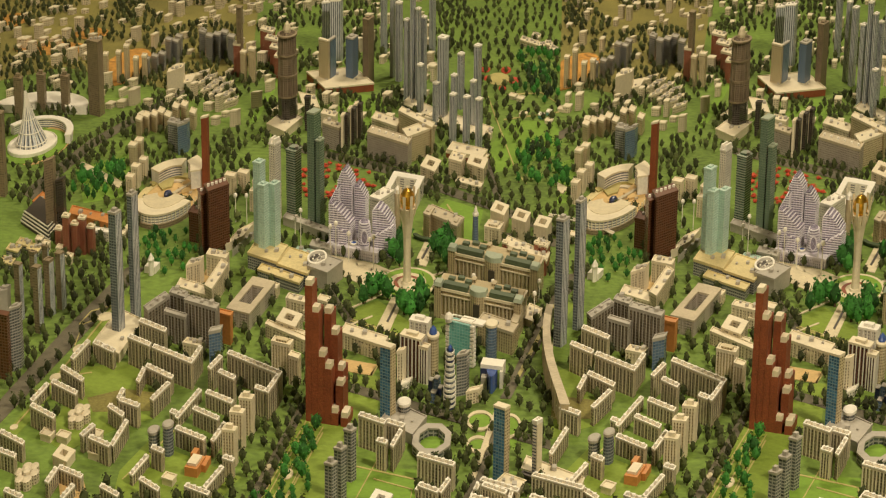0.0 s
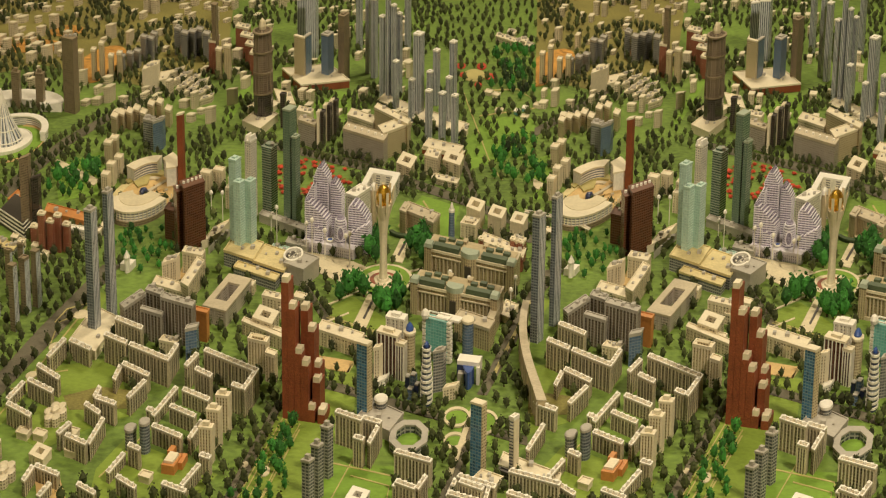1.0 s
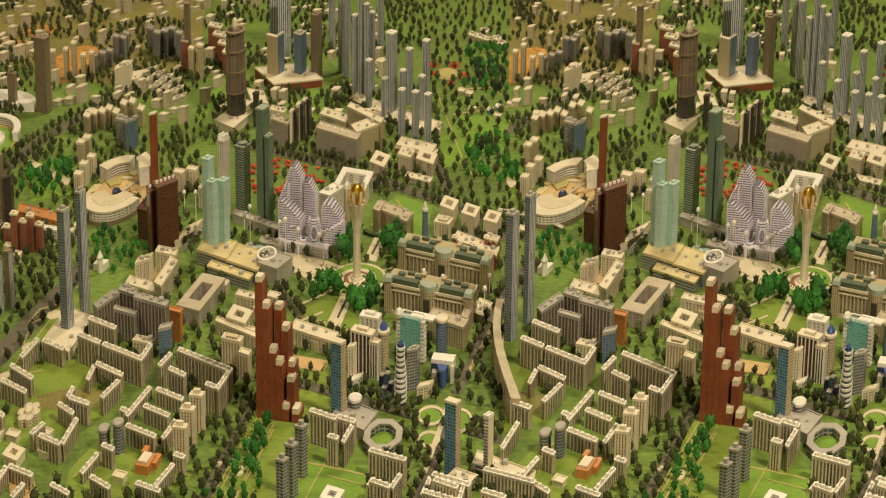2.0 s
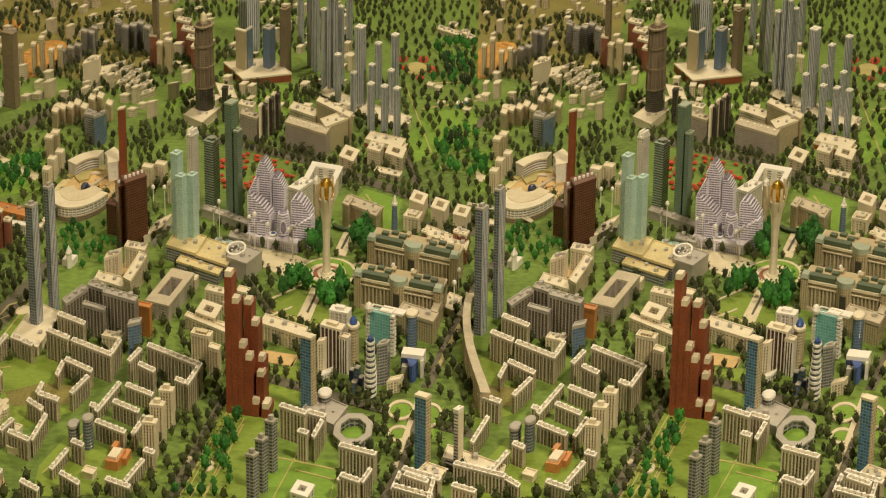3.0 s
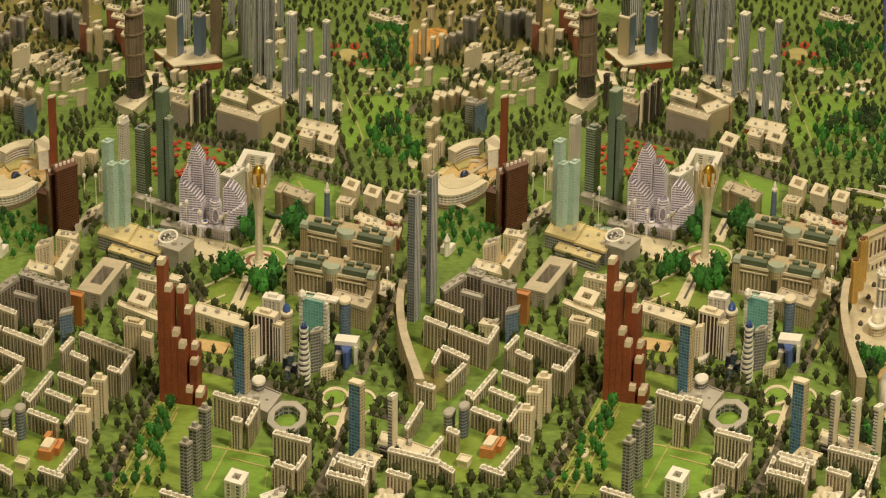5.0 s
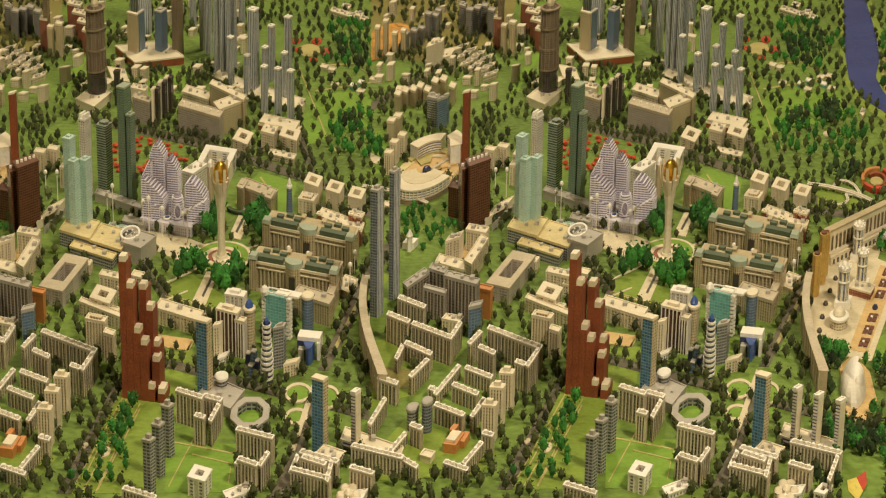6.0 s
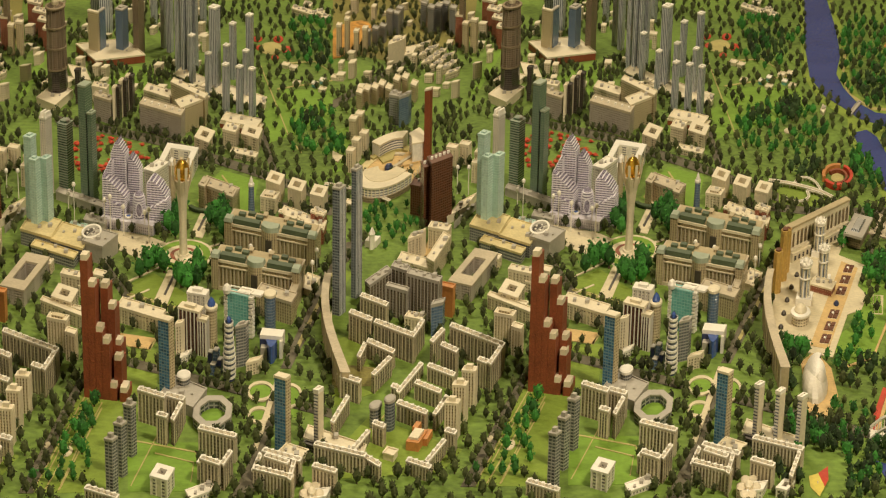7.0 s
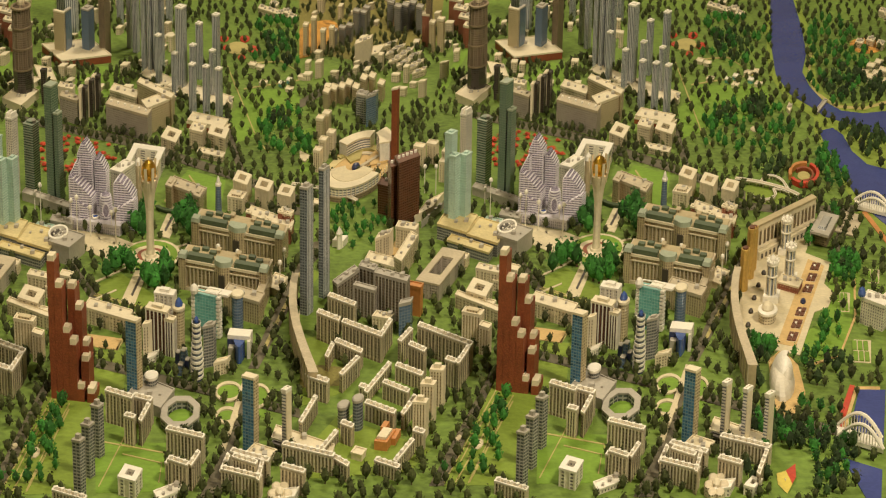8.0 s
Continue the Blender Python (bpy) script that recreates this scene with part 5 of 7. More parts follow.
part("mast", tube([(0.005, 0.02, 0), (0.005, 0.02, 0.008)], 0.001), "white", sail)
foot(sx, sy, quad(0.07, 0, 0, 0.22, -0.02, -0.06))
TWICE.append(sail)
# orange pavilion and clover shaped blocks
px, py = -0.6337, 3.6958
pav = thing("pavilion", px, py, "orange stepped pavilion with a cream roof", "pavilion")
part("hall", prism(quad(0.024, -0.008, 0.006, 0.06, -0.015, -0.012), 0, 0.018), "orange", pav)
part("roof", prism(quad(0.017, -0.006, 0.005, 0.042, -0.0115, -0.004), 0.018, 0.023), "cream", pav)
part("wing", prism(quad(0.010, -0.003, 0.003, 0.045, 0.010, 0.008), 0, 0.014), "orange", pav)
part("wing", prism(quad(0.010, -0.003, 0.003, 0.028, -0.013, 0.044), 0, 0.021), "orange", pav)
TWICE.append(pav)
foot(px, py, quad(0.06, 0, 0, 0.13, -0.03, -0.03))
for px, py in ((-0.8890, 3.9282), (-0.9211, 3.6398), (-0.0339, 3.4899)):
    clover = thing("clover_building", px, py, "cream clover shaped block of rounded wings", "building")
    for i in range(6):
        a = i * math.pi / 3
        part("wing", turned([(0.008, 0), (0.008, 0.017), (0.005, 0.019)], 10, 1, 2.2), "block", clover)
        clover.children[-1].location = (0.013 * math.cos(a), 0.034 * math.sin(a), 0)
    part("core", turned([(0.007, 0), (0.007, 0.022), (0.003, 0.026)], 10, 1, 2.2), "cream", clover)
    foot(px, py, ring_pts(0.022, 0.055, 10))
    TWICE.append(clover)
# lamp masts with white globes
for px, py, h in ((-0.6163, 5.0853, 0.0543), (-0.5996, 5.0549, 0.0857), (-0.5219, 4.9798, 0.0711), (-0.5064, 4.9547, 0.0871), (-0.4750, 4.9390, 0.0679), (-0.4285, 4.9578, 0.0491), (-0.4141, 4.8912, 0.0768), (-0.1781, 4.7080, 0.0497), (-0.1347, 4.6712, 0.0494), (-0.1180, 4.7888, 0.0451), (-0.0337, 4.6942, 0.0457), (-0.0425, 4.5995, 0.0488), (-0.4539, 5.0257, 0.0552), (-0.7803, 5.2390, 0.0642), (-0.7518, 5.2308, 0.0669)):
    lamp = thing("globe_lamp", px, py, "slender white lamp mast with a white globe", "lamp", "globe lamps")
    part("mast", tube([(0, 0, 0), (0, 0, h)], 0.0011, 5), "white", lamp)
    part("globe", turned([(0.001, h - 0.003), (0.0042, h), (0.0048, h + 0.004), (0.0035, h + 0.008), (0.0005, h + 0.010)], 10, 1, 1.6), "white", lamp)
    TWICE.append(lamp)


def ministry(x, y, ax, ay, bx, by, h):
    """A long government house: pilasters, cornice, hedges on the roof, corner turrets with green caps and a bowed portico."""
    ob = thing("government_house", x, y, "long sandstone government house with green roof hedges", "building", "government houses")
    pts = quad(ax, ay, bx, by)
    foot(x, y, pts)
    la, lb = math.hypot(ax, ay), math.hypot(bx, by)
    ux, uy = ax / la, ay / la
    part("facade", prism(pts, 0, h), "stone", ob)
    part("roof", prism(quad(ax, ay, bx, by, grow=0.001), h, h + 0.003), "concrete", ob)
    n = 22
    for i in range(n):
        k = (i + 0.5) / n
        part("pilaster", prism(quad(ux * 0.003, uy * 0.003, -bx / lb * 0.003, -by / lb * 0.003, ax * k, ay * k), 0, h * 0.82), "concrete", ob)
    part("cornice", prism(quad(ax, ay, -bx / lb * 0.004, -by / lb * 0.004), h * 0.82, h * 0.86), "cream", ob)
    part("cornice", prism(quad(ax, ay, -bx / lb * 0.004, -by / lb * 0.004), h * 0.97, h + 0.004), "cream", ob)
    part("plinth", prism(quad(ax, ay, -bx / lb * 0.006, -by / lb * 0.006), 0, h * 0.12), "concrete", ob)
    for k0, k1 in ((0.08, 0.38), (0.63, 0.92)):
        part("hedge", prism(quad(ax * (k1 - k0), ay * (k1 - k0), bx * 0.26, by * 0.26, ax * k0 + bx * 0.03, ay * k0 + by * 0.03), h + 0.003, h + 0.014, 0.97), "roofgreen", ob, "dark green roof hedge")
        for i in range(3):
            q = k0 + 0.02 + (k1 - k0) * i / 3
            part("hedge", prism(quad(ax * 0.075, ay * 0.075, bx * 0.18, by * 0.18, ax * q + bx * (0.5 + 0.16 * (i % 2)), ay * q + by * (0.5 + 0.16 * (i % 2))), h + 0.003, h + 0.012), "roofgreen", ob, "dark green roof hedge")
    part("terrace", prism(quad(ax * 0.96, ay * 0.96, bx * 0.9, by * 0.9, ax * 0.02 + bx * 0.05, ay * 0.02 + by * 0.05), h + 0.003, h + 0.0055), "stone_wall", ob, "sandy terrace roof")
    for k in (0.36, 0.60):
        part("turret", prism(quad(ax * 0.05, ay * 0.05, bx * 0.25, by * 0.25, ax * k + bx * 0.7, ay * k + by * 0.7), 0, h + 0.012), "stone", ob)
    for k in (-0.01, 0.93):
        t = part("turret", prism(quad(ax * 0.08, ay * 0.08, bx * 0.35, by * 0.35, ax * k - bx * 0.08, ay * k - by * 0.08), 0, h + 0.008), "stone", ob)
        part("cap", prism(quad(ax * 0.08, ay * 0.08, bx * 0.35, by * 0.35, ax * k - bx * 0.08, ay * k - by * 0.08, grow=0.002), h + 0.008, h + 0.016, 0.8), "verdigris", t, "grey green cap")
    px, py = ax * 0.40, ay * 0.40
    bow = [(px + ax * 0.2 * i / 8 - bx * 0.16 * math.sin(math.pi * i / 8), py + ay * 0.2 * i / 8 - by * 0.16 * math.sin(math.pi * i / 8)) for i in range(9)]
    bow += [(px + ax * 0.2 + bx * 0.3, py + ay * 0.2 + by * 0.3), (px + bx * 0.3, py + by * 0.3)]
    p = part("portico", prism(bow, 0, h + 0.004), "stone", ob)
    part("arch", prism(bow, h + 0.004, h + 0.015, 0.92), "verdigris", p, "grey green arched top")
    part("doorway", prism(quad(ax * 0.07, ay * 0.07, -bx * 0.05, -by * 0.05, ax * 0.465 - bx * 0.14, ay * 0.465 - by * 0.14), 0, h * 0.8), "dark", p, "tall dark glazed opening")
    TWICE.append(ob)


ministry(-0.2376, 4.8295, 0.1985, -0.1286, 0.0139, 0.1057, 0.0664)
ministry(-0.2545, 4.5852, 0.1839, -0.1034, 0.0129, 0.0961, 0.0637)
# theme hall: white hoops on the dark shell
hx, hy, hax, hay, hbx, hby, hh = -1.2968, 5.1800, 0.1042, -0.1526, 0.0076, 0.1694, 0.0314
hall = thing("theme_hall", hx, hy, "black theme hall with stepped white hoops", "building")
foot(hx, hy, quad(hax, hay, hbx, hby))
part("shell", prism(quad(hax, hay, hbx, hby), 0, hh, 0.8), "dark", hall)
for i in range(4):
    k = i / 4
    z = hh * (0.25 + 0.25 * i)
    q = 1 - 0.2 * z / hh
    a = [(p[0], p[1], z) for p in quad(hax * q, hay * q, hbx * q, hby * q, (hax + hbx) * (1 - q) / 2, (hay + hby) * (1 - q) / 2, grow=0.001)]
    part("hoop", tube(a[:3], 0.0024), "white", hall)
TWICE.append(hall)
# garden pieces east of the plaza
for px, py, rx, ry in ((0.2917, 4.6147, 0.0122, 0.0448), (0.2186, 4.4484, 0.0130, 0.0594), (0.2455, 4.1598, 0.0178, 0.0620)):
    bed = thing("parterre", px, py, "clipped green parterre with pale paths", "garden", "parterres")
    part("base", prism(quad(rx * 2, -rx * 0.3, 0.006, ry * 2, -rx, -ry), 0, 0.0016), "plaza", bed)
    for i in range(3):
        for j in range(2):
            part("bed", prism(quad(rx * 0.5, -rx * 0.08, 0.001, ry * 0.8, -rx * 0.92 + i * rx * 0.64, -ry * 0.92 + j * ry * 0.96 - i * rx * 0.1), 0.0016, 0.004), "bright_lawn", bed)
    TWICE.append(bed)
for i in range(7):
    px, py = 0.0176, 4.3002
    qx, qy = 0.0803, 4.7923
    k = i / 6
    bed = part("dark_tub", turned([(0.0052, 0.0018), (0.0052, 0.006), (0.003, 0.010)], 10, 1, 1.6), "dark")
    bed.location = (px + (qx - px) * k - 0.010 * math.sin(math.pi * k), py + (qy - py) * k, 0)
    TWICE.append(tagged(bed, "dark round shrub tub on the palace forecourt", "tub", "shrub tubs"))
lay("plaza", [-1.2705, 5.6972, -1.2625, 5.7445, -1.1160, 5.5548, -1.1199, 5.5005], "plaza", 0.004, "long cream garden terrace")
chapel = thing("chapel", -0.9116, 4.8165, "small white domed church in a garden", "building")
part("nave", prism(quad(0.026, -0.006, 0.004, 0.04, -0.012, -0.015), 0, 0.016), "white", chapel)
for dx, dy, s in ((0, 0.005, 1.0), (-0.010, 0.0, 0.6), (0.010, -0.004, 0.6), (0.0, 0.03, 0.6), (-0.006, 0.025, 0.5)):
    part("dome", turned([(0.006 * s, 0), (0.006 * s, 0.03 * s), (0.0075 * s, 0.036 * s), (0.003 * s, 0.046 * s), (0.0004, 0.052 * s)], 10, 1, 1.7), "white", chapel)
    chapel.children[-1].location = (dx, dy, 0)
TWICE.append(chapel)
foot(chapel.location.x, chapel.location.y, quad(0.04, 0, 0, 0.06, -0.02, -0.03))


def temple(x, y, ax, ay, bx, by, h):
    ob = thing("temple", x, y, "grey columned temple with a shallow glass roof", "building")
    foot(x, y, quad(ax, ay, bx, by))
    part("steps", prism(quad(ax, ay, bx, by, grow=0.003), 0, 0.004), "concrete", ob)
    part("cella", prism(quad(ax * 0.8, ay * 0.8, bx * 0.86, by * 0.86, ax * 0.1 + bx * 0.1, ay * 0.1 + by * 0.1), 0.004, h), "taupe", ob)
    for i in range(6):
        k = (i + 0.25) / 6
        part("column", turned([(0.0022, 0.004), (0.0018, h)], 7, 1, 1.5), "cream", ob)
        ob.children[-1].location = (ax * k + bx * 0.02, ay * k + by * 0.02, 0)
    for i in range(7):
        k = (i + 0.5) / 7
        part("column", turned([(0.0022, 0.004), (0.0018, h)], 7, 1, 1.5), "cream", ob)
        ob.children[-1].location = (ax * 0.96 + bx * k, ay * 0.96 + by * k, 0)
    part("roof", prism(quad(ax, ay, bx, by, grow=0.002), h, h + 0.006), "grey", ob)
    part("skylight", prism(quad(ax * 0.5, ay * 0.5, bx * 0.7, by * 0.7, ax * 0.25 + bx * 0.15, ay * 0.25 + by * 0.15), h + 0.006, h + 0.011, 0.7), "office", ob)
    TWICE.append(ob)


temple(0.1571, 4.8243, 0.0392, -0.0343, 0.0286, 0.1481, 0.0321)


# ---- the city's plain blocks ----

# apartment quarter in the west
building(-0.854, 4.2388, 0.0516, -0.0487, 0.0007, 0.02, 0.052, "apt", ribs=6, heads=3)
building(-0.7951, 4.1879, 0.0912, -0.0829, 0.0009, 0.0196, 0.0503, "apt", ribs=11, heads=6)
building(-0.8542, 4.3607, 0.0638, -0.0599, 0.0007, 0.021, 0.0433, "apt", ribs=8, heads=4)
building(-0.9622, 4.1054, 0.0565, -0.0697, 0.0002, 0.0189, 0.0331, "apt", ribs=7, heads=4)
building(-0.9656, 4.037, 0.0598, -0.0612, 0.0002, 0.0184, 0.0292, "apt", ribs=7, heads=4)
building(-0.9743, 3.8971, 0.0561, -0.0578, 0.0002, 0.0173, 0.0341, "apt", ribs=7, heads=4)
building(-0.8001, 4.1362, 0.0618, -0.0634, 0.0009, 0.0191, 0.0297, "apt", ribs=8, heads=4)
building(-0.8133, 3.9321, 0.0416, -0.0319, 0.0008, 0.0175, 0.0366, "apt", ribs=5, heads=3)
building(-0.8326, 3.921, 0.0361, -0.0466, 0.0007, 0.0174, 0.0285, "apt", ribs=5, heads=3)
building(-0.8347, 3.7545, 0.0443, -0.0393, 0.0007, 0.0161, 0.0331, "apt", ribs=6, heads=3)
building(-0.8649, 3.6366, 0.0487, -0.039, 0.0006, 0.0153, 0.0237, "apt", ribs=7, heads=4)
building(-1.0016, 3.7712, 0.0543, -0.0519, 0.0001, 0.0163, 0.031, "apt", ribs=7, heads=4)
building(-0.7122, 3.5906, 0.0402, -0.046, 0.0011, 0.0149, 0.0266, "apt", ribs=6, heads=3)
building(-0.7139, 3.7169, 0.0232, -0.0205, 0.0011, 0.0158, 0.0328, "apt", ribs=3, heads=2)
building(-0.9282, 4.2521, 0.0215, -0.0203, 0.0004, 0.0201, 0.0328, "apt", ribs=3, heads=1)
building(-0.9037, 4.2289, 0.026, -0.026, 0.0005, 0.0199, 0.0327, "apt", ribs=3, heads=2)
building(-0.777, 3.568, 0.0375, -0.0388, 0.0009, 0.0148, 0.0212, "apt", ribs=5, heads=3)
building(-0.9878, 3.6958, 0.0372, -0.0265, 0.0001, 0.0157, 0.0273, "apt", ribs=5, heads=3)
building(-0.6884, 3.8215, 0.0608, -0.0517, 0.0013, 0.0166, 0.029, "apt", ribs=8, heads=5)
building(-0.6723, 3.9243, 0.0539, -0.0497, 0.0014, 0.0174, 0.0274, "apt", ribs=7, heads=4)
building(-0.6626, 4.0161, 0.057, -0.0515, 0.0014, 0.0181, 0.0255, "apt", ribs=8, heads=4)
building(-0.642, 4.1665, 0.1183, -0.1114, 0.0016, 0.0194, 0.0501, "apt", ribs=15, heads=8)
building(-0.6449, 4.0635, 0.0355, -0.0376, 0.0015, 0.0185, 0.0491, "apt", ribs=5, heads=3)
building(-0.5636, 3.9875, 0.0198, -0.0179, 0.0018, 0.0179, 0.0484, "apt", ribs=3, heads=1)
building(-0.7187, 3.9385, 0.0166, -0.0151, 0.0012, 0.0175, 0.016, "apt", ribs=2, heads=1)
building(-0.5806, 3.687, 0.0192, -0.0129, 0.0016, 0.0156, 0.0304, "apt", ribs=3, heads=2)
building(-0.9405, 3.5481, 0.0368, -0.0292, 0.0003, 0.0147, 0.0169, "apt", ribs=5, heads=3)
building(-0.6312, 3.581, 0.0449, -0.0331, 0.0014, 0.0148, 0.0213, "apt", ribs=7, heads=4)
building(-0.7047, 4.1236, 0.0054, 0.09, -0.0073, 0.01, 0.045, "apt", ribs=5, heads=3)
building(-0.9473, 4.1549, 0.0115, 0.1062, -0.0079, 0.0102, 0.0334, "apt", ribs=7, heads=4)
building(-0.9852, 3.9655, 0.0105, 0.0917, -0.0077, 0.0094, 0.0184, "apt", ribs=6, heads=3)
building(-0.7994, 4.0617, -0.0007, 0.0745, -0.0074, 0.0098, 0.0258, "apt", ribs=4, heads=2)
building(-0.7524, 3.9515, 0.0172, 0.0912, -0.0071, 0.0093, 0.0321, "apt", ribs=7, heads=4)
building(-0.8208, 3.9749, 0.0003, 0.0537, -0.0073, 0.0094, 0.0231, "apt", ribs=3, heads=2)
building(-0.7855, 3.7315, 0.0047, 0.1225, -0.0069, 0.0084, 0.0285, "apt", ribs=8, heads=4)
building(-0.8492, 3.7742, 0.0117, 0.0532, -0.0071, 0.0086, 0.0288, "apt", ribs=4, heads=2)
building(-0.8669, 3.5668, 0.0031, 0.0649, -0.0068, 0.0077, 0.0255, "apt", ribs=5, heads=3)
building(-0.8317, 3.5252, 0.0081, 0.0567, -0.0066, 0.0076, 0.0168, "apt", ribs=5, heads=3)
building(-0.7323, 3.6328, 0.0134, 0.0887, -0.0066, 0.008, 0.0172, "apt", ribs=7, heads=4)
building(-0.6971, 3.9012, 0.0212, 0.1492, -0.0069, 0.0091, 0.0182, "apt", ribs=10, heads=5)
building(-0.6638, 4.0917, 0.0124, 0.0704, -0.0072, 0.0099, 0.0447, "apt", ribs=5, heads=3)
building(-0.5344, 3.9563, 0.0108, 0.0897, -0.0067, 0.0093, 0.0515, "apt", ribs=6, heads=3)
building(-0.6094, 3.7721, 0.0101, 0.0882, -0.0065, 0.0085, 0.0265, "apt", ribs=6, heads=3)
building(-0.592, 3.5712, 0.0169, 0.0936, -0.0062, 0.0077, 0.0233, "apt", ribs=8, heads=4)
building(-0.7512, 4.2892, 0.0378, -0.0183, 0.004, 0.031, 0.0269, "block", ribs=5)
building(-0.5787, 3.8852, 0.0241, -0.0053, 0.0019, 0.0228, 0.0699, "beige", ribs=4, cap=0.008)
building(-0.5852, 3.81, 0.0237, -0.0051, 0.0019, 0.022, 0.071, "beige", ribs=4, cap=0.008)
building(-0.5885, 3.7377, 0.0233, -0.0049, 0.0018, 0.0213, 0.0657, "beige", ribs=4, cap=0.008)
building(-0.5603, 4.2126, 0.039, -0.0206, 0.0029, 0.0296, 0.0624, "beige", ribs=6, step=0.006)
building(-0.5187, 4.1543, 0.0199, -0.0162, 0.0024, 0.0256, 0.0546, "beige", ribs=3)
building(-0.6005, 4.4232, 0.1078, -0.1094, 0.0025, 0.0252, 0.025, "block", ribs=13)
courtyard(-0.5778, 4.4228, 0.0441, -0.0394, 0.0064, 0.0797, 0.035, "block")
building(-0.5737, 4.5573, 0.0591, -0.0361, 0.003, 0.0341, 0.0359, "block", ribs=7)
courtyard(-0.6921, 4.4932, 0.0529, -0.0325, 0.0272, 0.2164, 0.0342, "mauve", k=0.24)
courtyard(-0.892, 3.7156, 0.0308, -0.0274, 0.0043, 0.0537, 0.0153, "cream")

# dark crescent of offices and the pale stepped blocks behind it
building(-0.8049, 4.3814, 0.0486, -0.035, 0.0009, 0.0212, 0.0596, "apt_dark", ribs=6)
building(-0.7621, 4.3802, 0.0732, -0.0522, 0.0017, 0.0318, 0.0867, "apt_dark", ribs=9)
building(-0.8132, 4.4947, 0.0368, -0.0313, 0.0014, 0.0334, 0.0633, "apt_dark", ribs=4)
building(-0.8398, 4.3907, 0.0279, 0.0969, -0.0145, 0.0263, 0.0572, "apt_dark", ribs=7)
building(-0.6951, 4.3823, 0.0297, -0.0168, 0.002, 0.0248, 0.0595, "orange")
building(-0.6921, 4.2538, 0.0205, 0.016, 0.0003, 0.0266, 0.063, "bluewin")
building(-0.812, 4.7007, 0.0256, 0.0356, 0.0008, 0.0401, 0.0552, "block", ribs=4)
building(-0.7372, 4.5796, 0.0093, 0.181, -0.0192, 0.0277, 0.0437, "block", ribs=8)
building(-0.8274, 4.6592, 0.0854, -0.0651, 0.0004, 0.0553, 0.0235, "block", ribs=10)
building(-0.7856, 4.8179, 0.0477, -0.0261, 0.001, 0.0419, 0.0456, "block", ribs=5)

# twin grey towers on their podium
building(-0.939, 4.3148, 0.0647, -0.0721, 0.0111, 0.2084, 0.0172, "cream")
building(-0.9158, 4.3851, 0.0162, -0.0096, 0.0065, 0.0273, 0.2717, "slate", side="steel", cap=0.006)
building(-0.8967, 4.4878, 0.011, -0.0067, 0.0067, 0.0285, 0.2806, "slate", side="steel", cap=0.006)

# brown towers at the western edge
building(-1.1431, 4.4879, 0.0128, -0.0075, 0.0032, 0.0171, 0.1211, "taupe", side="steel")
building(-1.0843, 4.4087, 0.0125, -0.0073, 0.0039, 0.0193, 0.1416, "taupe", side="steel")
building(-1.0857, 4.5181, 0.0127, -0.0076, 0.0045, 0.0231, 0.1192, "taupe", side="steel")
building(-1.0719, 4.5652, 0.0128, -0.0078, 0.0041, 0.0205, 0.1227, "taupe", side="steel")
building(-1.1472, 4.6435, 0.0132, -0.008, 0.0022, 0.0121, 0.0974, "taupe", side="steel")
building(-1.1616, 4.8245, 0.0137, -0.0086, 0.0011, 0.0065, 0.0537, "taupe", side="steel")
building(-1.0774, 4.1763, 0.0153, 0.0216, 0.0001, 0.0228, 0.1288, "office", cap=0.004)
building(-1.0953, 4.1385, 0.0257, -0.0125, 0, 0.0225, 0.1326, "brownwin")
building(-1.4123, 5.4077, 0.0247, -0.0066, -0.0019, 0.0364, 0.2126, "taupe")
building(-1.1742, 4.4232, 0.0259, 0.0217, -0.001, 0.0325, 0.0752, "grey")

# brick towers and the theme hall
building(-1.21, 5.0798, 0.0149, 0.0301, 0.0004, 0.028, 0.1811, "taupe")
building(-1.1891, 5.1015, 0.0131, 0.0207, 0.0015, 0.0236, 0.129, "blackwin")
building(-1.1388, 4.9372, 0.016, -0.0064, -0.0006, 0.0263, 0.093, "brickwin", cap=0.004)
building(-1.1195, 4.9401, 0.016, -0.0064, -0.0005, 0.0264, 0.0739, "brickwin", cap=0.004)
building(-1.1047, 4.951, 0.016, -0.0065, -0.0004, 0.0265, 0.085, "brickwin", cap=0.004)
building(-1.0854, 4.9538, 0.0159, -0.0065, -0.0003, 0.0265, 0.0631, "brickwin", cap=0.004)
building(-1.1762, 5.0208, 0.0163, -0.0066, -0.0007, 0.0272, 0.0362, "brickwin", cap=0.004)
building(-1.1761, 5.179, 0.1137, -0.0772, -0.0063, 0.0668, 0.0257, "orange")
building(-1.1193, 5.0749, 0.0704, -0.0262, -0.0005, 0.0277, 0.0196, "white")
building(-1.301, 5.3272, 0.0659, -0.0894, 0.0064, 0.083, 0.0117, "orange")

# blade tower, red mast tower, dark twin
building(-1.3526, 6.2651, 0.0374, -0.0297, 0.0052, 0.0467, 0.2149, "taupe")
building(-0.8967, 5.4613, 0.0124, 0.0124, 0.0023, 0.0213, 0.2005, "brick")
building(-1.0567, 5.8838, 0.0281, -0.0194, 0.0008, 0.0485, 0.0759, "office")
building(-1.0231, 5.8415, 0.0195, 0.0389, 0.0015, 0.036, 0.0786, "bluewin")

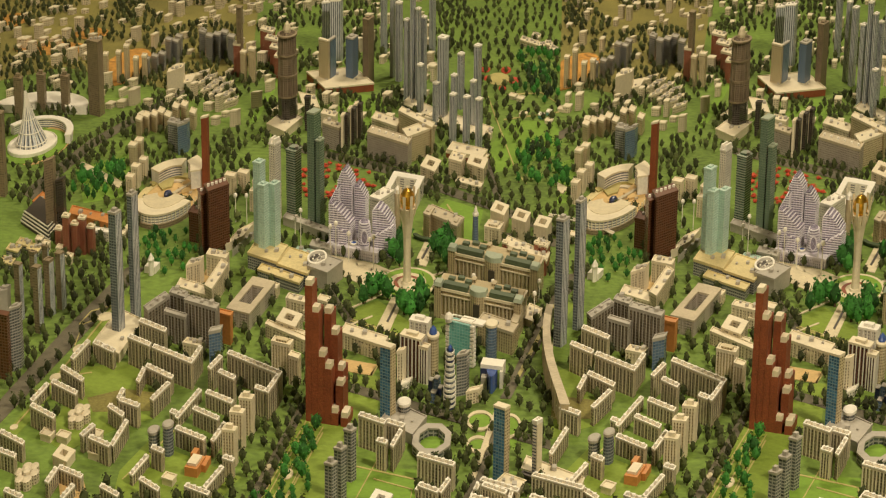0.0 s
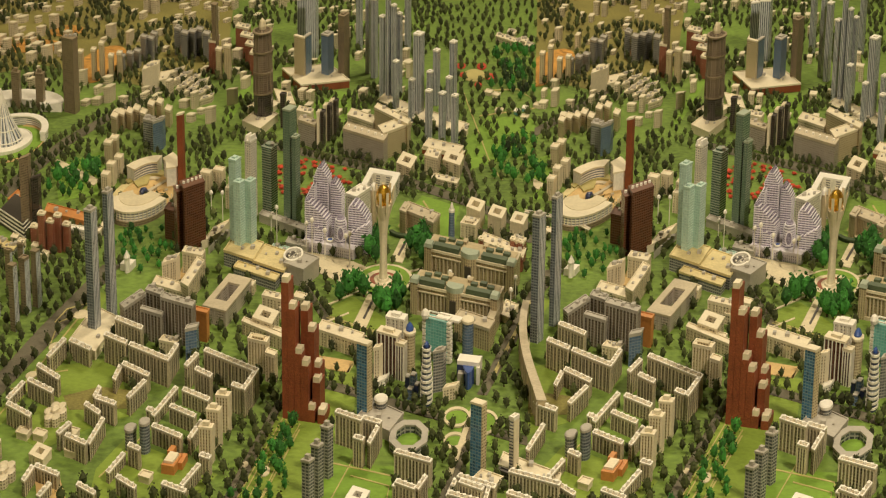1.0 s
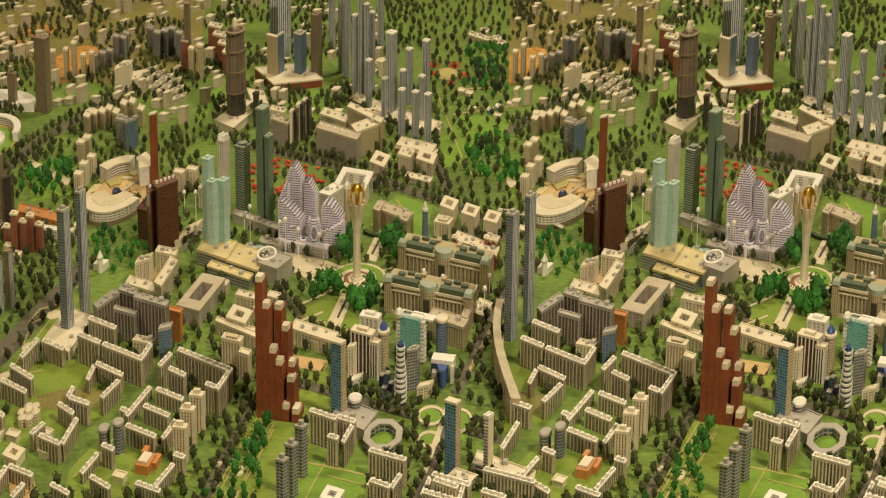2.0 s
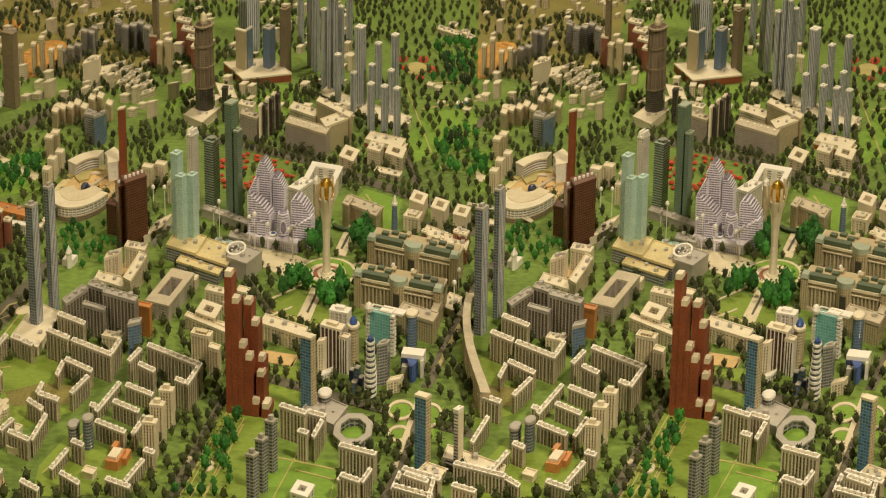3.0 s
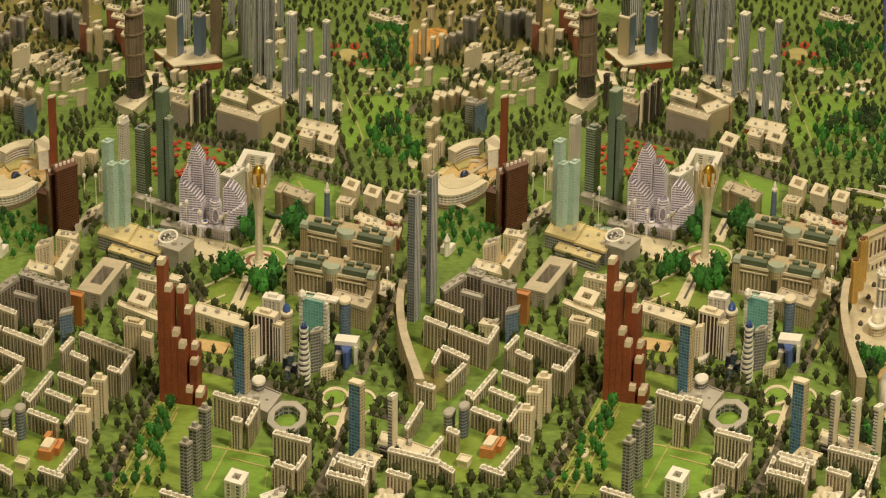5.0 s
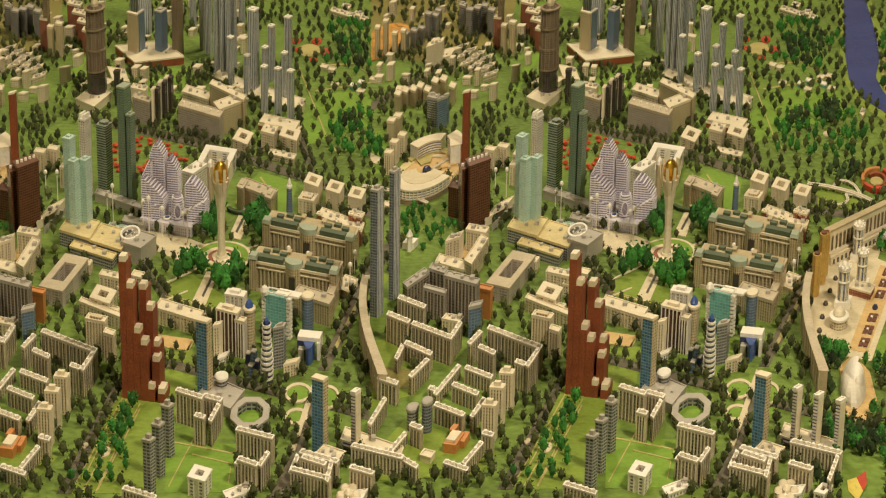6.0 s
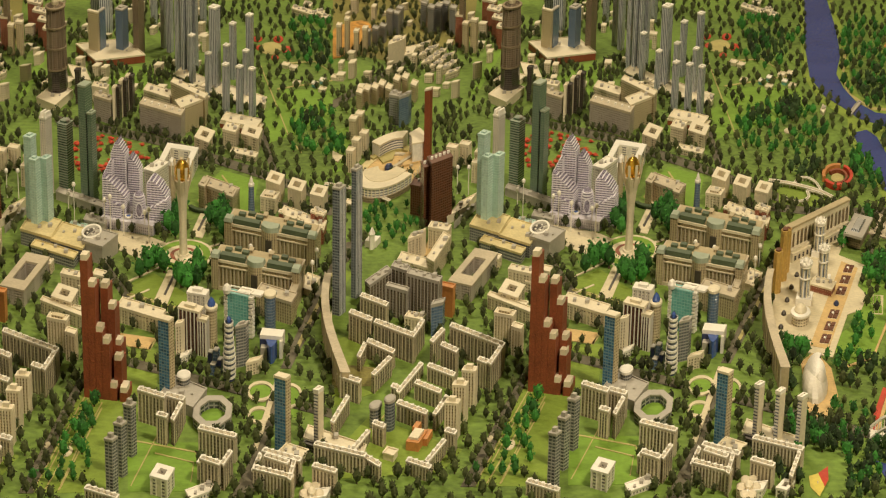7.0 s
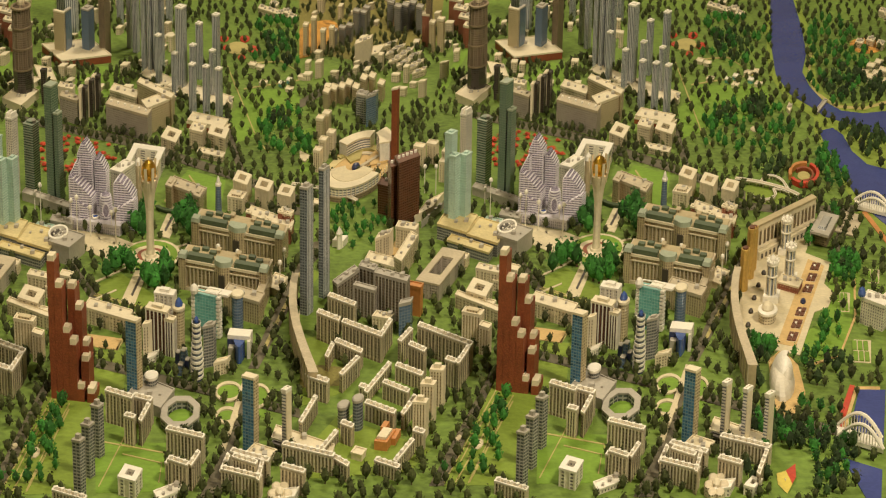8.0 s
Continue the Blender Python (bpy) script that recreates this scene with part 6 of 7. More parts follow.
# brown stepped offices
building(-0.7993, 4.9518, 0.038, 0.0627, -0.0201, 0.0587, 0.1566, "brownwin", heads=5)
building(-0.8200, 4.9700, 0.0260, 0.0300, -0.0160, 0.0500, 0.1420, "brownwin", heads=3)
building(-0.8677, 5.0755, 0.0545, -0.0372, 0.0015, 0.0555, 0.0671, "brownwin")
building(-0.8525, 5.1145, 0.0321, -0.0137, 0.002, 0.0375, 0.0843, "brownwin")
building(-0.7684, 4.9914, 0.0314, 0.0761, 0.0116, 0.1188, 0.0166, "cream")
building(-0.7477, 4.9593, 0.0279, 0.138, 0.0052, 0.0358, 0.0137, "grey")

# western terraces
building(-1.5454, 6.1698, 0.0234, -0.0094, -0.0015, 0.0332, 0.1219, "taupe", cap=0.01)
building(-1.5086, 6.2912, 0.0238, -0.0097, -0.0014, 0.0344, 0.1039, "taupe", cap=0.01)
building(-1.4372, 6.2827, 0.0236, -0.0097, -0.001, 0.0343, 0.1037, "taupe", cap=0.01)
building(-1.3843, 6.6378, 0.0132, -0.0052, -0.0025, 0.0376, 0.0877, "beige")
building(-1.3472, 6.6519, 0.0132, -0.0053, -0.0023, 0.0378, 0.0914, "beige")
building(-1.3251, 6.6634, 0.0132, -0.0053, -0.0022, 0.0379, 0.109, "beige")
building(-1.2954, 6.6534, 0.0132, -0.0053, -0.002, 0.0378, 0.0738, "beige")
building(-1.2729, 6.6726, 0.0132, -0.0053, -0.0019, 0.038, 0.0775, "beige")
building(-1.2807, 6.7327, 0.0194, -0.0197, -0.0002, 0.0389, 0.0569, "office")
building(-1.2663, 6.7978, 0.0196, -0.0201, -0.0002, 0.0396, 0.0502, "office")
building(-1.2524, 6.8479, 0.0197, -0.0204, -0.0001, 0.0401, 0.0469, "office")
building(-1.2469, 6.9378, 0.0199, -0.0209, -0, 0.0411, 0.0729, "office")
building(-1.2274, 6.9495, 0.0199, -0.0209, 0.0001, 0.0412, 0.0657, "office")
building(-1.2308, 7.0318, 0.0201, -0.0214, 0, 0.0422, 0.0627, "office")
building(-1.1668, 6.5053, 0.0341, 0.0792, -0.0034, 0.0579, 0.0655, "cream")
building(-1.1763, 6.5401, 0.065, 0.0704, -0.0037, 0.1185, 0.0174, "cream")
building(-1.1754, 6.0432, 0.0185, -0.0222, -0.0029, 0.057, 0.0421, "beige", ribs=3)
building(-1.1612, 6.0774, 0.0185, -0.0224, -0.0028, 0.0576, 0.0423, "beige", ribs=3)
building(-1.1418, 6.0934, 0.0185, -0.0225, -0.0026, 0.0579, 0.0424, "beige", ribs=3)
building(-1.1288, 6.1278, 0.0185, -0.0228, -0.0025, 0.0585, 0.0426, "beige", ribs=3)
building(-1.1023, 6.0871, 0.0183, -0.0225, -0.0023, 0.0577, 0.0424, "beige", ribs=3)
building(-1.0972, 6.1854, 0.0186, -0.0232, -0.0022, 0.0595, 0.043, "beige", ribs=3)
building(-1.0768, 6.2087, 0.0186, -0.0233, -0.0021, 0.0599, 0.0431, "beige", ribs=3)
building(-1.0392, 6.1298, 0.0182, -0.0228, -0.0017, 0.0585, 0.0426, "beige", ribs=3)
building(-1.1332, 5.7191, 0.0182, -0.0085, -0.0002, 0.0402, 0.0526, "beige", ribs=3)
building(-1.1256, 5.7664, 0.0184, -0.0086, -0.0002, 0.0409, 0.0529, "beige", ribs=3)
building(-1.0879, 5.5161, 0.0176, -0.0079, 0.0001, 0.0377, 0.051, "beige", ribs=3)
building(-1.08, 5.5822, 0.0178, -0.0081, 0.0001, 0.0385, 0.0515, "beige", ribs=3)
building(-1.0841, 5.422, 0.0173, -0.0077, 0.0001, 0.0365, 0.0503, "beige", ribs=3)
building(-1.1129, 6.6931, 0.0289, 0.0589, -0.0006, 0.0459, 0.0159, "block", ribs=2)
building(-1.0893, 6.592, 0.0287, 0.0573, -0.0004, 0.0447, 0.0157, "block", ribs=2)
building(-1.0665, 6.4938, 0.0284, 0.0557, -0.0003, 0.0434, 0.0155, "block", ribs=2)
building(-1.0809, 6.6458, 0.029, 0.0581, -0.0004, 0.0453, 0.0158, "block", ribs=2)
building(-1.0579, 6.546, 0.0287, 0.0565, -0.0002, 0.0441, 0.0156, "block", ribs=2)
building(-1.0356, 6.449, 0.0285, 0.055, -0.0001, 0.0429, 0.0154, "block", ribs=2)
building(-1.0493, 6.599, 0.029, 0.0573, -0.0002, 0.0447, 0.0157, "block", ribs=2)
building(-1.0269, 6.5006, 0.0288, 0.0558, -0, 0.0435, 0.0155, "block", ribs=2)
building(-1.0052, 6.4048, 0.0285, 0.0543, 0.0001, 0.0423, 0.0153, "block", ribs=2)
building(-1.0181, 6.5529, 0.0291, 0.0566, 0, 0.0441, 0.0156, "block", ribs=2)
building(-0.9963, 6.4557, 0.0288, 0.0551, 0.0002, 0.0429, 0.0154, "block", ribs=2)
building(-0.9752, 6.3612, 0.0286, 0.0536, 0.0003, 0.0418, 0.0152, "block", ribs=2)
building(-1.1537, 7.0291, 0.0216, -0.0211, -0.0009, 0.0503, 0.081, "office")
building(-1.1222, 6.9685, 0.0213, -0.0207, -0.0006, 0.0495, 0.0804, "office")
building(-1.1018, 6.9887, 0.0213, -0.0208, -0.0005, 0.0498, 0.0806, "office")
building(-1.0839, 7.0251, 0.0214, -0.021, -0.0004, 0.0502, 0.0809, "office")
building(-1.0529, 6.9646, 0.0211, -0.0207, -0.0002, 0.0494, 0.0803, "office")
building(-1.0076, 6.7811, 0.0228, -0.0115, 0.0012, 0.0394, 0.098, "brickwin")
building(-0.9761, 6.7096, 0.0157, -0.0125, 0.0014, 0.0386, 0.0883, "beige")
building(-0.9523, 6.7138, 0.0191, -0.0119, 0.0015, 0.0386, 0.0972, "beige")
building(-0.9973, 6.7829, 0.0159, -0.0127, 0.0013, 0.0394, 0.2129, "taupe")
building(-0.9733, 7.1467, 0.0462, -0.0427, 0.001, 0.0607, 0.0672, "brickwin")
building(-0.9411, 7.0178, 0.0452, -0.0412, 0.0012, 0.0586, 0.0662, "brickwin")
building(-0.91, 6.8931, 0.0443, -0.0398, 0.0014, 0.0567, 0.0651, "brickwin")
building(-0.8799, 6.7726, 0.0434, -0.0385, 0.0016, 0.0548, 0.0641, "brickwin")

# turquoise towers and their podium
building(-0.7008, 4.8799, 0.0744, -0.0626, 0.0092, 0.1276, 0.0323, "podium")
building(-0.6264, 4.8173, 0.0772, -0.0689, 0.0134, 0.1247, 0.0294, "podium")
building(-0.6673, 4.7996, 0.1037, -0.0908, 0.0049, 0.0407, 0.0213, "podium")
building(-0.6973, 4.9614, 0.0174, -0.0136, 0.0089, 0.0324, 0.2264, "glass", cap=0.004)
building(-0.6824, 4.9269, 0.0158, -0.0123, 0.008, 0.0288, 0.1827, "glass", cap=0.004)
building(-0.6586, 4.9436, 0.0144, -0.0113, 0.0091, 0.0322, 0.1806, "glass", cap=0.004)
notched = building(-0.6988, 5.2557, 0.0153, -0.0126, 0.0103, 0.0396, 0.1926, "white")
for k in (0.0, 0.66):
    part("horn", prism(quad(0.0052, -0.0043, 0.0103, 0.0396, 0.0153 * k, -0.0126 * k), 0.197, 0.208, 0.8), "white", notched, "white raised corner")
building(-0.6615, 5.2891, 0.0244, -0.0204, 0.0107, 0.04, 0.1695, "green", step=0.006)
building(-0.6, 5.2061, 0.0179, -0.0149, 0.0119, 0.0425, 0.2851, "sage")
building(-0.5776, 5.1866, 0.0104, -0.0086, 0.008, 0.0281, 0.2225, "sage", cap=0.004)
building(-0.6622, 5.2252, 0.1291, -0.132, 0.0037, 0.0379, 0.0171, "grey")
building(-0.5526, 4.78, 0.0487, -0.0455, 0.0261, 0.0902, 0.0371, "grey")
building(-0.5719, 4.995, 0.0517, -0.0323, 0.0019, 0.0436, 0.0192, "grey")
building(-0.6065, 4.9423, 0.0389, -0.0238, 0.0062, 0.0602, 0.0136, "glass")
building(-0.8412, 5.4719, 0.0248, -0.0142, 0.002, 0.036, 0.0473, "block", ribs=3)
building(-0.8121, 5.4988, 0.0248, -0.0143, 0.0022, 0.0364, 0.0475, "block", ribs=3)
building(-0.7637, 5.4246, 0.0244, -0.014, 0.0024, 0.0355, 0.047, "block", ribs=3)
building(-0.7589, 5.3358, 0.024, -0.0136, 0.0024, 0.0344, 0.0464, "block", ribs=3)

# black tower's podium, triple slabs, red podium with blue towers
building(-0.8189, 6.1177, 0.0605, -0.0837, 0.0305, 0.1685, 0.0195, "cream")
building(-0.8302, 6.2974, 0.0625, -0.0494, 0.0276, 0.1225, 0.0133, "cream")
building(-0.7487, 6.3953, 0.0533, -0.0379, -0.0303, 0.1513, 0.0101, "cream")
building(-0.7135, 6.1354, 0.0126, 0.0006, 0.002, 0.0254, 0.091, "blackwin")
building(-0.5854, 5.9341, 0.0133, -0.0112, 0.0034, 0.0299, 0.0948, "blackwin")
building(-0.5892, 5.9104, 0.0061, 0.0003, 0.0028, 0.0355, 0.0976, "cream")
building(-0.5735, 6.0064, 0.0134, -0.0114, 0.0035, 0.0305, 0.0957, "blackwin")
building(-0.5775, 5.9821, 0.0062, 0.0003, 0.0029, 0.0363, 0.0986, "cream")
building(-0.5608, 6.0558, 0.0135, -0.0116, 0.0035, 0.031, 0.0964, "blackwin")
building(-0.5649, 6.0311, 0.0062, 0.0003, 0.003, 0.0369, 0.0993, "cream")
building(-0.6461, 5.9729, 0.0518, -0.0569, 0.0022, 0.0544, 0.0605, "mauve")
building(-0.6691, 6.1502, 0.0431, -0.0356, 0.0027, 0.0511, 0.0424, "cream")
building(-0.6988, 6.5507, 0.1382, 0.079, -0.0808, 0.2154, 0.0207, "brick")
building(-0.7345, 6.6995, 0.0325, -0.0334, 0.0035, 0.0167, 0.1392, "beige")
building(-0.7043, 6.6889, 0.0076, -0.0079, 0.0116, 0.0563, 0.1395, "bluewin")
building(-0.6529, 6.7082, 0.0228, -0.0237, 0.0122, 0.0564, 0.1431, "bluewin", cap=0.004)
building(-0.6025, 6.7216, 0.0189, -0.0198, 0.0126, 0.0566, 0.1988, "taupe", cap=0.004)
building(-0.7689, 7.1148, 0.0254, 0.018, 0.0039, 0.0503, 0.1656, "steel")
building(-0.7288, 6.9866, 0.0312, 0.0097, 0.0041, 0.0486, 0.1989, "steel")

# skyscraper rows on curved podiums
building(-0.5275, 6.8237, 0.0121, -0.013, 0.0061, 0.0267, 0.2471, "steel", cap=0.003)
building(-0.5059, 6.7666, 0.0142, -0.0152, 0.0072, 0.0309, 0.2418, "steel", cap=0.003)
building(-0.4629, 6.5202, 0.0126, -0.0131, 0.0066, 0.0267, 0.241, "steel", cap=0.003)
building(-0.443, 6.4978, 0.0104, -0.0108, 0.0056, 0.0223, 0.3121, "steel", cap=0.003)
building(-0.4255, 6.4848, 0.0103, -0.0108, 0.0056, 0.0222, 0.2816, "steel", cap=0.003)
building(-0.4137, 6.5356, 0.0115, -0.012, 0.0063, 0.0247, 0.2466, "steel", cap=0.003)
building(-0.4117, 6.3446, 0.0122, -0.0125, 0.0066, 0.0254, 0.1465, "steel", cap=0.003)
building(-0.3602, 6.2419, 0.0119, -0.0121, 0.0067, 0.0246, 0.1184, "steel", cap=0.003)
building(-0.3507, 6.3034, 0.0202, -0.0207, 0.0112, 0.0411, 0.2372, "steel", cap=0.003)
building(-0.3011, 6.0202, 0.0124, -0.0123, 0.0072, 0.0249, 0.1402, "steel", cap=0.003)
building(-0.2628, 5.9978, 0.0123, -0.0122, 0.0074, 0.0247, 0.1397, "steel", cap=0.003)
building(-0.2278, 5.9755, 0.0122, -0.0121, 0.0075, 0.0245, 0.1393, "steel", cap=0.003)
building(-0.2527, 6.2085, 0.0117, -0.012, 0.0071, 0.0244, 0.1341, "steel", cap=0.003)
building(-0.3101, 6.2704, 0.0119, -0.0122, 0.0069, 0.0248, 0.1353, "steel", cap=0.003)
building(-0.2999, 6.4325, 0.0132, -0.0139, 0.0077, 0.0281, 0.1616, "steel", cap=0.003)
building(-0.2523, 6.4429, 0.0141, -0.015, 0.0085, 0.0303, 0.1852, "steel", cap=0.003)
building(-0.5822, 7.1415, 0.0139, -0.0155, 0.0067, 0.0316, 0.2387, "steel", cap=0.003)
building(-0.426, 7.1502, 0.0136, -0.0156, 0.0073, 0.0317, 0.2208, "steel", cap=0.003)
building(-0.2992, 5.8889, 0.0972, -0.076, 0.0113, 0.083, 0.0189, "cream")
building(-0.3022, 5.8887, 0.1051, -0.0869, 0.0118, 0.0712, 0.0126, "brick")
building(-0.4622, 6.4371, 0.0949, -0.1563, 0.0176, 0.0843, 0.0102, "dark_podium")
building(-0.3866, 6.2799, 0.1726, -0.2137, 0.0297, 0.108, 0.01, "dark_podium")

# mauve slab and ribbed blocks
building(-0.5138, 5.8673, 0.1173, -0.1195, 0.0064, 0.0705, 0.0658, "mauve", heads=6)
building(-0.4009, 5.8151, 0.0548, 0.0949, -0.0206, 0.0797, 0.0684, "beige", ribs=7)
building(-0.4448, 6.0736, 0.1024, -0.1751, 0.0059, 0.05, 0.0742, "beige", ribs=10)
building(-0.5264, 6.1508, 0.0778, -0.0897, 0.0065, 0.077, 0.0327, "block", ribs=7)
courtyard(-0.3589, 5.6943, 0.0398, -0.0525, 0.0112, 0.1119, 0.0245, "block")
building(-0.2847, 5.6867, 0.0338, -0.031, 0.0081, 0.0777, 0.0458, "block", ribs=4)
courtyard(-0.238, 5.6997, 0.0462, -0.0522, 0.0078, 0.1005, 0.0337, "block")
building(-0.2615, 5.6016, 0.0658, -0.0497, 0.0053, 0.043, 0.0121, "block", ribs=7)

# white court and terraces
courtyard(-0.4337, 5.3404, 0.0794, -0.0423, 0.0156, 0.2286, 0.0432, "white", k=0.17)
building(-0.4493, 5.1976, 0.0272, -0.0256, 0.028, 0.0847, 0.0798, "white")

# court house and library behind the green
for px, py, h in ((-0.1214, 5.0174, 0.034), (-0.0810, 4.9680, 0.034), (-0.0754, 4.9465, 0.036), (-0.0300, 4.8940, 0.036), (-0.0471, 4.9773, 0.047), (-0.0300, 4.9600, 0.047)):
    building(px - 0.003, py - 0.004, 0.0100, -0.0090, 0.0030, 0.0200, h, "brickwin", cap=0.003)
arc_wall("hedge", -0.2850, 5.1650, 0.0560, 0.0560, 0.006, 190, 330, 0.006, "hedge", "hedge", "clipped dark hedge curving before the court house", 14)
building(-0.3180, 5.1700, 0.0150, -0.0180, 0.0090, 0.0700, 0.0520, "stone", cap=0.003)
building(-0.2480, 5.0880, 0.0150, -0.0180, 0.0090, 0.0700, 0.0520, "stone", cap=0.003)
building(-0.312, 5.1932, 0.0819, -0.1011, 0.0099, 0.0659, 0.0454, "stone")
courtyard(-0.1593, 5.2182, 0.0338, -0.0402, 0.0098, 0.0855, 0.0498, "cream", k=0.25)
courtyard(-0.1061, 5.1604, 0.033, -0.0349, 0.0105, 0.0838, 0.0493, "cream", k=0.25)
courtyard(-0.0528, 5.1084, 0.031, -0.0255, 0.0111, 0.0823, 0.0489, "cream", k=0.25)
building(-0.1214, 5.0174, 0.0511, -0.0623, 0.0091, 0.0618, 0.0276, "brickwin")
building(-0.0754, 4.9465, 0.0551, -0.0646, 0.0067, 0.0687, 0.03, "brickwin")
building(-0.0471, 4.9773, 0.0264, -0.0287, 0.0074, 0.0434, 0.0411, "brickwin")
building(-0.1703, 5.1396, 0.0356, -0.0211, 0.009, 0.0553, 0.0309, "block", ribs=4, step=0.006)

# business quarter
building(-0.4387, 4.3724, 0.0931, -0.0768, 0.0066, 0.0551, 0.0296, "block", ribs=12)
building(-0.3033, 4.2131, 0.0423, -0.0301, 0.0069, 0.0322, 0.086, "wine", ribs=5, cap=0.006)
building(-0.2903, 4.2909, 0.0376, -0.0183, 0.0048, 0.0332, 0.0897, "white", ribs=4, cap=0.006)
building(-0.323, 3.9647, 0.0200, -0.0150, 0.0080, 0.0185, 0.1531, "cyan", side="beige")
building(-0.3046, 4.1504, 0.0118, 0.0066, 0.0032, 0.0187, 0.0709, "block", ribs=2)
building(-0.3196, 3.9264, 0.0645, -0.0669, 0.021, 0.0921, 0.0182, "grey")
building(-0.2643, 4.1829, 0.0175, -0.0119, 0.0043, 0.0222, 0.0714, "wine", ribs=3)
building(-0.1862, 4.1115, 0.0193, 0.0128, 0.0046, 0.0215, 0.0821, "office", cap=0.004)

# southern quarter
building(-0.3529, 3.8456, 0.0496, -0.0386, 0.0028, 0.0163, 0.0558, "apt", ribs=7, heads=4)
building(-0.304, 3.8444, 0.0337, -0.0231, 0.003, 0.0163, 0.0446, "apt", ribs=5, heads=3)
building(-0.3117, 3.7441, 0.0171, -0.0123, 0.0029, 0.0156, 0.0481, "apt", ribs=3, heads=1)
building(-0.2346, 3.693, 0.0649, -0.0403, 0.0031, 0.0152, 0.0433, "apt", ribs=10, heads=5)
building(-0.2246, 3.5596, 0.0334, -0.0271, 0.003, 0.0143, 0.0442, "apt", ribs=5, heads=3)
building(-0.115, 3.5581, 0.0395, -0.0315, 0.0034, 0.0143, 0.0484, "apt", ribs=7, heads=4)
building(-0.2803, 3.7296, 0.0109, 0.0785, -0.0057, 0.0088, 0.0436, "apt", ribs=5, heads=3)
building(-0.1837, 3.5373, 0.0128, 0.0571, -0.0052, 0.008, 0.0419, "apt", ribs=4, heads=2)
building(-0.3642, 3.6856, 0.0138, -0.0087, 0.0075, 0.0171, 0.0946, "office", cap=0.008)
building(-0.3729, 3.5995, 0.0135, -0.0083, 0.0073, 0.0164, 0.095, "office", cap=0.008)
building(-0.3811, 3.5237, 0.0133, -0.008, 0.0071, 0.0158, 0.0987, "office", cap=0.008)
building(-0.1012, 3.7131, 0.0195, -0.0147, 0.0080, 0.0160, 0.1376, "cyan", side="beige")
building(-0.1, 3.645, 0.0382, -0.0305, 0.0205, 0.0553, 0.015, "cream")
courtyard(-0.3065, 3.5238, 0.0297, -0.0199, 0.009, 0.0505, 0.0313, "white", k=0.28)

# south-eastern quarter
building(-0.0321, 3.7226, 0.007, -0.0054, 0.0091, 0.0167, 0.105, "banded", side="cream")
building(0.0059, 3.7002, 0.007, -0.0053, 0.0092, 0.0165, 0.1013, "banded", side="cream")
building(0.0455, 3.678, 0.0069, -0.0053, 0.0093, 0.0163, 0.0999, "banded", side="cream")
building(-0.0503, 3.7416, 0.1033, -0.0912, 0.0079, 0.0567, 0.0088, "cream")
building(-0.0502, 3.7111, 0.1045, -0.0901, 0.004, 0.0124, 0.0109, "blackwin")
building(-0.1338, 3.5415, 0.0656, -0.0406, 0.0035, 0.0138, 0.0335, "apt", ribs=11, heads=6)
building(-0.1198, 3.6044, 0.0646, -0.044, 0.0036, 0.0142, 0.0382, "apt", ribs=10, heads=6)
building(-0.0311, 3.6478, 0.0869, -0.0534, 0.004, 0.0145, 0.0322, "apt", ribs=14, heads=8)
building(-0.033, 3.5404, 0.0383, -0.0276, 0.0038, 0.0138, 0.0378, "apt", ribs=6, heads=3)
building(-0.2306, 3.5845, 0.0327, -0.0207, 0.0032, 0.014, 0.0275, "apt", ribs=5, heads=3)
building(-0.4135, 3.4936, 0.0567, -0.0389, 0.0025, 0.0134, 0.0207, "apt", ribs=9, heads=5)
building(-0.0689, 3.4829, 0.0078, 0.0873, -0.0048, 0.0082, 0.0373, "apt", ribs=6, heads=3)
building(0.0393, 3.4857, 0.0154, 0.1016, -0.0046, 0.0082, 0.0312, "apt", ribs=7, heads=4)
building(-0.1328, 3.579, 0.0109, 0.0765, -0.0051, 0.0086, 0.0127, "apt", ribs=5, heads=3)
building(-0.237, 3.4835, 0.0408, 0.0385, -0.0093, 0.0323, 0.0083, "white")
courtyard(0.0136, 3.4827, 0.0169, -0.01, 0.0138, 0.0358, 0.0145, "white")
building(-0.0367, 3.4675, 0.0265, 0.0075, 0.0076, 0.0358, 0.0145, "white")

# palace quarter beyond the plaza
domed = building(0.2503, 4.3204, 0.045, -0.0519, 0.0166, 0.0461, 0.0514, "white", step=0.008)
part("dome", turned([(0.0080, 0.0625), (0.0085, 0.068), (0.006, 0.076), (0.0005, 0.081)], 14, 1, 1.8), "blue", domed, "blue ribbed dome")
domed.children[-1].location = (0.031, -0.003, 0)
building(-0.1575, 4.4171, 0.0742, -0.065, 0.0103, 0.0549, 0.0446, "stone")
building(-0.0834, 4.3521, 0.0241, 0.2152, -0.0118, 0.0208, 0.0417, "stone")
building(-0.1646, 4.0673, 0.0234, 0.0165, 0.0058, 0.0235, 0.0233, "block", ribs=2)
building(-0.2996, 4.1227, 0.0184, 0.0233, 0.0048, 0.0301, 0.0118, "white")
building(-0.4014, 4.3431, 0.0243, -0.0211, 0.0037, 0.0264, 0.0195, "block", ribs=2)
building(-0.0712, 4.5534, 0.0265, -0.0303, 0.0188, 0.0875, 0.0127, "cream")

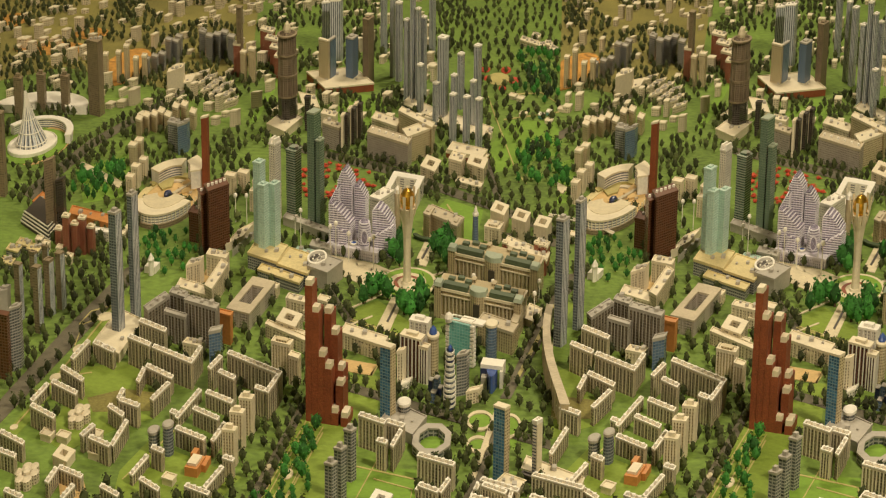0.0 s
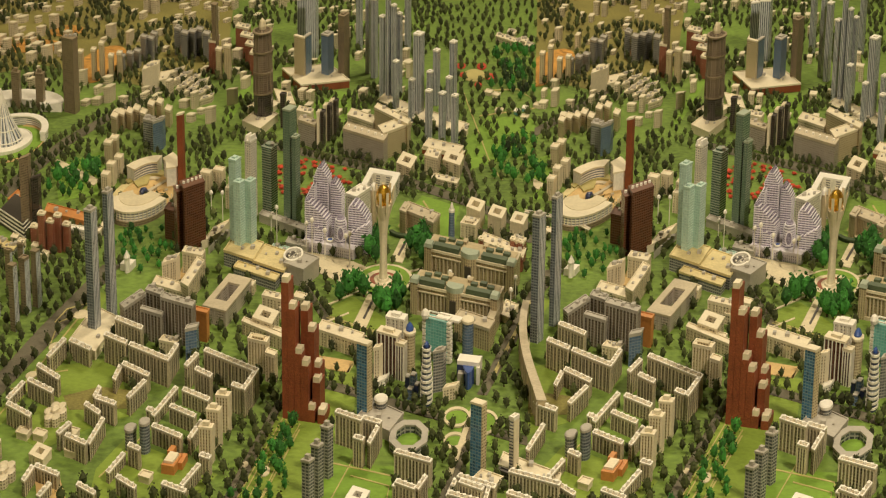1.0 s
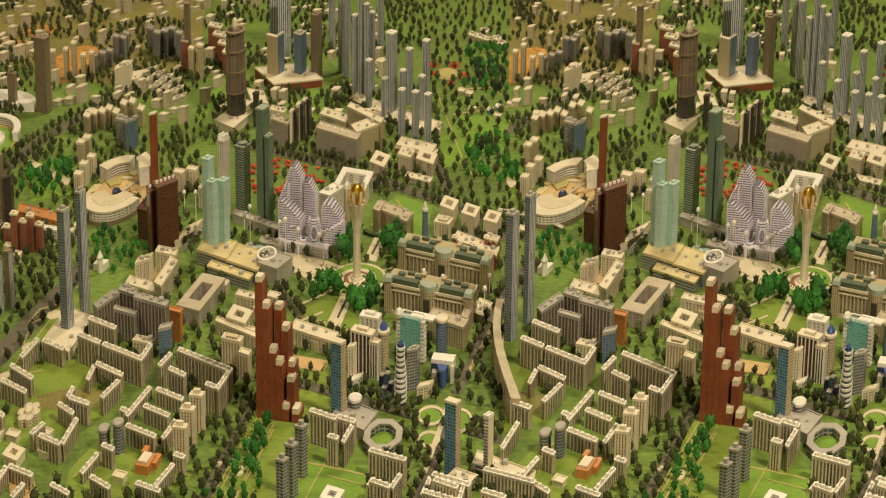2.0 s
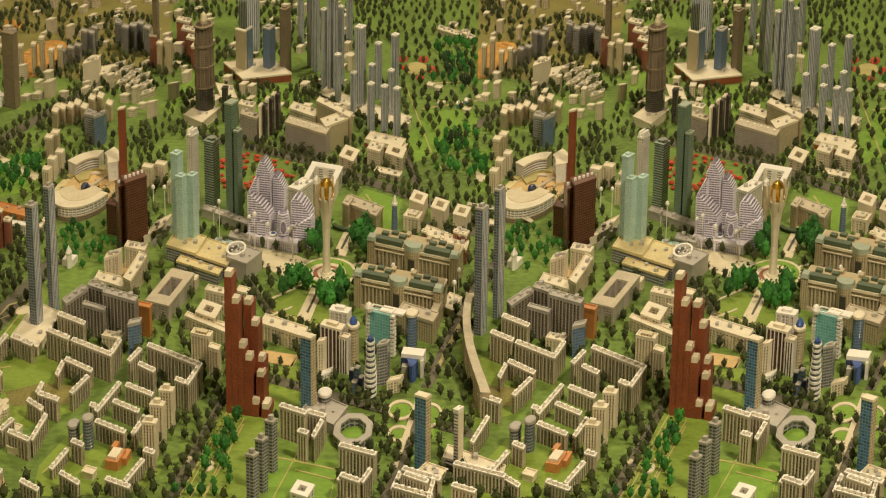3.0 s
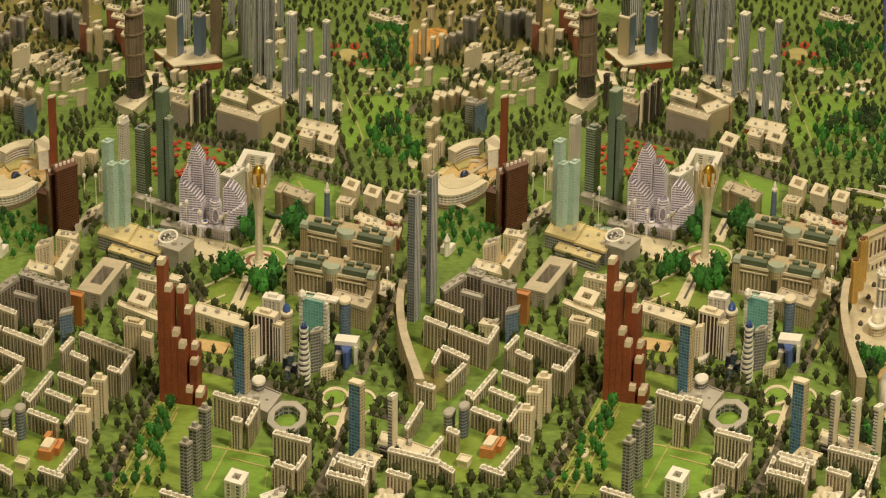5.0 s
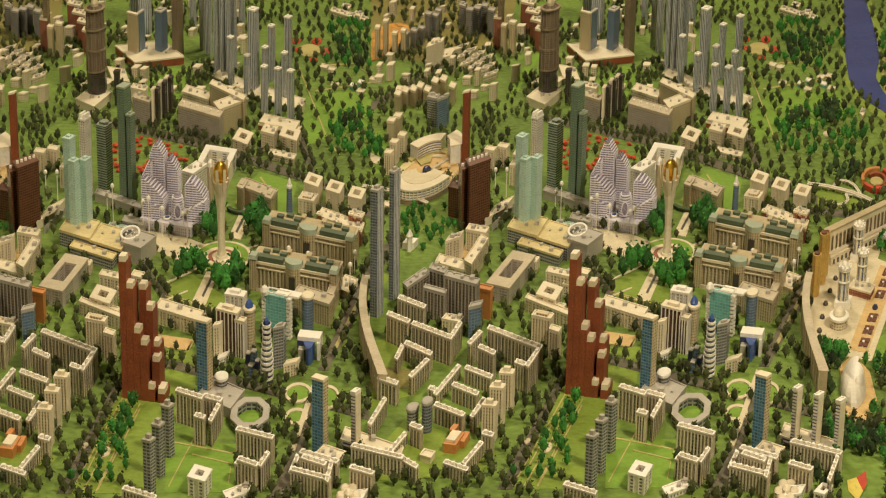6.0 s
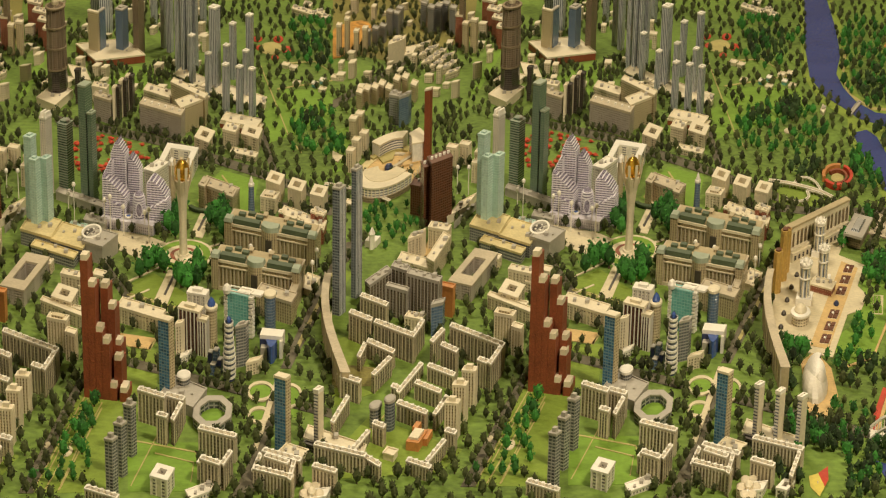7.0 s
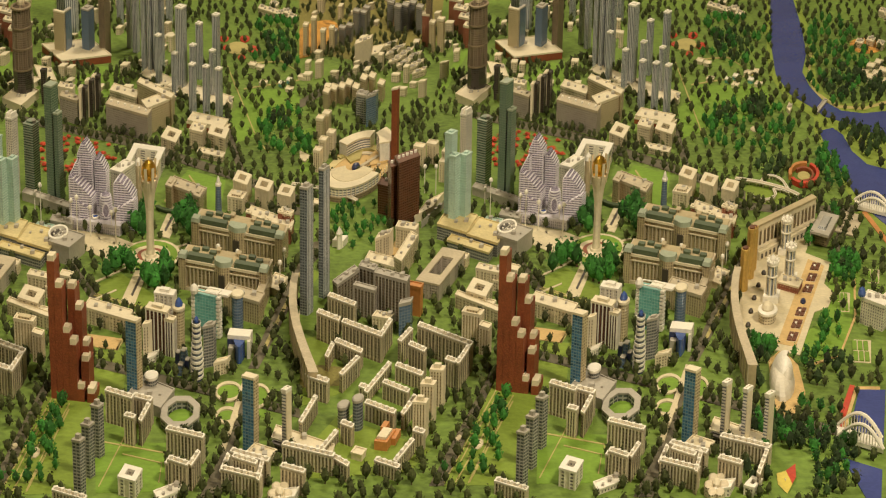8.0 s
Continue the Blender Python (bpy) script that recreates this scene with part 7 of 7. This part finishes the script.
# park pavilions and houses across the river
building(-0.1517, 6.5725, 0.0186, -0.015, 0.006, 0.0424, 0.0069, "cream")
building(-0.1279, 6.5431, 0.0185, -0.0149, 0.0061, 0.042, 0.0069, "cream")
building(-0.0047, 6.4265, 0.018, -0.0145, 0.0068, 0.0407, 0.0068, "cream")
building(0.0217, 6.4388, 0.018, -0.0145, 0.0069, 0.0408, 0.0068, "cream")
building(-0.0406, 6.2819, 0.0177, -0.0139, 0.0064, 0.039, 0.0066, "cream")
building(0.027, 6.2916, 0.0176, -0.0139, 0.0068, 0.0391, 0.0066, "cream")
building(-0.1155, 6.3514, 0.018, -0.0142, 0.006, 0.0398, 0.0067, "cream")
building(-0.0602, 6.342, 0.013, -0.0139, 0.0047, 0.0331, 0.0084, "tealwin")
building(-0.0376, 6.3809, 0.013, -0.014, 0.0049, 0.0334, 0.0084, "tealwin")
building(0.0079, 6.3386, 0.0129, -0.0139, 0.0051, 0.0331, 0.0084, "tealwin")
building(0.34, 6.3957, 0.0186, -0.0212, 0.0092, 0.0473, 0.0152, "block")
building(0.3647, 6.4837, 0.0188, -0.0217, 0.0094, 0.0485, 0.0154, "block")
building(0.3757, 6.3872, 0.0185, -0.0212, 0.0094, 0.0472, 0.0152, "block")
building(0.3538, 6.3479, 0.0184, -0.0209, 0.0092, 0.0467, 0.0151, "block")
building(0.3979, 6.4269, 0.0185, -0.0214, 0.0096, 0.0478, 0.0153, "block")
building(0.3905, 6.5244, 0.0188, -0.022, 0.0097, 0.0491, 0.0155, "block")
building(0.3435, 6.7894, 0.0196, -0.0236, 0.0097, 0.0529, 0.016, "block")
building(0.3799, 6.818, 0.0196, -0.0238, 0.01, 0.0533, 0.0161, "block")
building(0.4086, 6.7711, 0.0194, -0.0235, 0.0102, 0.0526, 0.016, "block")
building(0.4027, 6.2924, 0.0181, -0.0206, 0.0094, 0.0459, 0.015, "block")
building(0.4553, 7.183, 0.0203, -0.0261, 0.0111, 0.0588, 0.0168, "block")
building(0.4401, 7.2345, 0.0205, -0.0265, 0.0111, 0.0596, 0.0169, "block")
building(-0.1351, 7.3221, 0.0244, -0.0356, 0.0066, 0.0607, 0.0151, "block")
building(-0.1088, 7.2864, 0.0242, -0.0353, 0.0068, 0.0601, 0.0151, "block")
building(-0.0827, 7.251, 0.024, -0.035, 0.007, 0.0596, 0.015, "block")
building(-0.0571, 7.2668, 0.024, -0.0351, 0.0072, 0.0598, 0.015, "block")
building(-0.0987, 7.3901, 0.0245, -0.0362, 0.007, 0.0617, 0.0152, "block")
building(-0.0386, 7.1983, 0.0237, -0.0345, 0.0073, 0.0588, 0.0149, "block")
building(-0.202, 6.1248, 0.0122, -0.0498, 0.0053, 0.0371, 0.013, "cream")
building(0.1178, 6.0168, 0.0084, -0.0364, 0.0076, 0.0605, 0.008, "cream")

# small houses between the blocks
building(-0.941, 3.8281, 0.0222, -0.0138, 0.0019, 0.0281, 0.0112, "cream")
building(-0.8356, 3.7491, 0.0214, -0.0132, 0.0025, 0.0271, 0.011, "cream")
building(-0.8516, 3.8339, 0.0219, -0.0138, 0.0025, 0.0282, 0.0112, "cream")
building(-0.9426, 3.6371, 0.0212, -0.0125, 0.0018, 0.0257, 0.0108, "cream")
building(-0.6822, 3.644, 0.0203, -0.0125, 0.0034, 0.0257, 0.0108, "cream")
building(-0.9088, 3.8211, 0.022, -0.0137, 0.0021, 0.028, 0.0112, "cream")
building(-0.5395, 4.3826, 0.0229, -0.0142, 0.0031, 0.0318, 0.0199, "block", ribs=2)
building(-0.5333, 4.526, 0.0235, -0.015, 0.0032, 0.0337, 0.0204, "block", ribs=2)
building(-0.6335, 4.6825, 0.0246, -0.016, 0.0027, 0.0358, 0.021, "block", ribs=2)
building(-0.5119, 4.6034, 0.0238, -0.0155, 0.0034, 0.0347, 0.0207, "block", ribs=2)
building(-1.0358, 5.0643, 0.0158, -0.0114, 0.0004, 0.0322, 0.0168, "cream")
building(-1.0262, 5.0979, 0.0158, -0.0115, 0.0004, 0.0326, 0.0169, "cream")
building(-1.1941, 4.9644, 0.0158, -0.011, -0.0005, 0.0311, 0.0166, "cream")
building(-1.2177, 4.9967, 0.016, -0.0111, -0.0007, 0.0315, 0.0166, "cream")
building(-1.1554, 4.9348, 0.0157, -0.0108, -0.0003, 0.0308, 0.0165, "cream")
building(-1.1209, 4.8749, 0.0154, -0.0106, -0.0001, 0.0301, 0.0163, "cream")
building(-1.2722, 4.9353, 0.0318, -0.0216, -0.0003, 0.0443, 0.011, "podium")
building(-1.2596, 4.9815, 0.032, -0.022, -0.0002, 0.0451, 0.0111, "podium")
building(-1.2646, 4.8412, 0.0312, -0.0209, -0.0002, 0.0428, 0.0108, "podium")
building(-1.2261, 4.9421, 0.0316, -0.0217, 0.0001, 0.0444, 0.011, "podium")

# ---- far quarters: small blocks between the trees towards the back of the board ----
rnd = random.Random(5)


def taken(x, y, pad=0.004):
    for fx, fy, pts, x0, x1, y0, y1 in FEET:
        if x0 < x < x1 and y0 < y < y1 and (inside(x - fx, y - fy, pts) or inside(x - fx - pad, y - fy, pts) or inside(x - fx + pad, y - fy, pts)):
            return True
    return False


def covered(x, y):
    return any(p[5] and inside(x, y, p[1]) for p in PATCHES)


WEST, EAST = -0.2677, 0.0690    # bounds of the city, as x over y
SPLIT = -0.0565
houses, house_roofs = [], []
HOUSES = []
while len(HOUSES) < 430:
    y = rnd.uniform(6.1460, 9.0)
    x = y * rnd.uniform(WEST, SPLIT)
    w, d, h = rnd.uniform(0.010, 0.022), rnd.uniform(0.02, 0.05), rnd.choice((0.010, 0.012, 0.016, 0.02, 0.03, 0.045))
    HOUSES.append(None)
    if taken(x, y) or taken(x + w, y) or taken(x, y + d) or taken(x + w, y + d) or covered(x, y):
        continue
    HOUSES[-1] = (x, y, w, d, h, rnd.choice((-0.3, -0.2, 0.5)))
    foot(x, y, quad(w, 0, 0.008, d))


def far_houses(seq):
    for x, y, w, d, h, s in seq:
        houses.append(prism(quad(w, w * s, 0.008, d, x, y), 0, h))
        house_roofs.append(prism(quad(w, w * s, 0.008, d, x, y, grow=0.001), h, h + 0.0035))


# ---- the city stands twice, side by side: the western model ends and the eastern one begins at x = 0 ----
def further_east(x, y):
    w = 1 - 0.00142 * y
    return (1.00016 * x + 0.195 * y + 0.06125) / w, (1.00118 * y + 0.00023) / w


SLANT = Matrix(((1.007, 0.197, 0), (0, 1.014, 0), (0, 0, 1)))    # how the eastern model's plan leans


def slanted(ob, above):
    """Lean a thing and its parts with the eastern plan; above is the turn of what carries it."""
    turn = above @ ob.matrix_basis.to_3x3()
    if ob.parent:
        ob.location = above.inverted() @ SLANT @ above @ ob.location
    if ob.type == "MESH":
        ob.data = ob.data.copy()
        ob.data.transform((turn.inverted() @ SLANT @ turn).to_4x4())
    for o in ob.children:
        slanted(o, turn)


def trimmed(pts, side):
    """The part of an outline on one side of x = 0 (side -1: west, 1: east)."""
    out = []
    for i in range(len(pts)):
        (x0, y0), (x1, y1) = pts[i - 1], pts[i]
        if (x0 * side > 0) != (x1 * side > 0):
            k = x0 / (x0 - x1)
            out.append((0.0, y0 + (y1 - y0) * k))
        if x1 * side > 0:
            out.append((x1, y1))
    return out


def twice(spots):
    """Each spot where it stands in the western model and in the eastern one."""
    east = [(*further_east(q[0], q[1]), *q[2:]) for q in spots]
    return [q for q in spots if q[0] < 0] + [q for q in east if q[0] > 0]


far_houses(twice([q for q in HOUSES if q]))
quarter = part("far_houses", joined(*houses), "block")
tagged(quarter, "many small cream houses in the far quarters", "houses", kind="stuff")
tagged(part("roofs", joined(*house_roofs), "cream", quarter), kind="stuff")
for ob in list(TWICE):
    x, y = ob.location.x, ob.location.y
    nx, ny = further_east(x, y)
    if x > 0:
        ob.location = (nx, ny, 0)
        slanted(ob, Matrix.Identity(3))
    elif nx > 0:
        slanted(copy_thing(ob, pose(nx, ny, 0)), Matrix.Identity(3))
for name, pts, material, z, label, clear in PATCHES:
    for outline in (trimmed(pts, -1), trimmed([further_east(*p) for p in pts], 1)):
        if len(outline) >= 3:
            tagged(part(name, prism(outline, 0.0, z), material), label, name, kind="structure")


# ---- trees: a trunk and an uneven crown of leaf clumps ----
def crown_geometry(seed, clumps=26):
    r = random.Random(seed)
    verts, faces = [], []
    ring = 7
    for k, (rr, z) in enumerate(((0.16, 0.16), (0.36, 0.34), (0.40, 0.55), (0.28, 0.78))):
        for i in range(ring):
            q = rr * r.uniform(0.72, 1.1)
            verts.append((q * math.cos(2 * math.pi * i / ring), q * math.sin(2 * math.pi * i / ring), z + r.uniform(-0.05, 0.05)))
    for k in range(3):
        for i in range(ring):
            a, b = k * ring + i, k * ring + (i + 1) % ring
            faces += [(a, b, b + ring), (a, b + ring, a + ring)]
    verts.append((0, 0, 0.97))
    faces += [(3 * ring + i, 3 * ring + (i + 1) % ring, len(verts) - 1) for i in range(ring)]
    for c in range(clumps):
        z = r.uniform(0.2, 0.98)
        rr = 0.46 * math.sin(math.pi * min(0.94, max(0.08, (z - 0.08) / 0.95))) ** 0.6 * r.uniform(0.75, 1.12)
        a = r.uniform(0, 2 * math.pi)
        p = Vector((rr * math.cos(a), rr * math.sin(a), z))
        s = r.uniform(0.09, 0.17)
        k = len(verts)
        for _ in range(4):
            verts.append(tuple(p + Vector((r.uniform(-s, s), r.uniform(-s, s), r.uniform(-s, s) * 0.8))))
        faces += [(k, k + 1, k + 2), (k, k + 2, k + 3), (k, k + 3, k + 1), (k + 1, k + 3, k + 2)]
    return np.array(verts), np.array(faces)


def trunk_geometry():
    return turned([(0.07, 0), (0.05, 0.15), (0.03, 0.4)], 5)


CROWNS = [crown_geometry(40 + i) for i in range(7)]
GROVES = (      # groves of larger or greener trees: centre, radii, size, share, leaf
    (0.1539, 3.6447, 0.0594, 0.1792, 0.034, 0.90, "dark_leaf"), (0.0677, 3.7763, 0.0265, 0.1070, 0.032, 0.80, "dark_leaf"), (0.0313, 4.1164, 0.0263, 0.1895, 0.032, 0.70, "dark_leaf"), (0.1722, 4.0634, 0.0544, 0.0909, 0.034, 0.70, "dark_leaf"), (0.0434, 3.5548, 0.0386, 0.0716, 0.032, 0.60, "dark_leaf"), (0.3025, 5.6914, 0.0738, 0.1566, 0.036, 0.80, "dark_leaf"), (0.3182, 6.2901, 0.0971, 0.2025, 0.036, 0.70, "dark_leaf"), (-0.0381, 6.8007, 0.0693, 0.2335, 0.036, 0.70, "dark_leaf"), (0.0326, 6.0212, 0.0217, 0.0980, 0.040, 0.90, "dark_leaf"), (-0.0522, 5.9363, 0.0244, 0.0833, 0.038, 0.80, "dark_leaf"), (0.0766, 5.4412, 0.0424, 0.1280, 0.034, 0.70, "dark_leaf"), (0.2321, 5.4331, 0.0424, 0.2073, 0.036, 0.80, "park_leaf"), (0.2249, 4.9704, 0.0287, 0.1759, 0.036, 0.80, "park_leaf"), (0.1280, 4.8708, 0.0179, 0.0918, 0.040, 1.00, "park_leaf"),
    (-0.3950, 4.6998, 0.0322, 0.1156, 0.054, 1.0, "park_leaf"), (-0.3091, 4.6194, 0.0342, 0.1045, 0.054, 1.0, "park_leaf"), (-0.3592, 5.0296, 0.0184, 0.1132, 0.054, 1.0, "park_leaf"), (-0.2554, 5.0120, 0.0289, 0.1298, 0.054, 1.0, "park_leaf"),
    (-0.4651, 3.8286, 0.0412, 0.1337, 0.034, 0.8, "park_leaf"), (-0.4718, 3.6240, 0.0540, 0.0971, 0.030, 0.6, "park_leaf"), (-1.1841, 5.5496, 0.0650, 0.1577, 0.040, 0.7, "park_leaf"), (-0.8995, 4.9810, 0.0786, 0.1939, 0.028, 0.5, "park_leaf"),
    (0.0082, 5.8178, 0.1352, 0.2836, 0.034, 0.30, "park_leaf"), (0.0432, 4.1772, 0.0268, 0.0810, 0.034, 0.9, "park_leaf"), (0.0873, 3.7492, 0.0609, 0.1548, 0.034, 0.85, "park_leaf"), (0.2677, 6.6376, 0.1021, 0.5825, 0.036, 0.25, "park_leaf"),
    (0.1549, 3.6693, 0.0499, 0.1992, 0.030, 0.6, "park_leaf"), (0.2285, 4.6482, 0.0320, 0.0907, 0.036, 0.9, "park_leaf"), (0.1810, 4.2650, 0.0296, 0.0842, 0.034, 0.7, "park_leaf"), (0.1357, 4.1105, 0.0440, 0.0485, 0.034, 0.8, "park_leaf"), (0.1006, 3.5281, 0.0385, 0.0696, 0.032, 0.8, "park_leaf"), (0.1440, 4.8905, 0.0180, 0.0827, 0.036, 0.9, "park_leaf"), (-0.5782, 5.6248, 0.1093, 0.2030, 0.022, 0.8, "red_leaf"), (-0.0382, 6.8768, 0.1226, 0.3862, 0.036, 0.12, "park_leaf"))
trees = []
cells = {}
SX, SY = 0.0185, 0.054


def free(x, y, k=1.0):
    cx, cy = int(x // SX), int(y // SY)
    for i in (-1, 0, 1):
        for j in (-1, 0, 1):
            for px, py in cells.get((cx + i, cy + j), ()):
                if ((px - x) / SX) ** 2 + ((py - y) / SY) ** 2 < k:
                    return False
    cells.setdefault((cx, cy), []).append((x, y))
    return True


# rows along the avenues
for name, pts, material, z, label, clear in PATCHES:
    if name != "road" or material != "road":
        continue
    for i in range(len(pts)):
        (x0, y0), (x1, y1) = pts[i - 1], pts[i]
        n = int(math.hypot((x1 - x0) / 0.017, (y1 - y0) / 0.05))
        for k in range(n):
            q = (k + rnd.uniform(0.2, 0.8)) / n
            x, y = x0 + (x1 - x0) * q, y0 + (y1 - y0) * q
            if not taken(x, y) and free(x, y, 0.5):
                trees.append((x, y, rnd.uniform(0.022, 0.034), "leaf"))
for i in range(42000):
    y = math.sqrt(rnd.uniform(3.3 ** 2, 9.2 ** 2))
    x = y * rnd.uniform(WEST, EAST)
    size, leaf, share = rnd.uniform(0.020, 0.034), "leaf", 0.9
    for gx, gy, rx, ry, s, p, kind in GROVES:
        if ((x - gx) / rx) ** 2 + ((y - gy) / ry) ** 2 < 1 and rnd.random() < p:
            size, leaf, share = s * rnd.uniform(0.75, 1.15), kind, 1.0
    park = y > 5.45 and x / y > -0.035
    if noise.noise((x * 5, y * 2, 0)) < -0.12 and leaf == "leaf" and not park:
        continue
    gap = 1.7 if park else 1.2 if noise.noise((x * 9, y * 3, 4)) < 0.1 else 0.6
    if covered(x, y) or taken(x, y) or not free(x, y, gap if leaf == "leaf" else 0.55):
        continue
    trees.append((x, y, size, leaf))
for gx, gy, rx, ry, s, p, kind in GROVES:
    if p < 0.85 or (kind == "park_leaf" and s > 0.05) or kind == "red_leaf":
        continue
    for i in range(220):
        a, q = rnd.uniform(0, 2 * math.pi), math.sqrt(rnd.random())
        x, y = gx + rx * q * math.cos(a), gy + ry * q * math.sin(a)
        if not covered(x, y) and not taken(x, y) and free(x, y, 0.30):
            trees.append((x, y, s * rnd.uniform(0.7, 1.15), kind if rnd.random() < 0.8 else "dark_leaf"))
trees = twice(trees)
near = sorted((t for t in trees if t[3] == "leaf"), key=lambda t: t[1])[:280]
chosen = set(near)
far = [t for t in trees if t not in chosen]
models = []
for i, (cv, cf) in enumerate(CROWNS):
    crown_mesh = (cv.tolist(), cf.tolist(), None)
    models.append((part("crown", crown_mesh, "leaf"), part("trunk", trunk_geometry(), "bark")))
for i, (x, y, size, leaf) in enumerate(near):
    crown, trunk = models[i % len(models)]
    tree = new("tree")
    tagged(tree, "small dark green model tree beside the streets", "tree", "street trees")
    for src in (crown, trunk):
        o = new(src.name.split(".")[0], src.data)
        o.parent = tree
    tree.matrix_basis = pose(x, y, 0, 0, 0, rnd.uniform(0, 360)) @ Matrix.Diagonal((size * 0.62, size * 0.62, size, 1))
for crown, trunk in models:
    bpy.data.objects.remove(crown), bpy.data.objects.remove(trunk)
for leaf, label in (("leaf", "dark green model trees in rows and woods"), ("park_leaf", "fresh green park trees and shrubs"), ("dark_leaf", "dark green woods by the river and park"), ("red_leaf", "bright red flowering shrubs")):
    vs, fs, at = [], [], 0
    tv, tf = [], []
    for x, y, size, kind in far:
        if kind != leaf:
            continue
        cv, cf = CROWNS[rnd.randrange(len(CROWNS))]
        a = rnd.uniform(0, 6.28)
        w = size * rnd.uniform(0.52, 0.72) * (1.5 if kind == "red_leaf" else 1)
        size *= 0.6 if kind == "red_leaf" else 1
        rot = np.array([[math.cos(a) * w, -math.sin(a) * w, 0], [math.sin(a) * w, math.cos(a) * w, 0], [0, 0, size]])
        vs.append(cv @ rot.T + (x, y, 0))
        fs.append(cf + at)
        at += len(cv)
        k = len(tv)
        tv += [(x - size * 0.05, y, 0), (x + size * 0.05, y, 0), (x, y + size * 0.08, 0), (x, y, size * 0.4)]
        tf += [(k, k + 1, k + 3), (k + 1, k + 2, k + 3), (k + 2, k, k + 3)]
    wood = part("woods", (np.concatenate(vs).tolist(), np.concatenate(fs).tolist(), None), leaf)
    tagged(wood, label, "trees", kind="stuff")
    tagged(part("trunks", (tv, tf, None), "bark", wood), kind="stuff")
